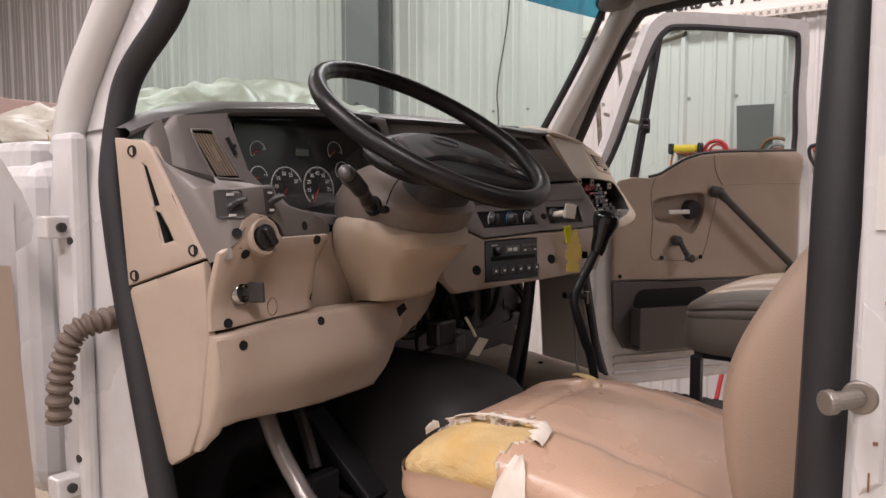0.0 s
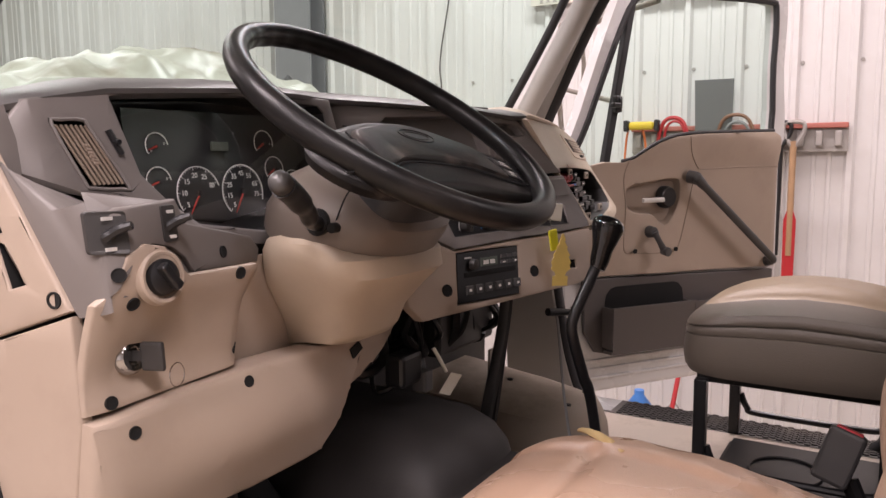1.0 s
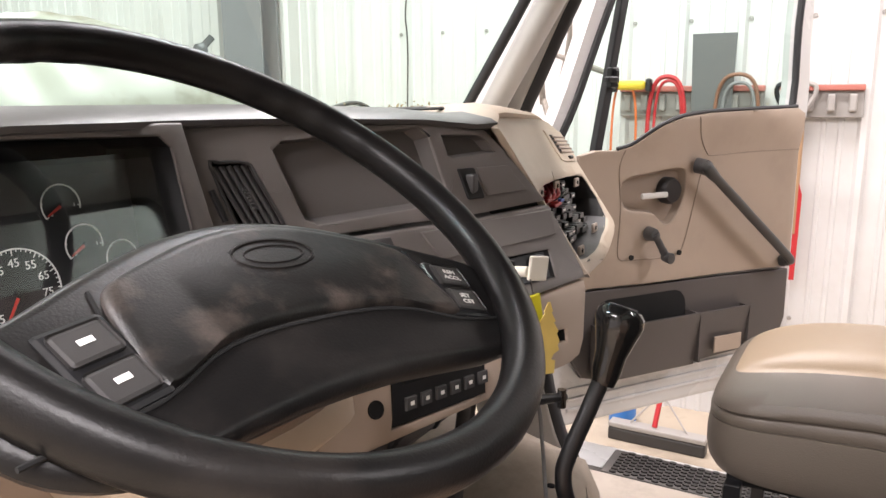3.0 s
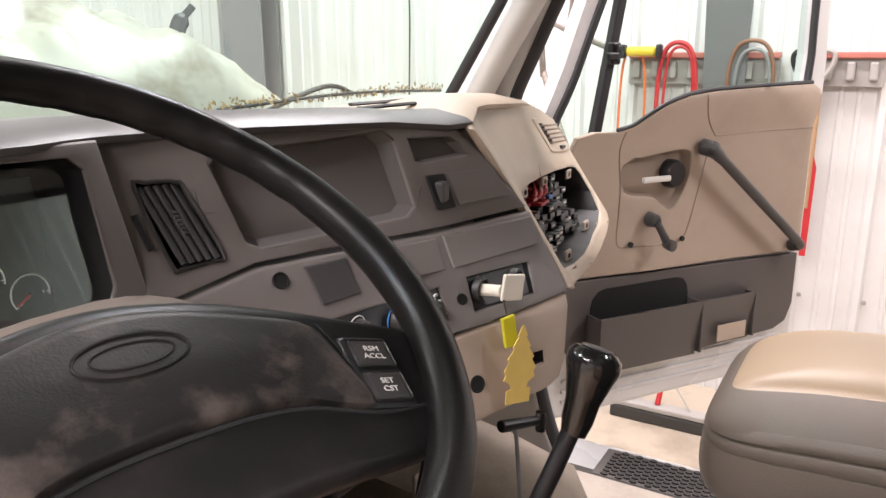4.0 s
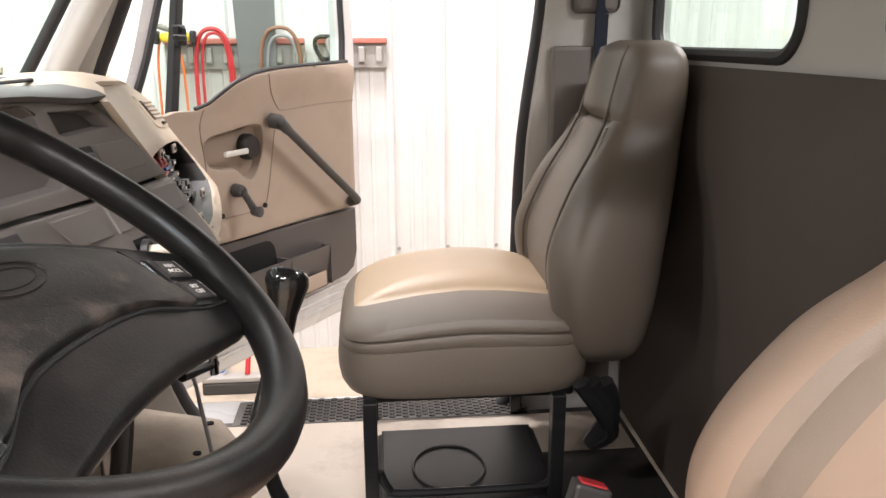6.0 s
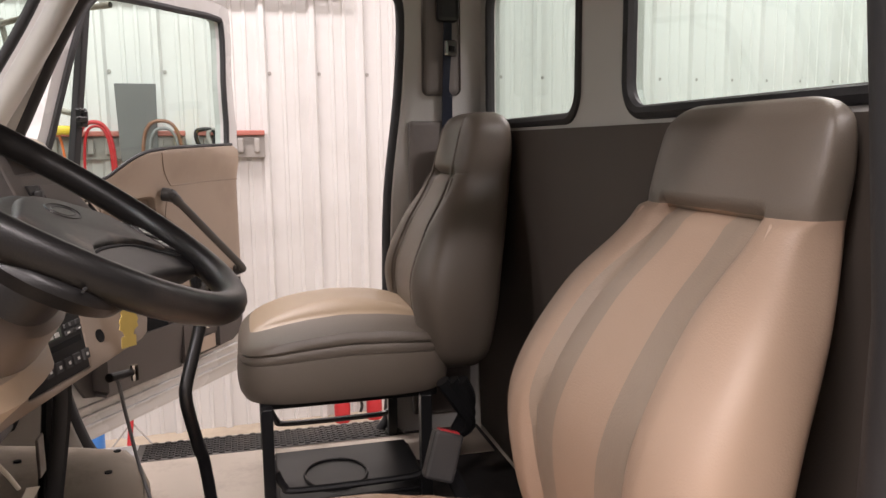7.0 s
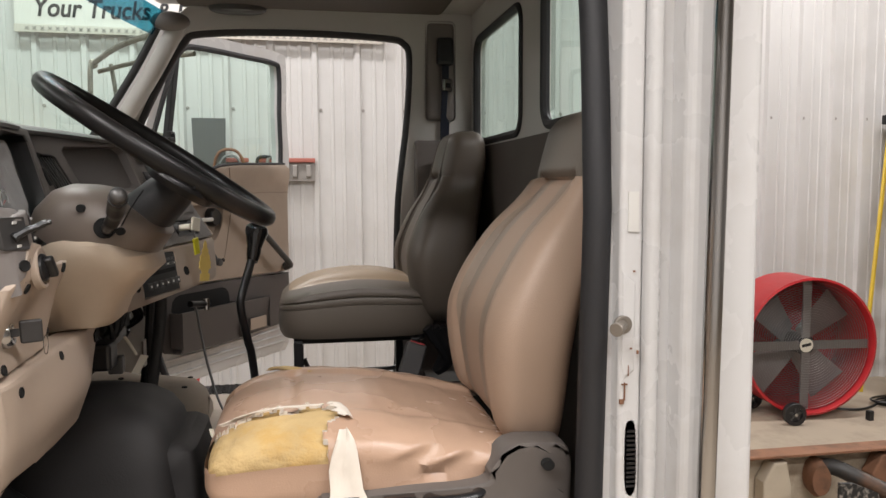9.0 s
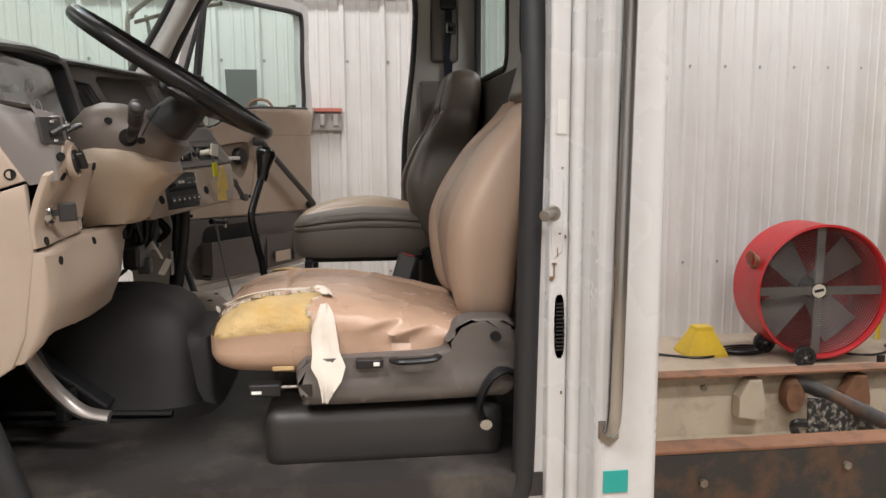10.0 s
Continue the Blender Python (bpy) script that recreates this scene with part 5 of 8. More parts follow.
for r in range(8):
    for c in range(11):
        x, z = 0.468 + c * 0.026, 1.913 + r * 0.0125
        h = random.choice((0.010, 0.018, 0.026, 0.032))
        mt = random.choice((BLACK, DARKGREY, BLACK, BLACK, BLACK, DARKGREY, BLACK, FUSE_BLUE if c % 3 else FUSE_WHITE, BLACK, BLACK))
        if r > 4 and 2 < c < 7:
            mt = FUSE_RED
        if mt is FUSE_BLUE and not (5 < c < 10 and 2 < r < 6):
            mt = BLACK
        y = FY(x + 0.01, z)
        if mt in (BLACK, DARKGREY):
            box_ = boxed(x, x + 0.022, y - h, y + 0.002, z, z + 0.011, 0.0012)
        else:
            box_ = boxed(x, x + 0.02, y - h, y + 0.002, z + 0.002, z + 0.008, 0.001)
        part("relay" if mt in (BLACK, DARKGREY) else "fuse", box_, mt, fuse)
        if mt is BLACK and random.random() < 0.3:
            part("print", boxed(x + 0.004, x + 0.018, y - h - 0.0008, y - h + 0.0004, z + 0.004, z + 0.0075), LABEL_GREY, fuse)
for k in range(4):
    bm = bmesh.new()
    tube(bm, [(0.55 + 0.02 * k, FY(0.56, 1.985), 1.98), (0.56 + 0.025 * k, FY(0.57, 1.995) - 0.035, 2.0), (0.64 + 0.02 * k, FY(0.66, 2.0) - 0.01, 2.01)], 0.005, 6)
    part("wire", bm, FUSE_RED if k < 3 else BLACK, fuse, smooth=True)
for x, z in ((0.50, 2.016), (0.63, 2.014), (0.80, 2.003), (0.72, 1.918), (0.53, 1.906), (0.455, 1.93)):
    y = YQ(x, z) + 0.012
    b = part("bracket", boxed(x - 0.014, x + 0.014, y, y + 0.006, z - 0.010, z + 0.010, 0.003), TAN_LIGHT, dash, "tan clip bracket")
    bm = bmesh.new()
    cyl(bm, (x, y - 0.001, z), (x, y + 0.002, z), 0.0045, None, 10)
    part("hole", bm, SHADE_BLACK, b)
va = thing("side_vent", "small tan side air vent with dark slats", "air vent", (0.82, 0.98, 2.06), TRUCK)
part("frame", panel(smooth_loop([(0.735, 2.113), (0.75, 2.12), (0.88, 2.11), (0.895, 2.10), (0.90, 2.062), (0.86, 2.047), (0.75, 2.054), (0.735, 2.068)], 3), YQ, (), 0.004, 0.006, 0.002, 0.02), TAN_TOP, va)
slot = [(0.75, 2.11), (0.882, 2.102), (0.885, 2.062), (0.75, 2.07)]
# flat black panel, the shade behind the slats
part("opening", panel(slot, YQ, (), 0.0048, 0.003, 0, 0), SHADE_BLACK, va)
for k in range(5):
    z = 2.071 + 0.0082 * k
    q0, q1 = 0.752, 0.882
    bm = bmesh.new()
    tube(bm, [(q0, YQ(q0, z) - 0.006, z + 0.002), (q1, YQ(q1, z - 0.007) - 0.006, z - 0.007)], 0.0022, 6, smoothed=False)
    part("slat", bm, TAN_SHADE_SLATS, va)
bm = bmesh.new()
tube(bm, [(0.80, YQ(0.80, 2.058) - 0.006, 2.0585), (0.82, YQ(0.82, 2.058) - 0.008, 2.0575)], 0.004, 8)
part("tab", bm, DARK, va)

# things hanging at the outlet
tag = thing("key_tag", "white square tag on a plug in the dash outlet", "key tag", (0.213, 0.82, 1.93), TRUCK)
bm = bmesh.new()
cyl(bm, (0.222, 0.862, 1.927), (0.216, 0.822, 1.932), 0.0085, None, 14, 0.002)
part("plug", bm, LABEL_WHITE, tag)
part("tag", box(bmesh.new(), -0.018, 0.018, -0.003, 0.003, -0.019, 0.019, 0.0025, m=Matrix.Translation((0.225, 0.81, 1.937)) @ pose(0, 0, 0, 0, 8, -28)), LABEL_WHITE, tag)
bm = bmesh.new()
for k in range(8):
    ball(bm, (0.208 + 0.0005 * k, 0.815 - 0.0005 * k, 1.922 - 0.0033 * k), 0.0017, sub=1)
part("ball_chain", bm, STEEL, tag)
part("yellow_fob", box(bmesh.new(), -0.011, 0.011, -0.003, 0.003, -0.023, 0.023, 0.002, m=Matrix.Translation((0.213, 0.808, 1.877)) @ pose(0, 0, 0, 0, -10, -28)), YELLOW_FOB, tag, "yellow plastic fob")
tree = thing("air_freshener", "flat yellow cardboard air freshener shaped like a fir", "air freshener", (0.2, 0.81, 1.78), TRUCK)
half = [(0.002, 0.112), (0.008, 0.098), (0.006, 0.096), (0.015, 0.082), (0.012, 0.08), (0.022, 0.066), (0.019, 0.062), (0.026, 0.05), (0.023, 0.044), (0.026, 0.036), (0.016, 0.030), (0.012, 0.022), (0.02, 0.020), (0.02, 0.0)]
fir = half + [(-x, z) for x, z in reversed(half)]
part("card", panel(fir, lambda x, z: 0, (), 0, 0.0016, 0, 0, Matrix.Translation((0.197, 0.786, 1.781)) @ pose(0, 0, 0, 0, 4, -30)), YELLOW_CARD, tree)

# ---- steering wheel and column ----
WC, WN, WR = Vector((-0.414, 0.780, 2.1085)), Vector((0, -0.550, 0.835)).normalized(), 0.2008
WQ = Matrix.Translation(WC) @ Matrix(((1, 0, 0, 0), (0, WN.z, WN.y, 0), (0, -WN.y, WN.z, 0), (0, 0, 0, 1))) @ Matrix.Scale(1.175, 4)
# wheel frame: x right, y away from the driver and up, z towards the driver
wheel = thing("steering_wheel", "large black worn steering wheel with scuffed centre pad", "steering wheel", tuple(WC), TRUCK)
bm = bmesh.new()
n = 120
rings = []
for k in range(n):
    a = 2 * math.pi * k / n
    c, sn = math.cos(a), math.sin(a)
    rr = 0.0142
    ring = []
    for j in range(14):
        b = 2 * math.pi * j / 14
        dent = 0.0016 * max(0, math.sin(a * 36)) if (math.cos(b) < -0.3 and sn > 0.2) else 0
        rad = WR + (rr - dent) * math.cos(b)
        ring.append(WQ @ Vector((rad * c, rad * sn, (rr - dent) * 1.06 * math.sin(b))))
    rings.append(ring)
vs = [[bm.verts.new(p) for p in r] for r in rings]
for i in range(n):
    for j in range(14):
        bm.faces.new((vs[i][j], vs[i][(j + 1) % 14], vs[(i + 1) % n][(j + 1) % 14], vs[(i + 1) % n][j]))
part("rim", bm, LEATHER_BLACK, wheel, smooth=True)


WP = WQ @ pose(-0.0074, -0.038, 0.0076, 0, 0, -8.6)  # the pad stands turned a little


def dome(outline, z0, z1, inset, steps=4, low=0.01):
    """A cushion over an outline in the wheel's plane, its top pulled in by a margin."""
    bm = bmesh.new()
    n = len(outline)
    cx, cy = sum(p[0] for p in outline) / n, sum(p[1] for p in outline) / n
    rings = [[WP @ Vector((cx + (x - cx) * 0.97, cy + (y - cy) * 0.92, z0 - low)) for x, y in outline]]
    for k in range(steps + 1):
        t = k / steps
        s = 1 - math.cos(t * math.pi / 2)
        ring = []
        for x, y in outline:
            d = Vector((cx * 0.3 + x * 0.25 - x, cy - y))
            d = d.normalized() * inset * s
            ring.append(WP @ Vector((x + d.x, y + d.y, z0 + (z1 - z0) * math.sin(t * math.pi / 2))))
        rings.append(ring)
    loft(bm, rings)
    return bm


def mirrored(half):
    """A closed smooth outline from its right half, top to bottom."""
    return smooth_loop(half + [(-x, y) for x, y in reversed(half) if x > 0.001], 4)


body_line = mirrored([(0.0, 0.046), (0.05, 0.039), (0.10, 0.02), (0.15, -0.006), (0.186, -0.028), (0.192, -0.06), (0.172, -0.092), (0.135, -0.107), (0.08, -0.102), (0.03, -0.097)])
part("spoke_body", dome(body_line, -0.024, -0.014, 0.014), LEATHER_BLACK, wheel, "black moulded spokes and hub", smooth=True)
padl = mirrored([(0.0, 0.034), (0.04, 0.028), (0.085, 0.010), (0.112, -0.006), (0.116, -0.035), (0.114, -0.072), (0.07, -0.053), (0.03, -0.047)])
part("centre_pad", dome(padl, -0.0165, -0.0085, 0.010, 5, 0.004), PAD_BLACK, wheel, "scuffed black horn pad", smooth=True)
bm = bmesh.new()
for sx in (-1, 1):
    tube(bm, [WP @ Vector((sx * x, y, -0.0137)) for x, y in ((0.0, -0.0485), (0.04, -0.050), (0.075, -0.057), (0.114, -0.075), (0.15, -0.082), (0.182, -0.088))], 0.0016, 6)
    tube(bm, [WP @ Vector((sx * x, y, -0.0137)) for x, y in ((0.117, -0.004), (0.119, -0.035), (0.117, -0.076))], 0.0014, 6)
part("pad_seam", bm, SHADE_BLACK, wheel)
bm = bmesh.new()
for rx, ry, rr in ((0.030, 0.0125, 0.0013), (0.022, 0.0075, 0.0009)):
    tube(bm, [WP @ Vector((rx * math.cos(a), 0.003 + ry * math.sin(a), -0.0086)) for a in (2 * math.pi * k / 32 for k in range(32))], rr, 6, closed=True, smoothed=False)
part("emblem", bm, LEATHER_BLACK, wheel, "plain oval emblem")
for sx in (-1, 1):
    BM = WP @ pose(sx * 0.132, -0.05, 0, 0, sx * 3, -16 if sx > 0 else 12)
    bx = part("button_panel", box(bmesh.new(), -0.0185, 0.0185, -0.028, 0.028, -0.018, -0.0115, 0.004, m=BM), BLACK, wheel)
    for yy, words in ((0.0125, ("RSM", "ACCL")), (-0.0125, ("SET", "CST"))):
        b = part("button", box(bmesh.new(), -0.014, 0.014, yy - 0.0105, yy + 0.0105, -0.012, -0.0095, 0.003, m=BM), DARK, bx)
        if sx > 0:
            for q, wd in enumerate(words):
                writing("letters", wd, 0.0054, BM @ Matrix.Translation((0, yy + 0.0028 - 0.006 * q, -0.0094)) @ Matrix.Diagonal((1.15, 1, 1, 1)), LABEL_GREY, b)
        else:
            part("mark", box(bmesh.new(), -0.004, 0.004, yy - 0.0012, yy + 0.0022, -0.0095, -0.0091, m=BM), GAUGE_WHITE, b)

column = thing("steering_column", "taupe steering column shroud over a tan lower cover", "steering column", (-0.43, 0.85, 1.8), COLUMN)
# rounded barrel from below the wheel down to the dash
CC, CN = Vector((-0.428, 0.696, 2.06)), Vector((0, -0.585, 0.811)).normalized()
CQ = Matrix.Translation(CC) @ Matrix(((1, 0, 0, 0), (0, CN.z, CN.y, 0), (0, -CN.y, CN.z, 0), (0, 0, 0, 1)))
def barrel(stations, cx=-0.43, seg=32):
    rings = []
    for d, rx, ry, sh in stations:
        c = CC - CN * d + Vector((cx - CC.x, 0, 0)) + (CQ.to_3x3() @ Vector((0, sh, 0)))
        ring = []
        for k in range(seg):
            a = 2 * math.pi * k / seg
            ca, sa = math.cos(a), math.sin(a)
            ex = 0.75
            ring.append(c + CQ.to_3x3() @ Vector((rx * abs(ca) ** ex * (1 if ca > 0 else -1), ry * abs(sa) ** ex * (1 if sa > 0 else -1), 0)))
        rings.append(ring)
    return rings
bm = bmesh.new()
loft(bm, barrel([(0.102, 0.06, 0.042, -0.034), (0.107, 0.084, 0.058, -0.032), (0.118, 0.106, 0.075, -0.025), (0.135, 0.12, 0.088, -0.012), (0.16, 0.124, 0.097, -0.003), (0.20, 0.124, 0.10, 0), (0.225, 0.115, 0.095, 0)]))
part("shroud", bm, TAUPE_COL, column, smooth=True)
bm = bmesh.new()
loft(bm, barrel([(0.03, 0.06, 0.03, -0.064), (0.055, 0.07, 0.038, -0.058), (0.115, 0.078, 0.045, -0.046)], -0.437))
part("collar", bm, SEAL, column, smooth=True)
bm = bmesh.new()
tube(bm, [CC - CN * d + CQ.to_3x3() @ Vector((-0.118 if d > 0.09 else -0.10, -0.035 - 0.12 * (d - 0.08), 0)) for d in (0.07, 0.10, 0.14, 0.19)], 0.0012, 5)
part("shroud_seam", bm, SHADE_BLACK, column)
# tan lower cover with its beak
bm = bmesh.new()
sect = [(1.905, -0.552, -0.318, 0.765, 0.88), (1.895, -0.56, -0.312, 0.735, 0.885), (1.875, -0.558, -0.31, 0.708, 0.89), (1.85, -0.545, -0.315, 0.702, 0.90), (1.82, -0.525, -0.325, 0.735, 0.90), (1.79, -0.505, -0.335, 0.762, 0.90), (1.762, -0.495, -0.345, 0.772, 0.9), (1.75, -0.49, -0.35, 0.785, 0.9)]
rings = []
for z, x0, x1, y0, y1 in sect:
    ring = []
    for k in range(28):
        a = 2 * math.pi * k / 28
        ca, sa = math.cos(a), math.sin(a)
        e = 0.55
        ring.append(Vector(((x0 + x1) / 2 + (x1 - x0) / 2 * abs(ca) ** e * (1 if ca > 0 else -1), (y0 + y1) / 2 + (y1 - y0) / 2 * abs(sa) ** e * (1 if sa > 0 else -1), z - 0.02 * (0 if sa < 0 else sa))))
    rings.append(ring)
loft(bm, rings)
part("lower_cover", bm, TAN_TOP, column, "light tan lower column cover", smooth=True)
for p in ((-0.552, 0.742, 1.917), (-0.553, 0.80, 1.955)):
    bm = bmesh.new()
    cyl(bm, (p[0] - 0.004, p[1], p[2]), (p[0] + 0.03, p[1], p[2]), 0.0065, None, 14)
    part("screw_hole", bm, SHADE_BLACK, column)
bm = bmesh.new()
cyl(bm, (-0.556, 0.765, 1.923), (-0.53, 0.765, 1.923), 0.017, None, 18)
part("stalk_opening", bm, SHADE_BLACK, column)
stalk = thing("turn_signal_stalk", "black turn signal stalk with a worn silver end", "stalk", (-0.55, 0.765, 1.92), COLUMN)
bm = bmesh.new()
tube(bm, [(-0.53, 0.768, 1.92), (-0.575, 0.755, 1.925), (-0.60, 0.74, 1.94), (-0.635, 0.727, 1.96), (-0.662, 0.718, 1.972)], 0.011, 14, radii=(0.9, 0.85, 1.0, 1.25, 1.3))
part("lever", bm, BLACK, stalk, smooth=True)
bm = bmesh.new()
lathe(bm, [(0.0125, -0.012), (0.013, 0.0), (0.0122, 0.004), (0.0095, 0.0075), (0.005, 0.0095), (0.0, 0.010)], facing((-0.668, 0.7165, 1.976), (-0.8, -0.28, 0.42)), 20)
part("end_cap", bm, WORN_SILVER, stalk, "worn silver grey end cap", smooth=True)


# ---- seats ----
def superring(cx, cy, w, h, n, e):
    """Outline of a soft box about cx, cy with half sizes w, h."""
    out = []
    for k in range(n):
        a = 2 * math.pi * k / n
        c, s = math.cos(a), math.sin(a)
        out.append((cx + w * abs(c) ** e * (1 if c > 0 else -1), cy + h * abs(s) ** e * (1 if s > 0 else -1)))
    return out


def fine(stations, steps):
    """Stations (t, a, b, ...) made dense along a smooth line."""
    pts = [Vector(s[:3]) for s in stations], [Vector((s[3], s[4] if len(s) > 4 else 0, 0)) for s in stations]
    a, b = smooth_path(pts[0], steps), smooth_path(pts[1], steps)
    return [(p.x, p.y, p.z, q.x, q.y) for p, q in zip(a, b)]


def cushion_mesh(cx, stations, inset, crease, wrinkle=0.0, steps=7, count=84):
    """Cushion from rows (y, half width, bottom, top); the middle of the top lies a little lower, with a cross crease."""
    bm = bmesh.new()
    rings = []
    for y, w, zb, zt, _ in fine([(s[0], s[1], s[2], s[3], 0) for s in stations], steps):
        ring = []
        for u, v in superring(0, 0, 1, 1, count, 0.42):
            z = (zb + zt) / 2 + (zt - zb) / 2 * v
            x = u * w
            if v > 0.3:
                edge = math.exp(-((abs(x) - inset) / 0.012) ** 2)
                z -= 0.012 * edge * (v - 0.3)
                z -= 0.010 * (1 if abs(x) < inset else 0) * lerp(0, 1, (inset - abs(x)) / 0.02) * (v - 0.3)
                z += 0.012 * (1 - (x / w) ** 2) * (v - 0.3)
                if crease is not None and abs(x) < inset + 0.02:
                    z -= 0.008 * math.exp(-((y - crease) / 0.012) ** 2)
            else:
                x *= 1 - 0.02 * math.exp(-((v - 0.05) / 0.08) ** 2)
            x += 0.003 * noise.noise(Vector((x * 9, y * 9, z * 9)))
            z += 0.004 * noise.noise(Vector((x * 7 + 3, y * 7, z * 7)))
            if wrinkle:
                q = Vector((x * 11 - y * 5, y * 10 + z * 22, z * 8 + x * 3))
                fold = wrinkle * (1 - abs(noise.noise(q)) * 2.4) * lerp(0, 1, (0.5 - y) / 0.15)
                if v < 0.75:
                    x += (1 if u > 0 else -1) * fold
                else:
                    z += 0.5 * fold
            ring.append(Vector((cx + x, y, z)))
        rings.append(ring)
    return loft(bm, rings)


DB = [(1.55, 0.045, 0.13, 0.05), (1.565, 0.055, 0.19, 0.085), (1.605, 0.07, 0.232, 0.12), (1.72, 0.072, 0.252, 0.15), (1.80, 0.055, 0.25, 0.148), (1.90, 0.005, 0.225, 0.125), (1.97, -0.045, 0.185, 0.095), (2.005, -0.062, 0.172, 0.08), (2.06, -0.074, 0.172, 0.068), (2.105, -0.081, 0.165, 0.054), (2.125, -0.086, 0.142, 0.034), (2.132, -0.088, 0.11, 0.018)]
PB = [(1.575, 0.05, 0.13, 0.05), (1.59, 0.055, 0.19, 0.10), (1.63, 0.06, 0.232, 0.15), (1.72, 0.064, 0.252, 0.19), (1.80, 0.06, 0.25, 0.20), (1.90, 0.034, 0.222, 0.18), (1.97, 0.008, 0.18, 0.158), (2.02, -0.008, 0.155, 0.145), (2.08, -0.018, 0.15, 0.135), (2.135, -0.024, 0.142, 0.118), (2.162, -0.026, 0.12, 0.09), (2.173, -0.028, 0.09, 0.05)]

DB = [(1.55 + (z - 1.55) * 1.175, y, w, t) for z, y, w, t in DB]


def backrest_mesh(cx, st, zc):
    bm = bmesh.new()
    rings = []
    for z, yc, w, th, _ in fine([(a, b, c, d, 0) for a, b, c, d in st], 9):
        ring = []
        for u, v in superring(0, 0, 1, 1, 150, 0.5):
            x, y = u * w, yc + th / 2 * v
            if v > 0.2:
                ins = 0.135 * lerp(1, 0.72, (z - 1.75) / 0.28)
                if z < zc:
                    y -= 0.012 * math.exp(-((abs(x) - ins) / 0.012) ** 2)
                    y -= 0.010 * lerp(0, 1, (ins - abs(x)) / 0.02)
                    y += 0.012 * lerp(0, 1, (abs(x) - ins) / 0.05)
                y -= 0.014 * math.exp(-((z - zc) / 0.010) ** 2) * (1 if abs(x) < ins + 0.01 else 0.25)
            ring.append(Vector((cx + x, y, z)))
        rings.append(ring)
    return loft(bm, rings)


def seam(pts, material, parent, r=0.0018):
    bm = bmesh.new()
    tube(bm, pts, r, 6)
    return part("seam", bm, material, parent, smooth=True)


dseat = thing("driver_seat", "tan vinyl driver seat with a torn cushion showing yellow foam", "seat", (-0.43, 0.3, FLOOR), DSEAT)
DC = [(0.612, 0.17, 1.53, 1.57), (0.605, 0.215, 1.51, 1.588), (0.585, 0.24, 1.49, 1.608), (0.54, 0.252, 1.478, 1.63), (0.45, 0.258, 1.472, 1.645), (0.34, 0.258, 1.472, 1.636), (0.24, 0.255, 1.478, 1.615), (0.15, 0.248, 1.492, 1.59), (0.115, 0.235, 1.505, 1.578), (0.105, 0.19, 1.525, 1.565)]
cush = cushion_mesh(-0.43, DC, 0.135, 0.475, 0.006, 16, 150)


def torn(c, f):
    """Where the cover is ripped off: the front corner beside the door, with a ragged edge."""
    u, v = c.x + 0.43, c.y
    rag = 0.022 * noise.noise(Vector((c.x * 26, c.y * 26, 2.2))) + 0.010 * noise.noise(Vector((c.x * 70, c.y * 70, 5)))
    lim = 0.395 + rag + 0.55 * max(0, u + 0.16) + 0.25 * max(0, -0.16 - u)
    return c.z > 1.568 + 0.3 * rag + 0.08 * max(0, 0.55 - v) and v > lim and u < -0.122 + 1.8 * rag and f.normal.z > -0.2


bmesh.ops.recalc_face_normals(cush, faces=cush.faces)
cush.normal_update()
foam = cush.copy()
bmesh.ops.delete(foam, geom=[f for f in foam.faces if f.calc_center_median().x > -0.40 or f.calc_center_median().y < 0.3 or f.calc_center_median().z < 1.51], context="FACES")
foam.normal_update()
for v_ in foam.verts:
    v_.co -= v_.normal * (0.006 + noise.noise(v_.co * 30) * 0.003 + noise.noise(v_.co * 90) * 0.002)
part("torn_foam", foam, FOAM, dseat, "bare yellow foam in the tear", smooth=True)
cover, waste = split(cush, torn)
waste.free()
# frayed cloth edge round the tear
edge = bmesh.new()
rnd = random.Random(31)
for e in cover.edges:
    if e.is_boundary and (e.verts[0].co.z > 1.592):
        a_, b_ = e.verts[0].co, e.verts[1].co
        up_ = Vector((0, 0, 0.0035 + 0.004 * abs(noise.noise(a_ * 60))))
        side = Vector((rnd.uniform(-0.002, 0.002), rnd.uniform(-0.002, 0.002), 0))
        vs_ = [edge.verts.new(p) for p in (a_ - up_ * 1.4, b_ - up_ * 1.4, b_ + up_ * 0.7 + side, a_ + up_ * 0.7 + side)]
        edge.faces.new(vs_)
tagged(part("frayed_edge", edge, CLOTH, dseat, "frayed white cloth edge of the tear"), kind="stuff")
part("cushion", cover, VINYL, dseat, "shiny tan vinyl cushion", smooth=True)


def flap(line, width, curl, name="torn_flap", seed=1):
    """A ragged strip of cloth along a line of (point, direction)."""
    rnd = random.Random(seed)
    bm = bmesh.new()
    rows = []
    pts = smooth_path([p for p, d in line], 7)
    ds = smooth_path([d for p, d in line], 7)
    m = len(pts)
    for i, (p, d) in enumerate(zip(pts, ds)):
        w = width * (0.55 + 0.6 * rnd.random()) * math.sin(math.pi * (0.08 + 0.84 * i / (m - 1))) ** 0.4
        rows.append([p + d * (w * k / 4) + Vector((0, 0, 1)) * (curl * math.sin(k / 4 * 2.4) + 0.002) for k in range(5)])
    loft(bm, rows, closed=False)
    geom = bm.faces[:]
    r = bmesh.ops.extrude_face_region(bm, geom=geom)
    bmesh.ops.translate(bm, vec=(0, 0, 0.0015), verts=[g for g in r["geom"] if isinstance(g, bmesh.types.BMVert)])
    return part(name, bm, CLOTH, dseat, "ragged white cloth backing of the torn cover", smooth=True)


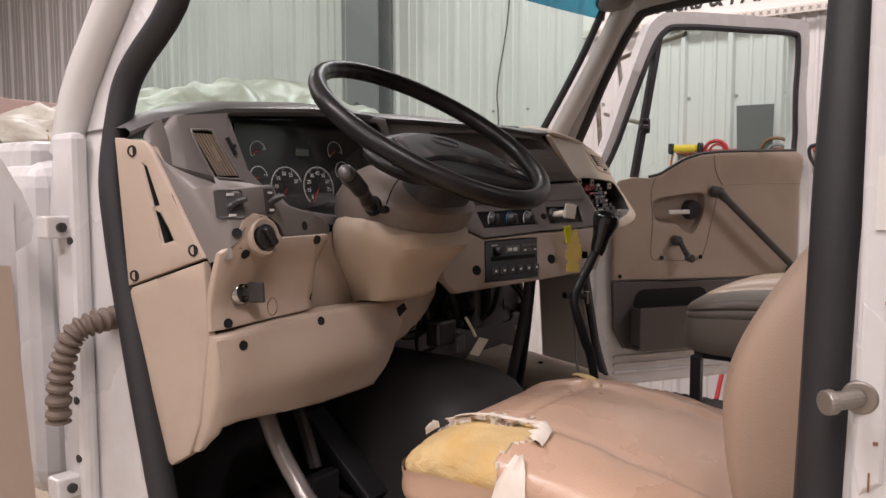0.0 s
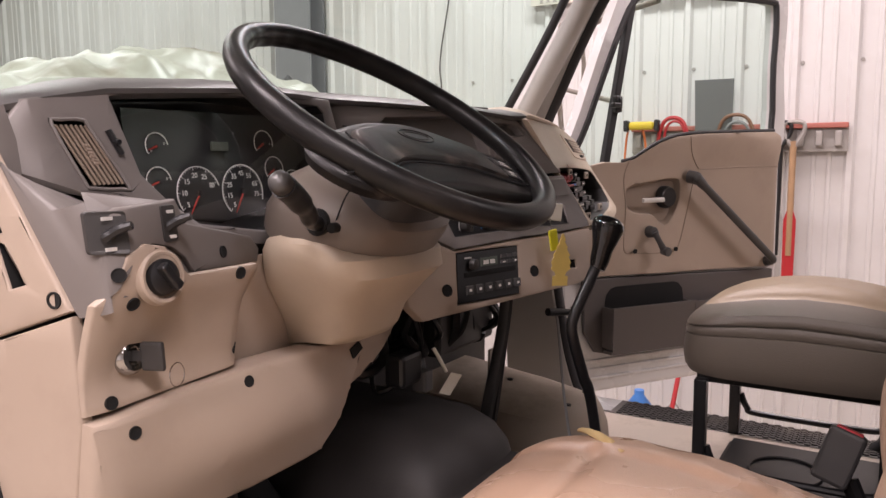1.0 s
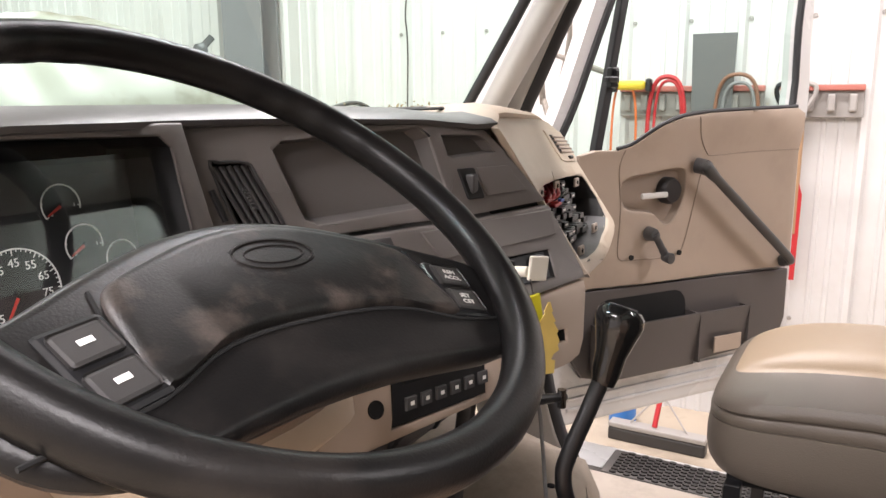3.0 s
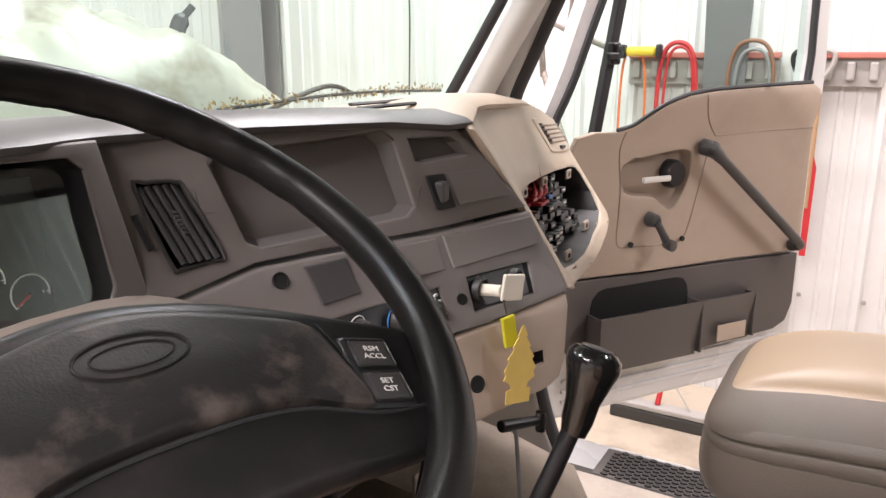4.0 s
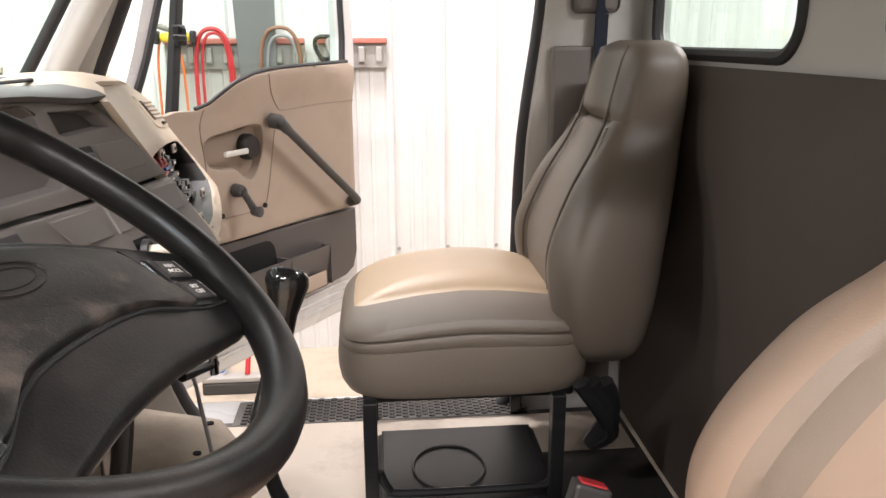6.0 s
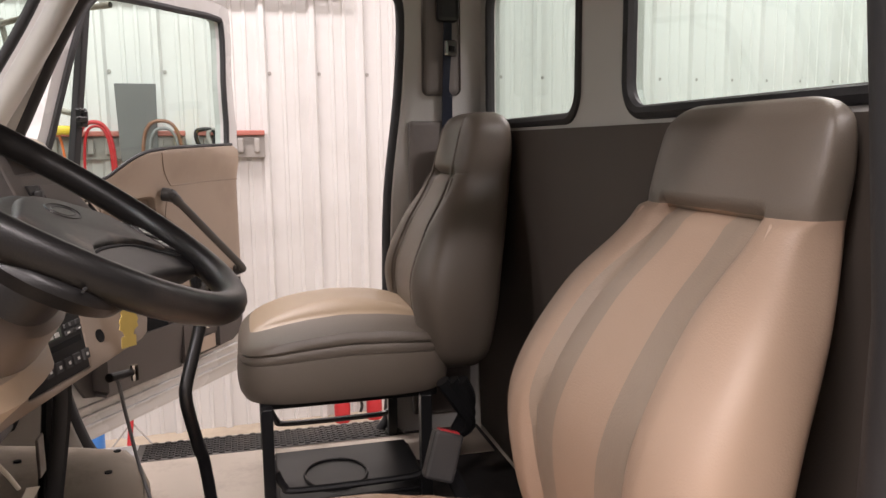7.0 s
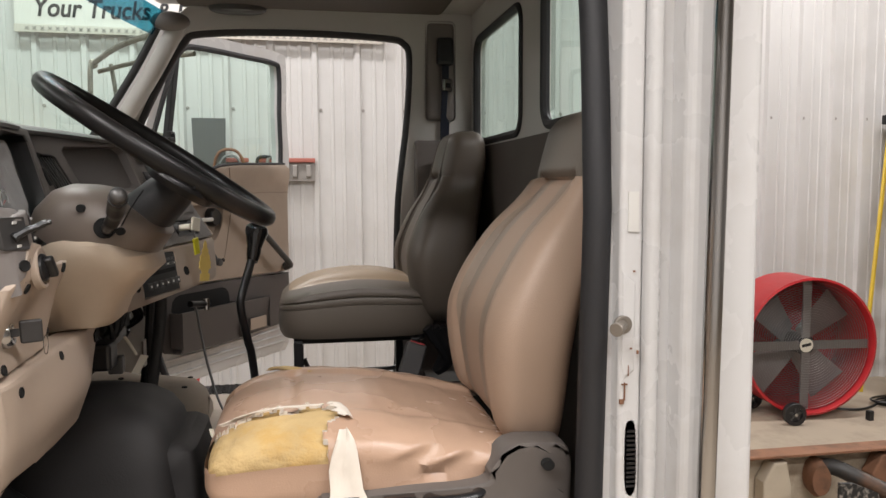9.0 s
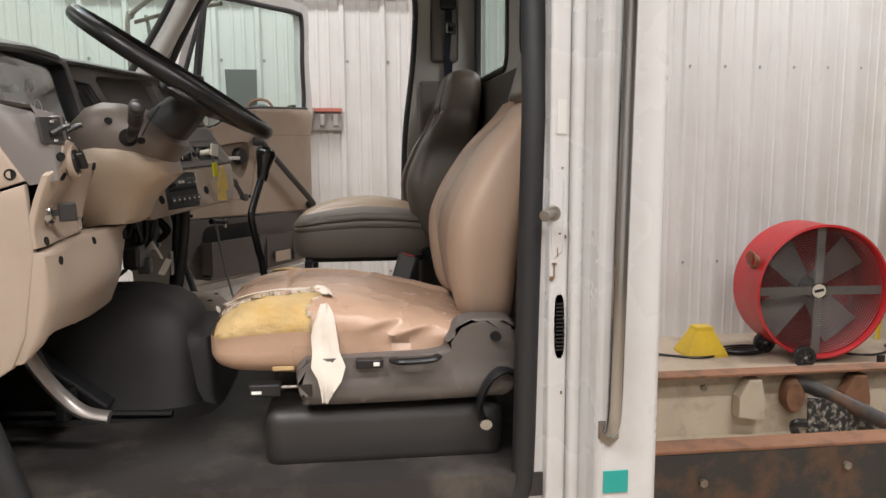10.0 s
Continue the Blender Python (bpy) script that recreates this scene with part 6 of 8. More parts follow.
V3 = Vector
flap([(V3((-0.545, 0.588, 1.609)), V3((0, 0.5, 0))), (V3((-0.55, 0.53, 1.635)), V3((-0.6, 0.5, 0))), (V3((-0.556, 0.47, 1.645)), V3((-0.6, 0.4, 0))), (V3((-0.562, 0.42, 1.647)), V3((-0.9, 0.3, 0)))], 0.026, 0.004, seed=2)
flap([(V3((-0.568, 0.40, 1.648)), V3((-0.2, 0.9, 0))), (V3((-0.59, 0.385, 1.65)), V3((-0.2, 0.9, 0))), (V3((-0.64, 0.375, 1.643)), V3((0, 0.9, 0)))], 0.03, 0.008, seed=3)
flap([(V3((-0.60, 0.595, 1.60)), V3((0.3, 0.3, 0))), (V3((-0.57, 0.60, 1.60)), V3((0.1, 0.3, 0.2))), (V3((-0.555, 0.60, 1.60)), V3((0, 0.4, 0)))], 0.022, 0.01, seed=5)
# the long strip hanging over the side
bm = bmesh.new()
rows = []
rnd = random.Random(8)
for i, (x, y, z) in enumerate([(-0.676, 0.388, 1.637), (-0.69, 0.389, 1.62), (-0.698, 0.39, 1.597), (-0.70, 0.392, 1.57), (-0.708, 0.388, 1.54), (-0.722, 0.384, 1.51), (-0.736, 0.382, 1.485), (-0.741, 0.385, 1.462), (-0.743, 0.39, 1.44)]):
    w = (0.006, 0.012, 0.018, 0.019, 0.023, 0.025, 0.02, 0.011, 0.002)[i] + 0.006 * rnd.random()
    rows.append([Vector((x + 0.004 * math.sin(k * 1.3 + i), y + w * (k / 3 - 1) + 0.004 * rnd.random(), z + 0.004 * rnd.random())) for k in range(7)])
loft(bm, rows, closed=False)
r = bmesh.ops.extrude_face_region(bm, geom=bm.faces[:])
bmesh.ops.translate(bm, vec=(0.0016, 0, 0), verts=[g for g in r["geom"] if isinstance(g, bmesh.types.BMVert)])
part("hanging_strip", bm, CLOTH, dseat, "white cloth strip hanging from the torn cover", smooth=True)
# small rip at the far seam
bm = bmesh.new()
tube(bm, [(-0.205, 0.53, 1.632), (-0.22, 0.512, 1.64), (-0.25, 0.48, 1.645), (-0.285, 0.44, 1.645)], 0.009, 8, radii=(0.3, 0.9, 1.1, 0.4), flat=0.5)
part("small_rip", bm, FOAM, dseat, "yellow foam showing through a seam rip", smooth=True)
part("small_rip", boxed(-0.688, -0.684, 0.45, 0.49, 1.497, 1.507, 0.002), FOAM, dseat, "small rip in the cushion side")
back = backrest_mesh(-0.43, DB, 2.088)
ins = lambda z: 0.135 * lerp(1, 0.72, (z - 1.75) / 0.28)
def back_at(z, k):
    return table([(p[0], p[k]) for p in DB], z)


back, head = split(back, lambda c, f: c.z > 2.088)
back, centre = split(back, lambda c, f: 0.22 < abs(c.x + 0.43) / back_at(c.z, 2) < 0.56 and c.y > back_at(c.z, 1))
part("backrest", back, VINYL_MATTE, dseat, "tan vinyl centre and side bolsters", smooth=True)
part("backrest_band", centre, VINYL_MID, dseat, "greyish tan bands beside the centre", smooth=True)
part("headrest", head, VINYL_GREY, dseat, "taupe head and shoulder part", smooth=True)
def bolster_seam(cx, st, material, parent):
    for s in (-1, 1):
        seam([(cx + s * w * 0.8, yc + th / 2 * 0.876 + 0.006, z) for z, yc, w, th in st[2:8]], material, parent, 0.003)


bolster_seam(-0.43, DB, VINYL_MATTE, dseat)
# base: suspension box, side cover with controls
part("suspension_box", boxed(-0.70, -0.20, 0.05, 0.51, FLOOR + 0.002, 1.412, 0.035, 6), DARK, dseat, "black rubber suspension bellows", smooth=True)
cov = smooth_loop([(0.445, 1.50), (0.43, 1.525), (0.40, 1.53), (0.19, 1.535), (0.165, 1.56), (0.135, 1.60), (0.08, 1.606), (0.035, 1.59), (0.03, 1.50), (0.04, 1.44), (0.10, 1.428), (0.40, 1.425), (0.435, 1.44)], 7)
MX = Matrix(((0, 1, 0, 0), (1, 0, 0, 0), (0, 0, 1, 0), (0, 0, 0, 1)))
part("side_cover", panel(cov, lambda u, v: -0.715 - 0.012 * math.exp(-((v - 1.46) / 0.02) ** 2), (), 0, 0.06, 0.01, 0.03, MX), TAUPE_SEAT, dseat, "grey plastic seat side cover", smooth=True)
bm = bmesh.new()
cyl(bm, (-0.728, 0.073, 1.566), (-0.70, 0.073, 1.566), 0.010, None, 16)
part("cover_hole", bm, SHADE_BLACK, dseat)
bm = bmesh.new()
tube(bm, [(-0.722, 0.265, 1.522), (-0.742, 0.25, 1.524), (-0.742, 0.20, 1.526), (-0.728, 0.185, 1.528)], 0.011, 10, flat=0.7)
part("recline_lever", bm, BLACK, dseat, smooth=True)
sw = part("rocker_switch", boxed(-0.732, -0.712, 0.285, 0.335, 1.508, 1.528, 0.003), BLACK, dseat, "black rocker switch")
part("mark", boxed(-0.7335, -0.7318, 0.292, 0.303, 1.514, 1.522), GAUGE_WHITE, sw)
bm = bmesh.new()
cyl(bm, (-0.68, 0.50, 1.458), (-0.68, 0.42, 1.46), 0.004, None, 10)
rod = part("slide_rod", bm, STEEL, dseat)
hd = part("slide_handle", boxed(-0.70, -0.665, 0.475, 0.535, 1.444, 1.472, 0.004), BLACK, dseat, "black adjuster handle")
part("mark", boxed(-0.7015, -0.699, 0.51, 0.528, 1.452, 1.458), GAUGE_WHITE, hd)
bm = bmesh.new()
tube(bm, [(-0.72, 0.02, 1.47), (-0.735, 0.06, 1.495), (-0.735, 0.09, 1.47), (-0.73, 0.105, 1.42), (-0.725, 0.10, 1.385)], 0.022, 8, flat=0.35)
belt = part("belt_anchor", bm, BLACK, dseat, "black seat belt strap end", smooth=True)
bm = bmesh.new()
cyl(bm, (-0.735, 0.095, 1.38), (-0.752, 0.095, 1.38), 0.013, None, 14, 0.002)
part("bolt", bm, STEEL, belt)

pseat = thing("passenger_seat", "taupe vinyl passenger seat on black steel legs", "seat", (0.5, 0.3, FLOOR), PSEAT)


def pillow(levels, crown):
    """Rings of a cushion from its foot upwards: (height, margin) at each level."""
    rings = []
    for z, inset in levels:
        w, d = 0.25 - inset, 0.232 - inset
        ring = []
        wrap = 0.13 * lerp(0, 1, (inset - 0.015) / 0.015) * w / 0.22
        for x, y in superring(0.5, 0.307, w, d, 72, 0.42):
            x += wrap * lerp(0, 1, (0.5 - x) / w) ** 1.5
            v = (y - 0.307) / 0.232
            ring.append(Vector((x, y - 0.006 * v, z + crown * lerp(0, 1, (z - 1.6) / 0.1) * (0.008 - 0.03 * v * v + (0.0 if v < 0 else -0.012 * v)))))
        rings.append(ring)
    bm = bmesh.new()
    loft(bm, rings)
    return bm


side_levels = [(1.548, 0.05), (1.547, 0.022), (1.553, 0.009), (1.566, 0.002), (1.585, -0.001), (1.606, -0.001), (1.635, 0.001), (1.646, 0.003), (1.6475, 0.0055), (1.649, 0.003), (1.654, 0.002), (1.662, 0.002), (1.668, 0.005), (1.6697, 0.012), (1.6715, 0.006), (1.676, 0.004), (1.684, 0.006), (1.693, 0.012), (1.700, 0.02), (1.704, 0.027), (1.7045, 0.034)]
part("cushion", pillow(side_levels, 1.0), VINYL_GREY, pseat, "taupe vinyl cushion sides", smooth=True)
part("cushion_top", pillow([(1.69, 0.03), (1.702, 0.0275), (1.706, 0.0305), (1.711, 0.042), (1.719, 0.07), (1.7255, 0.11), (1.7295, 0.16), (1.731, 0.21)], 1.0), VINYL_WORN, pseat, "worn tan cushion top", smooth=True)
pb = backrest_mesh(0.5, PB, 2.03)
part("backrest", pb, VINYL_GREY, pseat, "taupe vinyl backrest", smooth=True)
bolster_seam(0.5, PB, VINYL_GREY, pseat)
for s in (-1, 1):
    seam([(0.5 + s * ins(z), yc + th / 2 * 0.97, z) for z, yc, w, th in PB[3:8]], VINYL_GREY, pseat, 0.003)
    seam([(0.5 + s * w * 0.62, yc + th / 2 * 0.95, z) for z, yc, w, th in PB[7:11]], VINYL_GREY, pseat, 0.003)
part("seat_pan", boxed(0.285, 0.715, 0.12, 0.49, 1.535, 1.56, 0.006), BLACK, pseat, "black steel seat pan")
for x in (0.275, 0.725):
    for y in (0.478, 0.15):
        part("leg", boxed(x - 0.014, x + 0.014, y - 0.012, y + 0.012, FLOOR + 0.002, 1.545, 0.002), BLACK, pseat, "black steel leg")
    bm = bmesh.new()
    tube(bm, [(x, 0.465, 1.40), (x, 0.45, 1.365), (x, 0.42, 1.352), (x, 0.2, 1.352), (x, 0.16, 1.36)], 0.008, 8)
    part("stretcher", bm, BLACK, pseat, smooth=True)
part("base_pan", boxed(0.29, 0.60, 0.14, 0.46, 1.312, 1.32, 0.003), BLACK, pseat, "black steel floor pan")
part("base_skirt", boxed(0.285, 0.605, 0.13, 0.47, FLOOR + 0.003, 1.311, 0.008), BLACK, pseat)
bm = bmesh.new()
tube(bm, [(0.42 + 0.09 * math.cos(a), 0.33 + 0.07 * math.sin(a), 1.323) for a in (2 * math.pi * k / 28 for k in range(28))], 0.003, 6, closed=True, smoothed=False)
part("pan_ring", bm, DARK, pseat)
bm = bmesh.new()
for k in range(3):
    tube(bm, [(0.24, 0.08 + 0.02 * k, 1.58), (0.25, 0.06, 1.52 - 0.02 * k), (0.27, 0.09, 1.44)], 0.016, 8)
part("recline_mechanism", bm, BLACK, pseat, smooth=True)
buckle = thing("belt_buckle", "black seat belt buckle with red button on a stalk", "seat belt", (0.18, 0.1, 1.4), Matrix.Translation((-0.15, 0.095, 0.05)))
mb = Matrix.Translation((0.17, 0.135, 1.53)) @ pose(0, 0, 0, 18, 12, 0)
part("housing", box(bmesh.new(), -0.018, 0.018, -0.028, 0.028, -0.05, 0.04, 0.006, m=mb), DARKGREY, buckle)
part("button", box(bmesh.new(), -0.012, 0.012, -0.02, 0.02, 0.036, 0.043, 0.002, m=mb), FUSE_RED, buckle)
bm = bmesh.new()
tube(bm, [(0.17, 0.12, 1.49), (0.165, 0.09, 1.42), (0.16, 0.05, 1.33)], 0.014, 8, flat=0.4)
part("stalk", bm, BLACK, buckle)
belt = thing("seat_belt", "dark seat belt with steel tongue hanging at the passenger pillar", "seat belt", (0.85, -0.03, 1.6), PTRIM)
part("webbing", panel([(-0.024, 0.0), (0.024, 0.0), (0.02, 0.45), (-0.02, 0.45)], lambda u, v: 0.004 * math.sin(v * 12), (), 0, 0.003, 0, 0.05, Matrix.Translation((0.79, -0.045, 2.0)) @ pose(0, 0, 0, 0, 0, -55)), NAVY, belt)
part("guide", box(bmesh.new(), 0.765, 0.803, -0.075, -0.01, 2.40, 2.50, 0.012), BLACK, belt)
part("tongue", box(bmesh.new(), -0.025, 0.025, -0.006, 0.002, -0.022, 0.022, 0.006, m=Matrix.Translation((0.782, -0.05, 2.33)) @ pose(0, 0, 0, 0, 0, -55)), STEEL, belt)
part("tongue_slot", box(bmesh.new(), -0.010, 0.010, -0.009, 0.004, -0.01, 0.006, m=Matrix.Translation((0.782, -0.05, 2.33)) @ pose(0, 0, 0, 0, 0, -55)), SHADE_BLACK, belt)
ptrim = thing("pillar_trim", "dark brown plastic trim on the passenger rear pillar", "trim", (0.86, 0.0, 1.3), PTRIM)
part("lower", boxed(0.79, 0.818, -0.11, 0.075, FLOOR, 2.13, 0.01), TAUPE, ptrim)
part("upper", boxed(0.795, 0.816, -0.085, 0.03, 2.2, 2.56, 0.02, 4), TAUPE, ptrim)

# ---- floor: hump, boots, pedals, lever, braces ----
hump = bmesh.new()
rings = []
for z, x0, x1, y0, y1 in ((FLOOR, -0.43, 0.11, 0.655, 1.19), (1.288, -0.43, 0.11, 0.655, 1.19), (1.296, -0.415, 0.095, 0.668, 1.19), (1.305, -0.385, 0.07, 0.69, 1.19), (1.33, -0.37, 0.055, 0.70, 1.19), (1.42, -0.35, 0.035, 0.715, 1.19), (1.49, -0.33, 0.015, 0.73, 1.19), (1.525, -0.31, -0.005, 0.75, 1.19), (1.55, -0.285, -0.03, 0.785, 1.19), (1.568, -0.25, -0.07, 0.84, 1.19), (1.574, -0.2, -0.12, 0.9, 1.18)):
    rings.append([Vector((x, y, z)) for x, y in superring((x0 + x1) / 2, (y0 + y1) / 2, (x1 - x0) / 2, (y1 - y0) / 2, 40, 0.34)])
loft(hump, rings)
hump_mat = thing("floor_hump", "dark grey rubber mat over the transmission hump", "floor mat", (-0.15, 0.9, FLOOR), FLOORM)
part("mat", hump, MAT_RUBBER_SMOOTH, hump_mat, smooth=True)
bm = bmesh.new()
rings = []
for z, x0, x1, y0, y1 in ((FLOOR + 0.02, -0.34, 0.02, 0.655, 0.76), (1.31, -0.325, 0.01, 0.662, 0.76), (1.42, -0.31, 0.0, 0.672, 0.76), (1.458, -0.30, -0.01, 0.68, 0.76), (1.472, -0.28, -0.03, 0.70, 0.76)):
    rings.append([Vector((x, y, z)) for x, y in superring((x0 + x1) / 2, (y0 + y1) / 2, (x1 - x0) / 2, (y1 - y0) / 2, 32, 0.34)])
loft(bm, rings)
part("step", bm, MAT_RUBBER_SMOOTH, hump_mat, "lower rubber step behind the hump", smooth=True)
for fold in ([(-0.415, 0.75, 1.305), (-0.41, 0.9, 1.31), (-0.40, 1.1, 1.315)], [(-0.30, 0.715, 1.32), (-0.16, 0.70, 1.325), (0.0, 0.71, 1.32)]):
    bm = bmesh.new()
    tube(bm, fold, 0.012, 8, flat=0.6)
    part("fold", bm, MAT_RUBBER_SMOOTH, hump_mat, smooth=True)
bm = bmesh.new()
rings = []
for y, x0, x1, z1 in ((0.745, 0.46, 0.62, 1.355), (0.765, 0.43, 0.68, 1.385), (0.80, 0.41, 0.73, 1.402), (0.95, 0.39, 0.77, 1.415), (1.19, 0.38, 0.79, 1.44)):
    rings.append([Vector((x, y, z)) for x, z in ((x0, FLOOR), (x1 + 0.02, FLOOR), (x1, FLOOR + 0.05), (x1 - 0.04, z1 - 0.02), (x1 - 0.1, z1), (x0 + 0.08, z1), (x0 + 0.02, z1 - 0.03), (x0, FLOOR + 0.04))])
loft(bm, rings)
heater = thing("heater_cover", "dusty tan plastic heater cover on the floor", "cover", (0.58, 0.95, FLOOR), FLOORM)
part("shell", bm, TAN_DUSTY, heater, smooth=True)
for hx, hy in ((0.5, 0.81), (0.63, 0.81), (0.58, 1.0)):
    bm = bmesh.new()
    cyl(bm, (hx, hy, 1.39), (hx, hy, 1.424 if hy > 0.9 else 1.406), 0.008, None, 10)
    part("screw", bm, SHADE_BLACK, heater)
part("flange", boxed(0.42, 0.70, 0.72, 0.745, FLOOR + 0.006, FLOOR + 0.012, 0.003), TAN_DUSTY, heater)
brace = thing("dash_brace", "black steel brace between floor and dashboard", "brace", (0.1, 0.85, FLOOR), FLOORM)
bm = bmesh.new()
tube(bm, [(0.105, 0.80, 1.75), (0.09, 0.805, 1.66), (0.05, 0.83, 1.45), (0.04, 0.84, 1.31)], 0.014, 8, flat=0.7)
part("bar", bm, DARK, brace, smooth=True)
bm = bmesh.new()
tube(bm, [(0.20, 0.84, 1.75), (0.19, 0.85, 1.6), (0.18, 0.87, 1.42)], 0.011, 8)
part("bar", bm, BLACK, brace, smooth=True)
part("bracket", box(bmesh.new(), 0.13, 0.17, 0.85, 0.855, 1.55, 1.62, 0.002), RUSTY_STEEL, brace)
under = thing("wiring_bundle", "black wiring and plugs hanging under the dashboard", "wiring", (-0.1, 0.9, 1.6), FLOORM)
rnd = random.Random(12)
for k in range(14):
    x0 = -0.22 + 0.035 * k
    bm = bmesh.new()
    tube(bm, [(x0, 0.87 + 0.1 * rnd.random(), 1.77), (x0 + 0.03 * rnd.uniform(-1, 1), 0.86 + 0.1 * rnd.random(), 1.70 - 0.06 * rnd.random()), (x0 + 0.08 * rnd.uniform(-1, 1), 0.9 + 0.1 * rnd.random(), 1.66 - 0.08 * rnd.random()), (x0 + 0.06, 0.98, 1.74)], 0.005 + 0.006 * rnd.random(), 7)
    part("cable", bm, BLACK, under, smooth=True)
part("plug", boxed(-0.22, -0.15, 0.85, 0.89, 1.62, 1.68, 0.008), BLACK, under)
part("plug", boxed(-0.16, -0.13, 0.84, 0.87, 1.60, 1.64, 0.004), DARKGREY, under)
part("module", boxed(0.0, 0.26, 0.9, 1.05, 1.62, 1.76, 0.01), DARK, under, "dark control module")
part("paper_label", panel([(-0.011, -0.024), (0.013, -0.022), (0.015, 0.024), (-0.009, 0.022)], lambda u, v: 0.004 * math.sin(60 * u), (), 0, 0.0008, 0, 0.01, Matrix.Translation((-0.115, 0.815, 1.612)) @ pose(0, 0, 0, 10, 25, -42)), LABEL_WHITE, under, "white paper wire label")
bm = bmesh.new()
tube(bm, [(-0.118, 0.82, 1.635), (-0.125, 0.83, 1.66), (-0.13, 0.84, 1.68)], 0.0035, 8)
part("white_lead", bm, LABEL_WHITE, under)
cord = bmesh.new()
tube(cord, [(0.20, 0.745, 1.70), (0.212, 0.735, 1.69), (0.205, 0.725, 1.63), (0.17, 0.70, 1.52), (0.14, 0.665, 1.42), (0.15, 0.60, 1.33), (0.19, 0.56, FLOOR + 0.006)], 0.0032, 8)
whole("loose_cable", cord, GREY_CABLE, "thin grey cable hanging from the dashboard", "cable", FLOORM, smooth=True)
plug = thing("plug_end", "small black cable connector under the dashboard", "connector", (0.21, 0.73, 1.69), FLOORM)
bm = bmesh.new()
cyl(bm, (0.185, 0.745, 1.705), (0.26, 0.71, 1.695), 0.009, 0.007, 12, 0.002)
part("body", bm, BLACK, plug)
bm = bmesh.new()
cyl(bm, (0.25, 0.712, 1.71), (0.25, 0.712, 1.68), 0.007, None, 10)
part("pin", bm, STEEL, plug)
lever = thing("gear_lever", "bent black gear lever with a glossy black knob", "gear lever", (-0.02, 0.5, FLOOR), LEVER)
bm = bmesh.new()
tube(bm, [(0.0, 0.556, 1.84), (-0.032, 0.572, 1.785), (-0.063, 0.588, 1.733), (-0.069, 0.59, 1.712), (-0.062, 0.587, 1.685), (-0.038, 0.577, 1.625), (-0.015, 0.567, 1.564), (0.045, 0.54, FLOOR)], 0.0105, 12)
part("rod", bm, BLACK, lever, smooth=True)
bm = bmesh.new()
lathe(bm, [(0.013, -0.045), (0.0165, -0.03), (0.018, -0.01), (0.024, 0.012), (0.0285, 0.026), (0.0275, 0.036), (0.022, 0.042), (0.0, 0.0435)], facing((0.0, 0.556, 1.848), (0.3, -0.15, 0.9)) @ Matrix.Diagonal((1.0, 1.15, 1, 1)), 24)
knob = part("knob", bm, GLOSS_BLACK, lever, "glossy black gear knob", smooth=True)
bm = bmesh.new()
lathe(bm, [(0.018, 0.0), (0.017, 0.0015), (0.0, 0.002)], facing((0.0135, 0.5493, 1.8885), (0.3, -0.15, 0.9)), 20)
part("knob_plate", bm, WORN_SILVER, knob, "worn silver shift pattern plate")
for px, w, top in ((-0.62, 0.035, 1.56), (-0.50, 0.034, 1.55)):
    pedal = thing("pedal", "worn metal pedal arm with rubber pad", "pedal", (px, 0.95, 1.35), FLOORM, group="pedals")
    bm = bmesh.new()
    if px < -0.55:
        tube(bm, [(px, 1.03, 1.60), (px - 0.003, 0.99, 1.55), (px, 0.955, 1.48), (px + 0.01, 0.92, 1.42), (px + 0.01, 0.88, 1.38), (px + 0.01, 0.83, 1.365)], 0.020, 10, flat=0.7)
        part("arm", bm, PEDAL_METAL, pedal, "polished bare metal arm", smooth=True)
    else:
        tube(bm, [(px, 1.05, 1.6), (px, 1.0, 1.48), (px, 0.97, 1.40)], 0.014, 8)
        part("arm", bm, DARK, pedal, smooth=True)
        part("pad", box(bmesh.new(), px - 0.05, px + 0.03, 0.93, 0.955, 1.335, 1.40, 0.006), BLACK, pedal)
pedal = thing("pedal", "long black accelerator pedal", "pedal", (-0.42, 0.95, 1.30), FLOORM, group="pedals")
part("pad", box(bmesh.new(), -0.035, 0.035, -0.012, 0.012, -0.12, 0.12, 0.006, m=Matrix.Translation((-0.40, 0.98, 1.40)) @ pose(0, 0, 0, -50)), BLACK, pedal)


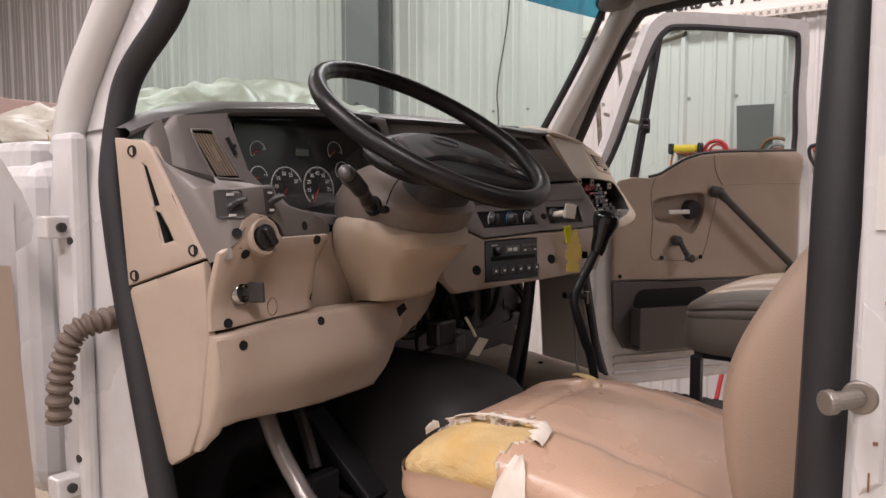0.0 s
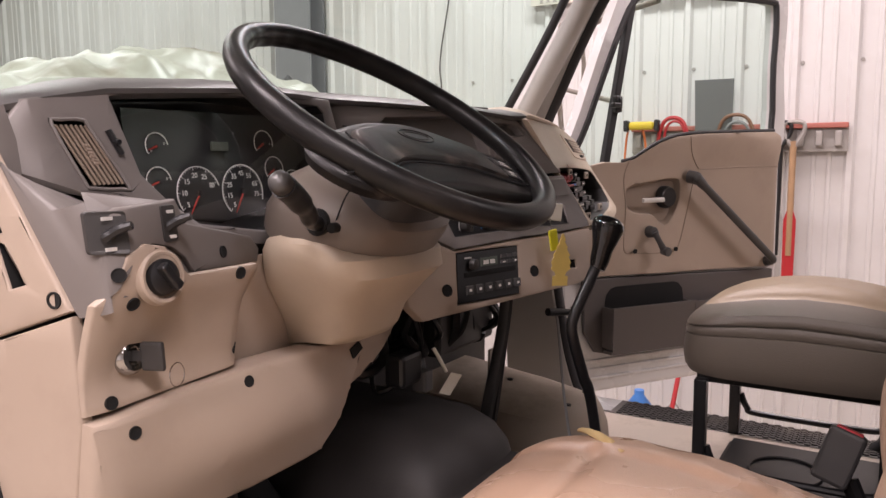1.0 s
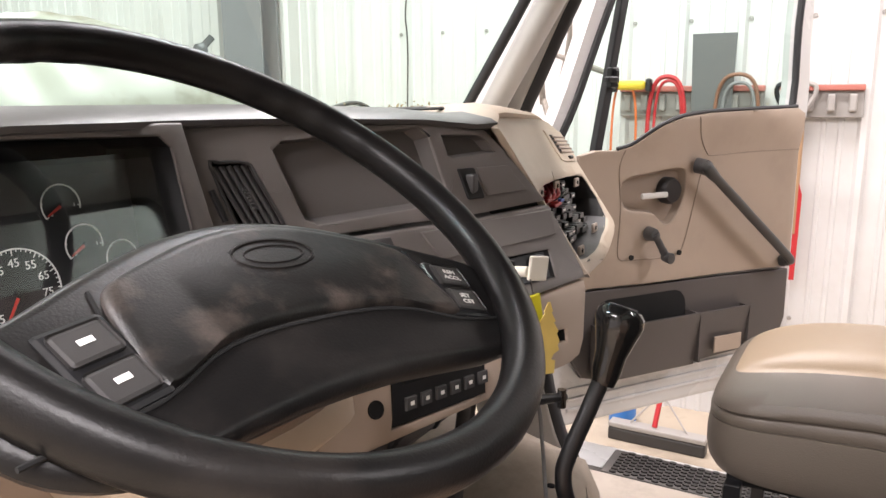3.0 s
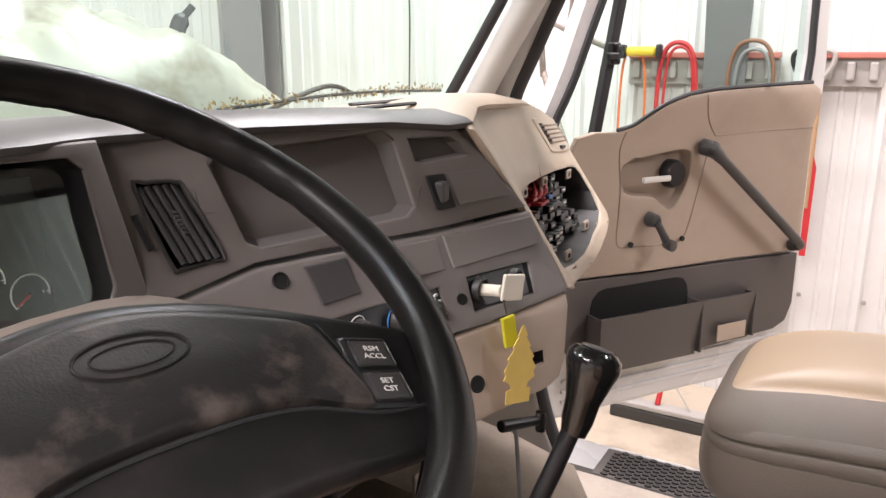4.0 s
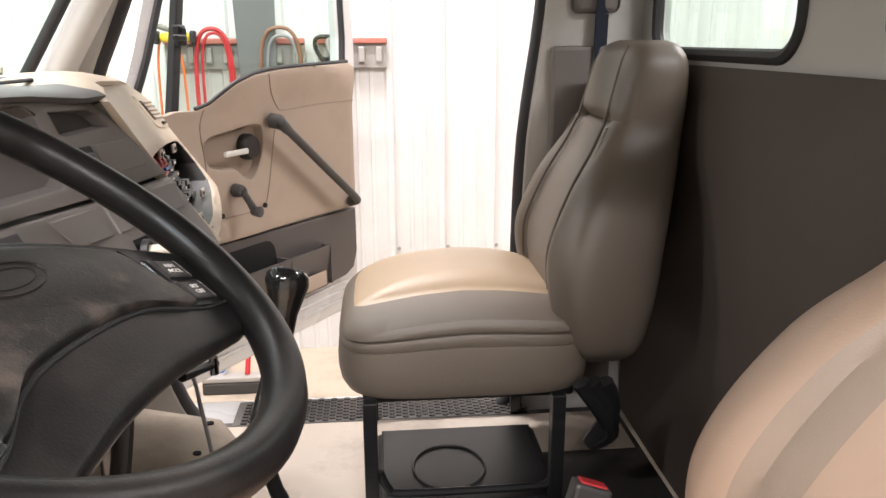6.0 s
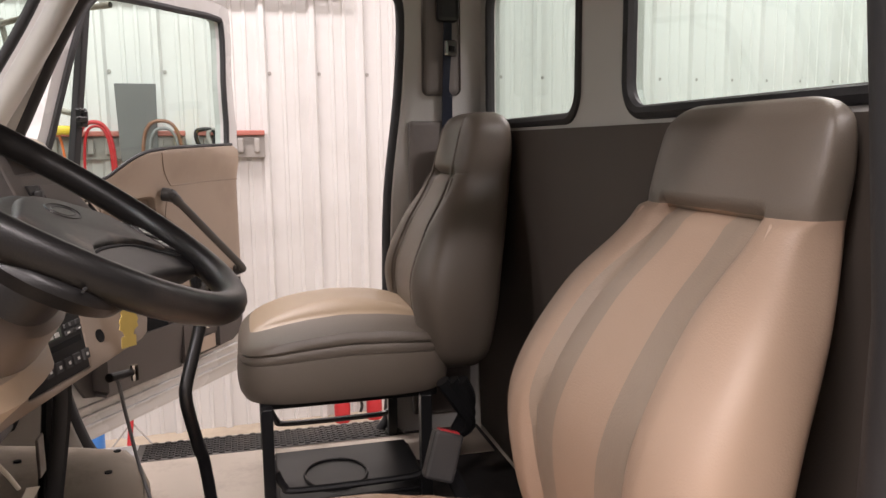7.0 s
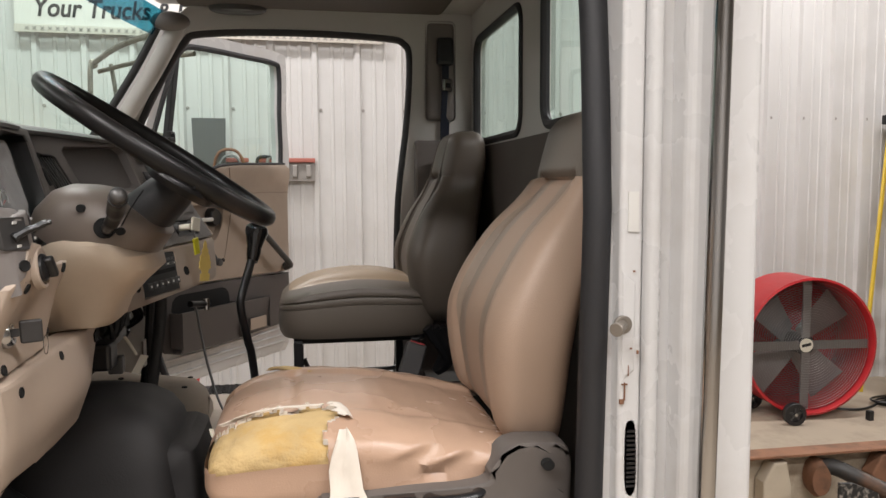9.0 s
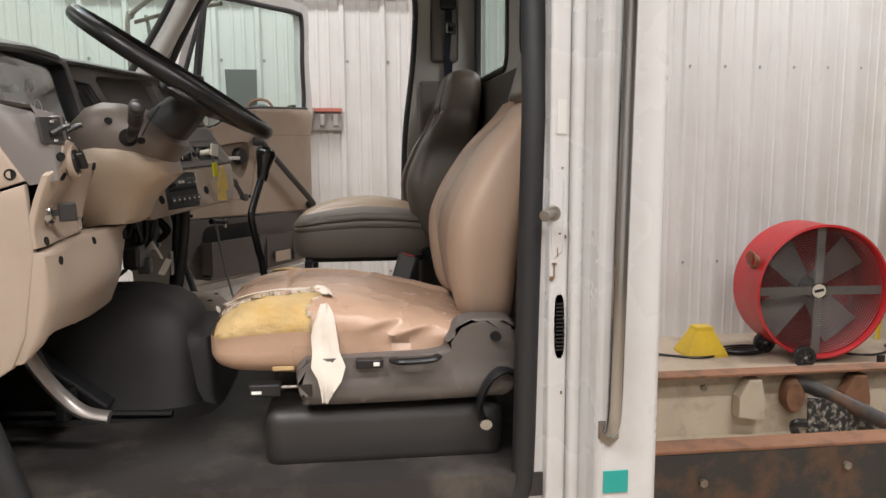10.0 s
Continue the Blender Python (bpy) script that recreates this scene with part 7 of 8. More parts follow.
# ---- chassis behind the cab ----
for s in (-1, 1):
    rail = thing("frame_rail", "rusty black steel chassis rail" if s < 0 else "dirty tan steel chassis rail with brackets", "chassis rail", (s * 0.43, -3, 0.95), RAILS, group="chassis rails")
    zt = 1.21 if s < 0 else 1.165
    part("web", boxed(s * 0.43 - 0.005, s * 0.43 + 0.005, -6.0, -0.2, zt - 0.27, zt - 0.01), RAIL_BLACK if s < 0 else RAIL_TAN, rail)
    x0, x1 = (-0.43, -0.35) if s < 0 else (0.35, 0.43)
    part("top_flange", boxed(x0, x1, -6.0, -0.2, zt - 0.01, zt, 0.002), RUST, rail, "rusty top flange")
    part("bottom_flange", boxed(x0, x1, -6.0, -0.2, zt - 0.28, zt - 0.27, 0.002), RUST if s < 0 else RAIL_TAN, rail)
    rnd = random.Random(3 + s)
    for k in range(26):
        y = -0.35 - 0.21 * k
        bm = bmesh.new()
        z = zt - 0.06 - 0.12 * (k % 2) - 0.03 * rnd.random()
        xs = s * 0.43 + (-0.006 if s < 0 else -0.006)
        cyl(bm, (xs, y, z), (xs - 0.012, y, z), 0.012, None, 6)
        part("bolt", bm, RUSTY_STEEL, rail)
    if s > 0:
        for y in (-0.98, -1.42, -2.2, -3.1):
            bm = bmesh.new()
            prism(bm, [(y, zt - 0.03), (y + 0.05, zt - 0.03), (y + 0.09, zt - 0.10), (y + 0.09, zt - 0.18), (y - 0.02, zt - 0.2), (y - 0.02, zt - 0.12)], "x", 0.36, 0.42, 0.006)
            part("bracket", bm, RUST if y < -1.3 else RAIL_TAN, rail, "rusty steel bracket")
cross = thing("cross_member", "black curved steel cross member between the chassis rails", "cross member", (0, -1.2, 1.0), RAILS)
bm = bmesh.new()
tube(bm, [(0.40, -1.12, 1.09), (0.36, -1.165, 1.105), (0.3, -1.225, 1.08), (0.2, -1.28, 1.055), (0.1, -1.336, 1.03), (-0.1, -1.43, 1.0), (-0.42, -1.55, 0.98)], 0.03, 12)
part("tube", bm, RAIL_BLACK, cross, smooth=True)
bm = bmesh.new()
prism(bm, [(-1.62, 0.91), (-1.09, 0.93), (-1.085, 1.105), (-1.14, 1.10), (-1.25, 1.05), (-1.62, 0.96)], "x", 0.22, 0.235, 0.003)
part("gusset", bm, RAIL_SPECKLED, cross, "black flaking gusset plate")
bm = bmesh.new()
lathe(bm, [(0.03, -0.03), (0.055, -0.02), (0.058, 0.02), (0.045, 0.05), (0, 0.05)], facing((0.40, -1.125, 1.06), (-1, 0.2, 0)) @ Matrix.Diagonal((0.75, 1.25, 1, 1)), 20)
part("flange", bm, RUST, cross, smooth=True)
bm = bmesh.new()
tube(bm, [(0.30, -1.10, 0.92), (0.27, -1.06, 0.985), (0.24, -1.09, 1.0), (0.23, -1.14, 0.99)], 0.016, 8)
part("hose_stub", bm, BLACK, cross, "black rubber hose stub", smooth=True)
part("support", boxed(-0.5, 0.5, -3.3, -3.1, GROUND + 0.09, 0.9), RAIL_BLACK, cross)

# ---- cowl and hood side outside the windscreen ----
cowl = thing("cowl", "dusty white cowl below the windscreen", "cowl", (0, 1.35, 1.3), COWL)
part("panel", boxed(-0.9, 0.9, 1.21, 1.5, 1.3, 2.035, 0.02), CAB_WHITE, cowl)
part("fender", boxed(-0.92, -0.45, 1.17, 2.6, 1.3, 2.0, 0.06, 4), CAB_WHITE, cowl)
hood = thing("plastic_sheet", "crumpled translucent plastic sheeting over the engine", "plastic sheet", (0.1, 2.2, 1.9), COWL)
bm = bmesh.new()
rows = []
for i in range(61):
    u = i / 60
    row = []
    for j in range(31):
        v = j / 30
        x = -0.85 + 1.58 * u
        y = 1.42 + 0.58 * v
        hgt = table([(-0.9, 0.03), (-0.6, 0.10), (-0.3, 0.17), (0.0, 0.225), (0.2, 0.265), (0.45, 0.24), (0.6, 0.17), (0.75, 0.06)], x)
        hgt *= math.sin(math.pi * min(0.95, 0.9 * v)) ** 0.5 if v > 0 else 0.0
        nz = noise.noise(Vector((x * 4, y * 4, 1))) * 0.03 + abs(noise.noise(Vector((x * 7, y * 7, 4)))) * 0.05 + abs(noise.noise(Vector((x * 5, y * 7, 9)))) * 0.06 + noise.noise(Vector((x * 22, y * 22, 7))) * 0.012
        row.append(Vector((x, y, 2.03 + hgt + nz * lerp(0, 1, v * 6))) if v > 0 else Vector((x, y, 1.98)))
    rows.append(row)
loft(bm, rows, closed=False)
part("sheet", bm, SHEET, hood, smooth=True)
panelp = thing("fender_cover", "flat dusty pink board leaning on the fender", "board", (-0.8, 1.7, 2.0), COWL)
part("board", panel([(-0.13, 0.0), (0.16, 0.0), (0.22, 0.12), (-0.13, 0.125)], lambda u, v: 0.1 * v, (), 0, 0.01, 0.002, 0, Matrix.Translation((-0.62, 1.75, 2.05))), PINK_BOARD, panelp)
for a, b in (((-0.65, 1.30, 2.06), (0.0, 1.27, 2.075)), ((0.3, 1.235, 2.085), (0.96, 1.135, 2.095))):
    wp = thing("wiper", "black wiper with dry leaves caught on it", "wiper", a, COWL, group="wipers")
    A, B = Vector(a), Vector(b)
    mid = (A + B) / 2
    bm = bmesh.new()
    tube(bm, [A, A.lerp(B, 0.5) + Vector((0, -0.01, 0.012)), B], 0.006, 8, flat=0.6)
    part("blade", bm, BLACK, wp, smooth=True)
    bm = bmesh.new()
    tube(bm, [mid + Vector((0.02, -0.005, 0.01)), mid + Vector((-0.05, 0.02, 0.028)), mid + Vector((-0.24, 0.05, -0.03)), mid + Vector((-0.36, 0.06, -0.10))], 0.008, 8, flat=0.7)
    part("arm", bm, DARKGREY, wp, smooth=True)
rnd = random.Random(21)
bm = bmesh.new()
for k in range(900):
    t = rnd.random()
    w = rnd.random() < 0.55
    c = (Vector((0.3, 1.24, 2.085)).lerp(Vector((0.96, 1.14, 2.098)), t) if w else Vector((-0.75, 1.40, 2.045)).lerp(Vector((0.1, 1.33, 2.06)), t)) + Vector((rnd.gauss(0, 0.02), rnd.gauss(0, 0.012), abs(rnd.gauss(0, 0.009))))
    s_ = rnd.uniform(0.003, 0.008)
    m = Matrix.Translation(c) @ Euler((rnd.uniform(0, 6), rnd.uniform(0, 6), rnd.uniform(0, 6))).to_matrix().to_4x4()
    vs_ = [bm.verts.new(m @ Vector(p)) for p in ((-s_, 0, 0), (0, -s_ * 0.45, s_ * 0.15), (s_, 0, 0), (0, s_ * 0.45, s_ * 0.15))]
    bm.faces.new(vs_)
whole("leaf_litter", bm, LEAF, "dry brown leaves and seeds lying on the cowl", "leaves", COWL, kind="stuff")
bm = bmesh.new()
tube(bm, [(0.84, 1.45, 1.95), (0.87, 1.8, 2.0), (0.92, 2.05, 2.12), (0.98, 2.11, 2.26), (1.05, 2.11, 2.335)], 0.024, 8, flat=0.3, radii=(1, 1, 1, 1.1, 0.5))
whole("mirror_bracket", bm, DARKGREY, "dark hood bracket sticking up behind the sheet", "bracket", COWL)

# ---- along the wall ----
WX = WALL_X - 0.03


def rack(y0, y1, z):
    """Tool rack: red rail and grey hooks with gaps."""
    r = thing("tool_rack", "red and grey tool rack screwed to the wall", "tool rack", (WX, (y0 + y1) / 2, z), SHOPW, "tool racks")
    part("rail", boxed(WX - 0.06, WX, y0, y1, z + 0.07, z + 0.10, 0.006), RACK_RED, r)
    part("back", boxed(WX - 0.03, WX - 0.002, y0, y1, z - 0.06, z + 0.07, 0.004), RACK_GREY, r)
    n = int((y1 - y0) / 0.085)
    for k in range(n):
        y = y0 + (k + 0.5) * (y1 - y0) / n
        part("hook", boxed(WX - 0.07, WX - 0.03, y - 0.018, y + 0.018, z - 0.03, z + 0.055, 0.008), RACK_GREY, r)
    return r


rack(0.44, 0.83, 2.42)
rack(0.9, 1.66, 2.42)


def hang_loop(name, label, cat, y, z, w, h, r, material, x=None):
    x = x or WX - 0.09
    bm = bmesh.new()
    tube(bm, [(x, y - w, z - h), (x - 0.01, y - w * 0.95, z - h * 0.3), (x - 0.015, y - w * 0.5, z), (x - 0.015, y + w * 0.5, z), (x, y + w * 0.95, z - h * 0.3), (x, y + w, z - h)], r, 8)
    return whole(name, bm, material, label, cat, SHOPW, smooth=True)


hang_loop("hose", "red hose loop hanging on the tool rack", "hose", 1.39, 2.55, 0.10, 0.5, 0.012, RED)
hang_loop("hose", "thin red hose loop on the tool rack", "hose", 1.38, 2.53, 0.075, 0.45, 0.008, RED)
hang_loop("cable_loop", "brown extension cable looped on the tool rack", "cable", 1.03, 2.56, 0.11, 0.4, 0.010, BROWN)
hang_loop("cable_loop", "grey cable looped on the tool rack", "cable", 1.02, 2.52, 0.085, 0.38, 0.009, GREY_CABLE)
torch = thing("work_light", "yellow and black work light on the tool rack", "work light", (WX - 0.1, 1.58, 2.52), SHOPW)
part("body", boxed(WX - 0.14, WX - 0.09, 1.50, 1.66, 2.50, 2.55, 0.02, 3), YELLOW_TOOL, torch)
part("end", boxed(WX - 0.145, WX - 0.085, 1.66, 1.69, 2.49, 2.56, 0.01), BLACK, torch)
part("end", boxed(WX - 0.145, WX - 0.085, 1.47, 1.50, 2.49, 2.56, 0.01), BLACK, torch)
hang_loop("red_cord", "thin orange cord hanging from the work light", "cord", 1.62, 2.52, 0.07, 0.5, 0.007, ORANGE)
for y, lab, mt, l in ((0.785, "shovel with dark handle", BLACK, 1.2), (0.715, "shovel with wooden handle", WOOD, 1.25)):
    sh = thing("shovel", lab + " hanging at the wall", "shovel", (WX - 0.1, y, 1.2), SHOPW, "shovels")
    bm = bmesh.new()
    cyl(bm, (WX - 0.09, y, 2.42), (WX - 0.09, y, 1.78), 0.018, None, 12)
    part("handle", bm, mt, sh, smooth=True)
    bm = bmesh.new()
    tube(bm, [(WX - 0.09, y, 2.38), (WX - 0.09, y - 0.05, 2.46), (WX - 0.09, y - 0.045, 2.52), (WX - 0.09, y + 0.045, 2.52), (WX - 0.09, y + 0.05, 2.46), (WX - 0.09, y, 2.38)], 0.012, 8)
    part("grip", bm, RACK_GREY if y < 0.75 else BLACK, sh, smooth=True)
    part("blade", panel([(-0.03, 0.16), (0.03, 0.16), (0.034, 0.60), (0.015, 0.66), (-0.015, 0.66), (-0.034, 0.60)], lambda u, v: 4 * u * u, (), 0, 0.006, 0, 0.03, Matrix.Translation((WX - 0.10, y, 1.38)) @ pose(0, 0, 0, 0, 0, -90)), RED if y < 0.75 else RACK_GREY, sh)
sheetm = thing("metal_sheet", "dark grey sheet standing against the wall", "sheet", (WX - 0.1, 1.16, 2.3), SHOPW)
part("sheet", panel([(-0.10, -0.2), (0.10, -0.2), (0.112, 0.30), (-0.112, 0.30)], lambda u, v: 0, (), 0, 0.006, 0.002, 0, Matrix.Translation((3.473, 1.157, 2.48)) @ pose(0, 0, 0, 4, 0, -90)), SHEET_GREY, sheetm)
part("support", boxed(3.473, WX, 1.14, 1.17, 2.25, 2.28), RACK_GREY, sheetm)
banner = thing("wall_sign", "long white sign with dark letters and a diamond plate edge", "sign", (WX, 1.5, 3.3), SHOPW)
part("board", boxed(WX - 0.03, WX, -0.05, 2.36, 3.36, 3.95, 0.004), SIGN_WHITE, banner)
part("edge", boxed(WX - 0.045, WX - 0.031, -0.05, 2.36, 3.31, 3.36, 0.003), SIGN_EDGE, banner)
bm = bmesh.new()
for k in range(50):
    y = -0.02 + k * 0.047
    for a in (45, -45):
        box(bm, -0.003, 0.003, -0.015, 0.015, -0.0028, 0.0028, m=Matrix.Translation((WX - 0.046, y, 3.335)) @ pose(0, 0, 0, a, 0, 0))
tagged(part("diamond_pattern", bm, RACK_GREY, banner), kind="stuff")
TXT = Matrix(((0, 0, -1, WX - 0.032), (-1, 0, 0, 0), (0, 1, 0, 0), (0, 0, 0, 1)))
writing("lettering", "Your Trucks & PARTS", 0.165, Matrix.Translation((0, 1.6, 3.465)) @ TXT @ Matrix.Diagonal((0.86, 1, 1, 1)), BLACK, banner, "CENTER", 0.0035, 0.2)
bm = bmesh.new()
tube(bm, [(WX - 0.01, 2.93, 4.6), (WX - 0.01, 2.98, 3.6), (WX - 0.01, 3.075, 3.03), (WX - 0.01, 3.065, 2.7), (WX - 0.01, 3.10, 1.5)], 0.006, 6)
whole("wall_cable", bm, DARKGREY, "dark cable running down the wall", "cable", SHOPW, smooth=True)
# screws of the cladding, the row that shows
for k in range(-8, 18):
    y = 0.695 - 0.3048 * k
    for z in (2.59, 0.99):
        bm = bmesh.new()
        cyl(bm, SHOP @ Vector((WALL_X - 0.008, y, z)), SHOP @ Vector((WALL_X + 0.004, y, z)), 0.011, 0.013, 8)
        part("cladding_screw", bm, RACK_GREY, bpy.data.objects["wall_east"])

# extinguishers, broom and clutter on the floor by the passenger side
for y in (0.026, -0.185):
    ex = thing("fire_extinguisher", "red fire extinguisher standing on the floor at the wall", "fire extinguisher", (3.45, y, GROUND), SHOP, group="fire extinguishers")
    bm = bmesh.new()
    lathe(bm, [(0.05, 0.0), (0.052, 0.01), (0.052, 0.11), (0.04, 0.14), (0.02, 0.15), (0.016, 0.165), (0, 0.165)], Matrix.Translation((3.45, y, GROUND)), 20)
    part("tank", bm, RED, ex, smooth=True)
    bm = bmesh.new()
    box(bm, 3.43, 3.47, y - 0.02, y + 0.07, GROUND + 0.165, GROUND + 0.175)
    box(bm, 3.43, 3.47, y - 0.02, y + 0.09, GROUND + 0.185, GROUND + 0.195)
    tube(bm, [(3.45, y - 0.02, GROUND + 0.17), (3.45, y - 0.10, GROUND + 0.165), (3.45, y - 0.13, GROUND + 0.10), (3.45, y - 0.12, GROUND + 0.05)], 0.01, 8)
    part("valve_and_hose", bm, BLACK, ex)
broom = thing("broom", "broad push broom with dark bristles and a red handle", "broom", (2.75, 1.15, GROUND), Matrix.Translation((0.3, 0.235, 0)))
part("bristles", boxed(2.66, 2.74, 0.75, 1.26, GROUND, GROUND + 0.07, 0.01), DARK, broom)
part("block", boxed(2.66, 2.74, 0.75, 1.26, GROUND + 0.07, GROUND + 0.10, 0.008), RACK_GREY, broom)
bm = bmesh.new()
cyl(bm, (2.7, 1.02, GROUND + 0.1), (3.22, 0.95, GROUND + 1.2), 0.014, None, 10)
part("handle", bm, RED, broom)
bm = bmesh.new()
for a in (0.85, 1.15):
    tube(bm, [(2.7, a, GROUND + 0.1), (2.8, 1.01, GROUND + 0.26)], 0.005, 6)
part("brace", bm, RACK_GREY, broom)
jug = bmesh.new()
lathe(jug, [(0.07, 0), (0.075, 0.02), (0.075, 0.18), (0.03, 0.24), (0.03, 0.27), (0, 0.27)], Matrix.Translation((3.19, 1.48, GROUND)), 16)
whole("jug", jug, BLUE_JUG, "blue plastic jug on the floor", "jug", smooth=True)

# drum fan
fan = thing("drum_fan", "large red drum fan with wire guard on small wheels", "fan", (2.98, -3.15, GROUND))
FC = Vector((2.98, -3.02, 0.89))
FM = Matrix.Translation(FC) @ pose(0, 0, 0, 0, 0, -4) @ pose(0, 0, 0, 0, -90, 0) @ Matrix.Scale(1.055, 4)
# fan frame: z towards the room
bm = bmesh.new()
lathe(bm, [(0.455, -0.2), (0.465, -0.19), (0.462, 0.19), (0.470, 0.20), (0.455, 0.205), (0.448, 0.19), (0.448, -0.19), (0.455, -0.2)], FM, 64)
part("drum", bm, RED, fan, "red steel drum", smooth=True)
bm = bmesh.new()
for k in range(24):
    r_ = 0.07 + 0.0165 * k
    tube(bm, [FM @ Vector((r_ * math.cos(a), r_ * math.sin(a), -0.16)) for a in (2 * math.pi * i / 40 for i in range(40))], 0.0018, 4, closed=True, smoothed=False)
tagged(part("wire_guard", bm, GUARD, fan, "grey wire guard"), kind="stuff")
bm = bmesh.new()
for k in range(22):
    r_ = 0.07 + 0.0172 * k
    tube(bm, [FM @ Vector((r_ * math.cos(a), r_ * math.sin(a), 0.165)) for a in (2 * math.pi * i / 40 for i in range(40))], 0.0016, 4, closed=True, smoothed=False)
tagged(part("front_guard", bm, GUARD, fan, "grey wire front guard"), kind="stuff")
for k in range(4):
    a = math.pi / 2 * k
    part("strut", box(bmesh.new(), 0.05, 0.45, -0.03, 0.03, 0.12, 0.135, 0.003, m=FM @ pose(0, 0, 0, 0, 0, 90 * k)), STEEL_DULL, fan, "grey steel strut")
for k in range(4):
    bm = bmesh.new()
    m = FM @ pose(0, 0, 0, 0, 0, 45 + 90 * k)
    rows = [[m @ Vector((x, -0.06 - 0.12 * (x / 0.42) + (0.12 + 0.16 * x / 0.42) * j / 4, -0.05 + 0.05 * j / 4)) for j in range(5)] for x in (0.06, 0.15, 0.25, 0.35, 0.42)]
    loft(bm, rows, closed=False)
    part("blade", bm, STEEL_DULL, fan, smooth=True)
bm = bmesh.new()
cyl(bm, FM @ Vector((0, 0, -0.08)), FM @ Vector((0, 0, 0.12)), 0.075, None, 24)
part("motor", bm, DARK, fan, smooth=True)
bm = bmesh.new()
cyl(bm, FM @ Vector((0, 0, 0.136)), FM @ Vector((0, 0, 0.142)), 0.05, None, 28)
badge = part("badge", bm, LABEL_WHITE, fan, "round white badge with dark bars")
part("bar", box(bmesh.new(), -0.008, 0.012, -0.034, 0.034, 0.1422, 0.143, m=FM @ pose(0, 0, 0, 0, 0, 12)), BLACK, badge)
for wx, wy in ((2.69, -2.83), (3.12, -2.77)):
    bm = bmesh.new()
    p = Vector((wx, wy, GROUND + 0.08))
    lathe(bm, [(0.05, -0.025), (0.075, -0.025), (0.08, -0.018), (0.08, 0.018), (0.075, 0.025), (0.05, 0.025), (0.048, 0.01), (0.0, 0.01)], facing(p, (-1, 0.15, 0)), 28)
    wl = part("wheel", bm, BLACK, fan, "black rubber wheel", smooth=True)
    for k in range(5):
        part("spoke", box(bmesh.new(), -0.006, 0.006, 0.008, 0.05, 0.010, 0.016, m=facing(p, (-1, 0.15, 0)) @ pose(0, 0, 0, 0, 0, 72 * k)), DARKGREY, wl)
    bm = bmesh.new()
    cyl(bm, p, p + Vector((-0.03, 0.005, 0)), 0.012, None, 12)
    part("hub", bm, STEEL, wl)
    part("foot", boxed(wx - 0.02, wx + 0.02, wy - 0.62, wy - 0.58, GROUND, GROUND + 0.07, 0.004), BLACK, fan)
bm = bmesh.new()
for k in range(5):
    c = FM @ Vector((0.18 + 0.01 * k, 0.43, 0.06))
    tube(bm, [c + Vector((0.05 * math.cos(a) * (1 + 0.1 * k), -0.02 + 0.012 * k, 0.055 * math.sin(a))) for a in (2 * math.pi * i / 16 for i in range(16))], 0.006, 6, closed=True, smoothed=False)
part("cord", bm, BROWN, fan, "coiled brown power cord")
cone = bmesh.new()
rings = [[Vector((3.15 + x * s_, -2.27 + y * s_, GROUND + z)) for x, y in ((-0.13, -0.16), (0.13, -0.16), (0.13, 0.16), (-0.13, 0.16))] for z, s_ in ((0, 1), (0.02, 0.98), (0.19, 0.45), (0.22, 0.42))]
loft(cone, rings)
whole("yellow_cover", cone, YELLOW_TOOL, "dirty yellow plastic cover on the floor", "cover")
rnd = random.Random(5)
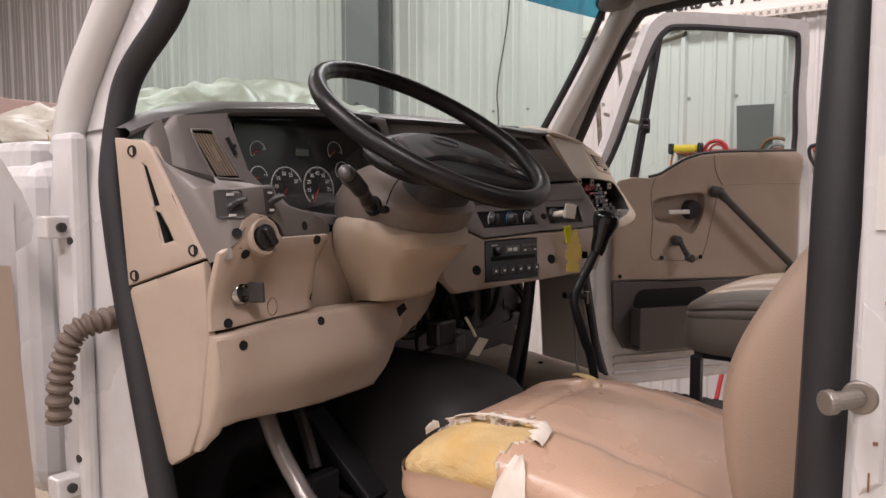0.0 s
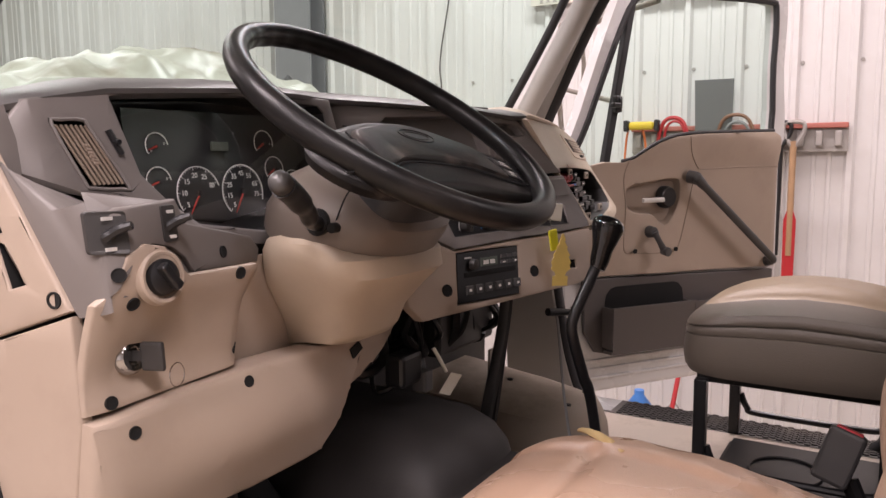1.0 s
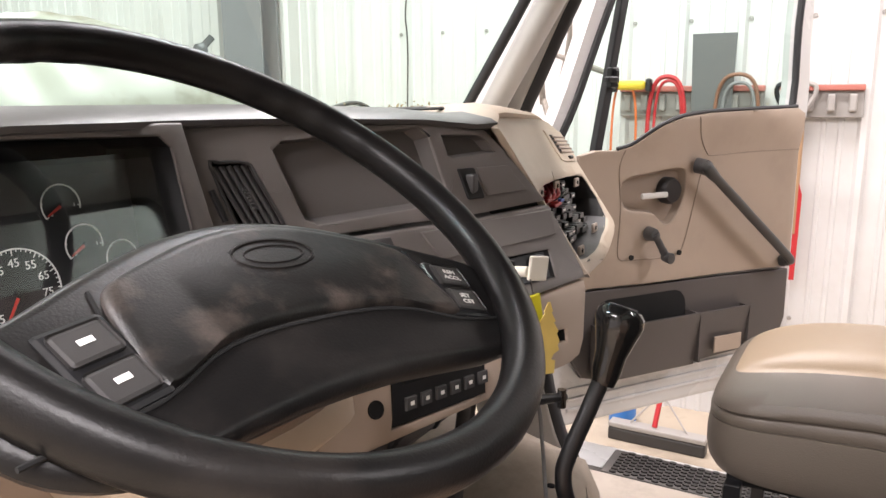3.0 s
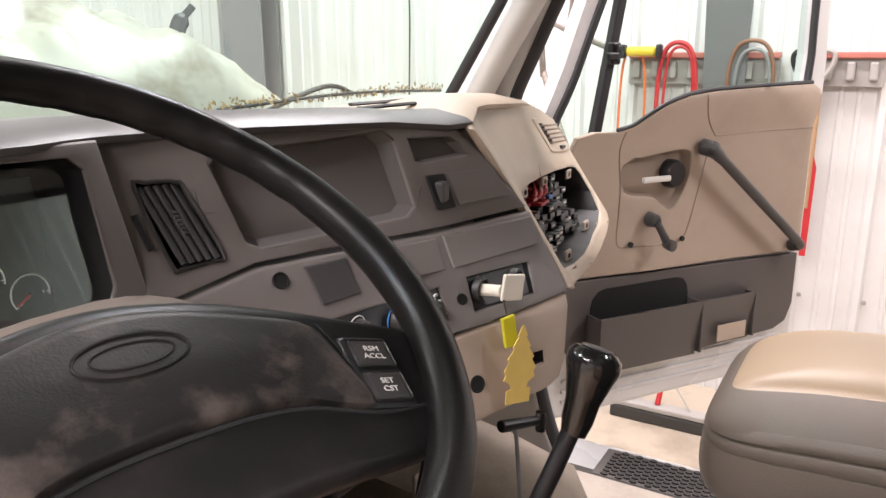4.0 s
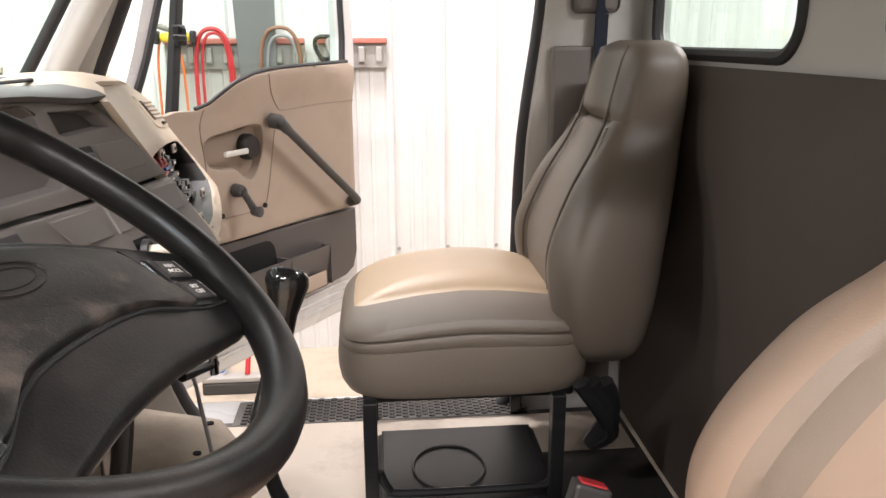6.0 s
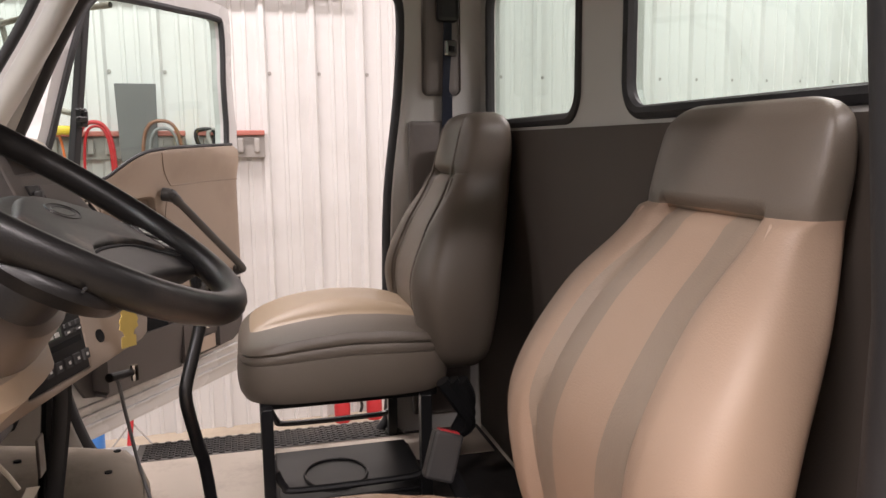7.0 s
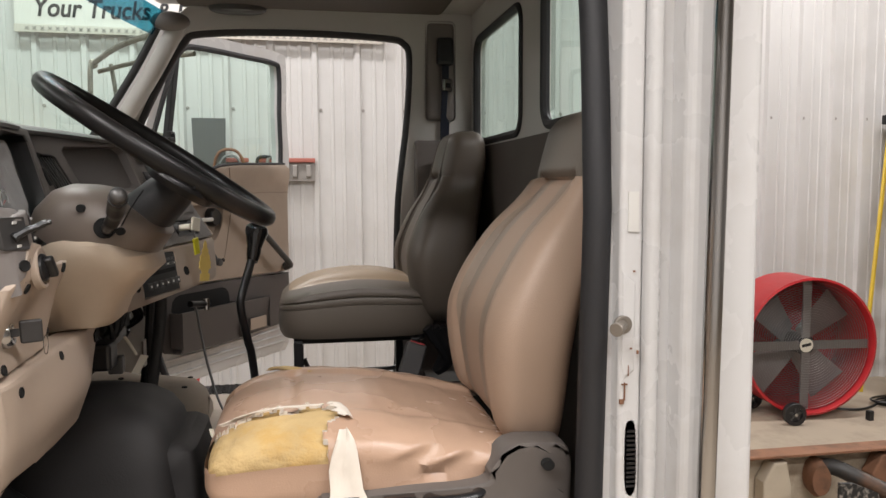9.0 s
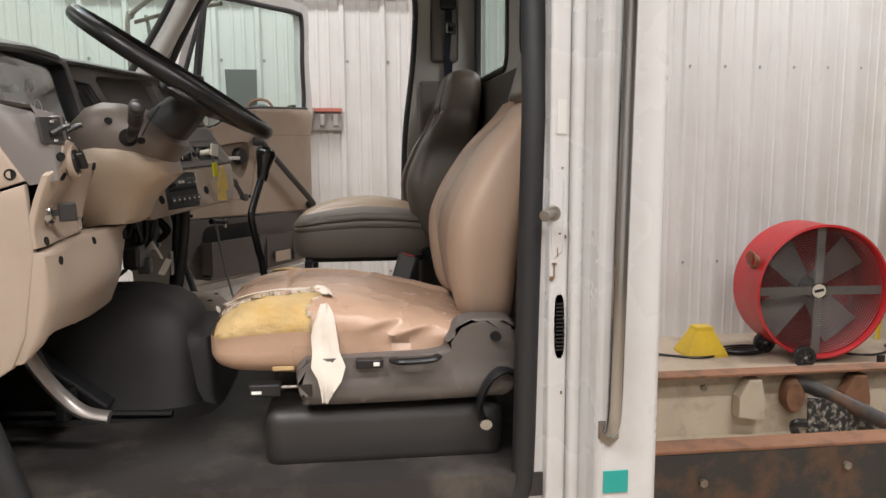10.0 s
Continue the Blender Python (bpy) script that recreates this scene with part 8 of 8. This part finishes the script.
for c in ((3.1, -2.6), (3.0, -3.9)):
    bm = bmesh.new()
    for k in range(3):
        tube(bm, [(c[0] + (0.08 + 0.02 * k) * math.cos(a) * 0.8, c[1] + (0.13 + 0.03 * k) * math.sin(a), GROUND + 0.012 + 0.014 * k) for a in (2 * math.pi * i / 20 for i in range(20))], 0.009, 6, closed=True)
    tube(bm, [(c[0], c[1] + 0.15, GROUND + 0.012), (c[0] - 0.1, c[1] + 0.4, GROUND + 0.012), (c[0] + 0.05, c[1] + 0.7, GROUND + 0.012)], 0.009, 6)
    whole("floor_cable", bm, BLACK, "coiled black cable on the floor", "cable", smooth=True)

# step ladder
ladder = thing("step_ladder", "yellow fibreglass step ladder against the wall", "ladder", (3.3, -4.0, GROUND))
L0, L1, LT = Vector((3.02, -3.9, GROUND)), Vector((3.10, -4.47, GROUND)), 2.57
tops = (Vector((3.60, -4.32, LT)), Vector((3.62, -4.74, LT)))
for a, b in ((L0, tops[0]), (L1, tops[1])):
    bm = bmesh.new()
    d = (b - a)
    for s_ in range(2):
        ring0 = [a + Vector((x, y, 0)) for x, y in ((-0.045, -0.015), (0.045, -0.015), (0.045, 0.015), (-0.045, 0.015))]
        ring1 = [p + d for p in ring0]
    loft(bm, [ring0, ring1])
    part("rail", bm, YELLOW_TOOL, ladder, "yellow fibreglass rail")
    bm = bmesh.new()
    tube(bm, [a + Vector((0.34, 0, 0)), b + Vector((0.06, 0, -0.03))], 0.018, 6, smoothed=False)
    part("rear_rail", bm, YELLOW_TOOL, ladder)
    part("foot", boxed(a.x - 0.05, a.x + 0.05, a.y - 0.025, a.y + 0.025, GROUND, GROUND + 0.05, 0.006), BLACK, ladder)
for k in range(7):
    t = (k + 1) / 8
    p, q = L0.lerp(tops[0], t), L1.lerp(tops[1], t)
    part("step", boxed(p.x - 0.05, p.x + 0.04, q.y, p.y, p.z - 0.012, p.z + 0.014, 0.003), STEEL_DULL, ladder, "ribbed aluminium step")
part("top_cap", boxed(3.50, 3.70, -4.80, -4.27, LT - 0.03, LT + 0.05, 0.012), BLACK, ladder, "black plastic top cap")
for z in (1.5, 1.75, 2.1):
    p = L0.lerp(tops[0], (z - GROUND) / 2.21)
    part("label", boxed(p.x - 0.02, p.x + 0.02, p.y + 0.0155, p.y + 0.017, z, z + 0.12), LABEL_WHITE if z < 2 else BLACK, ladder)
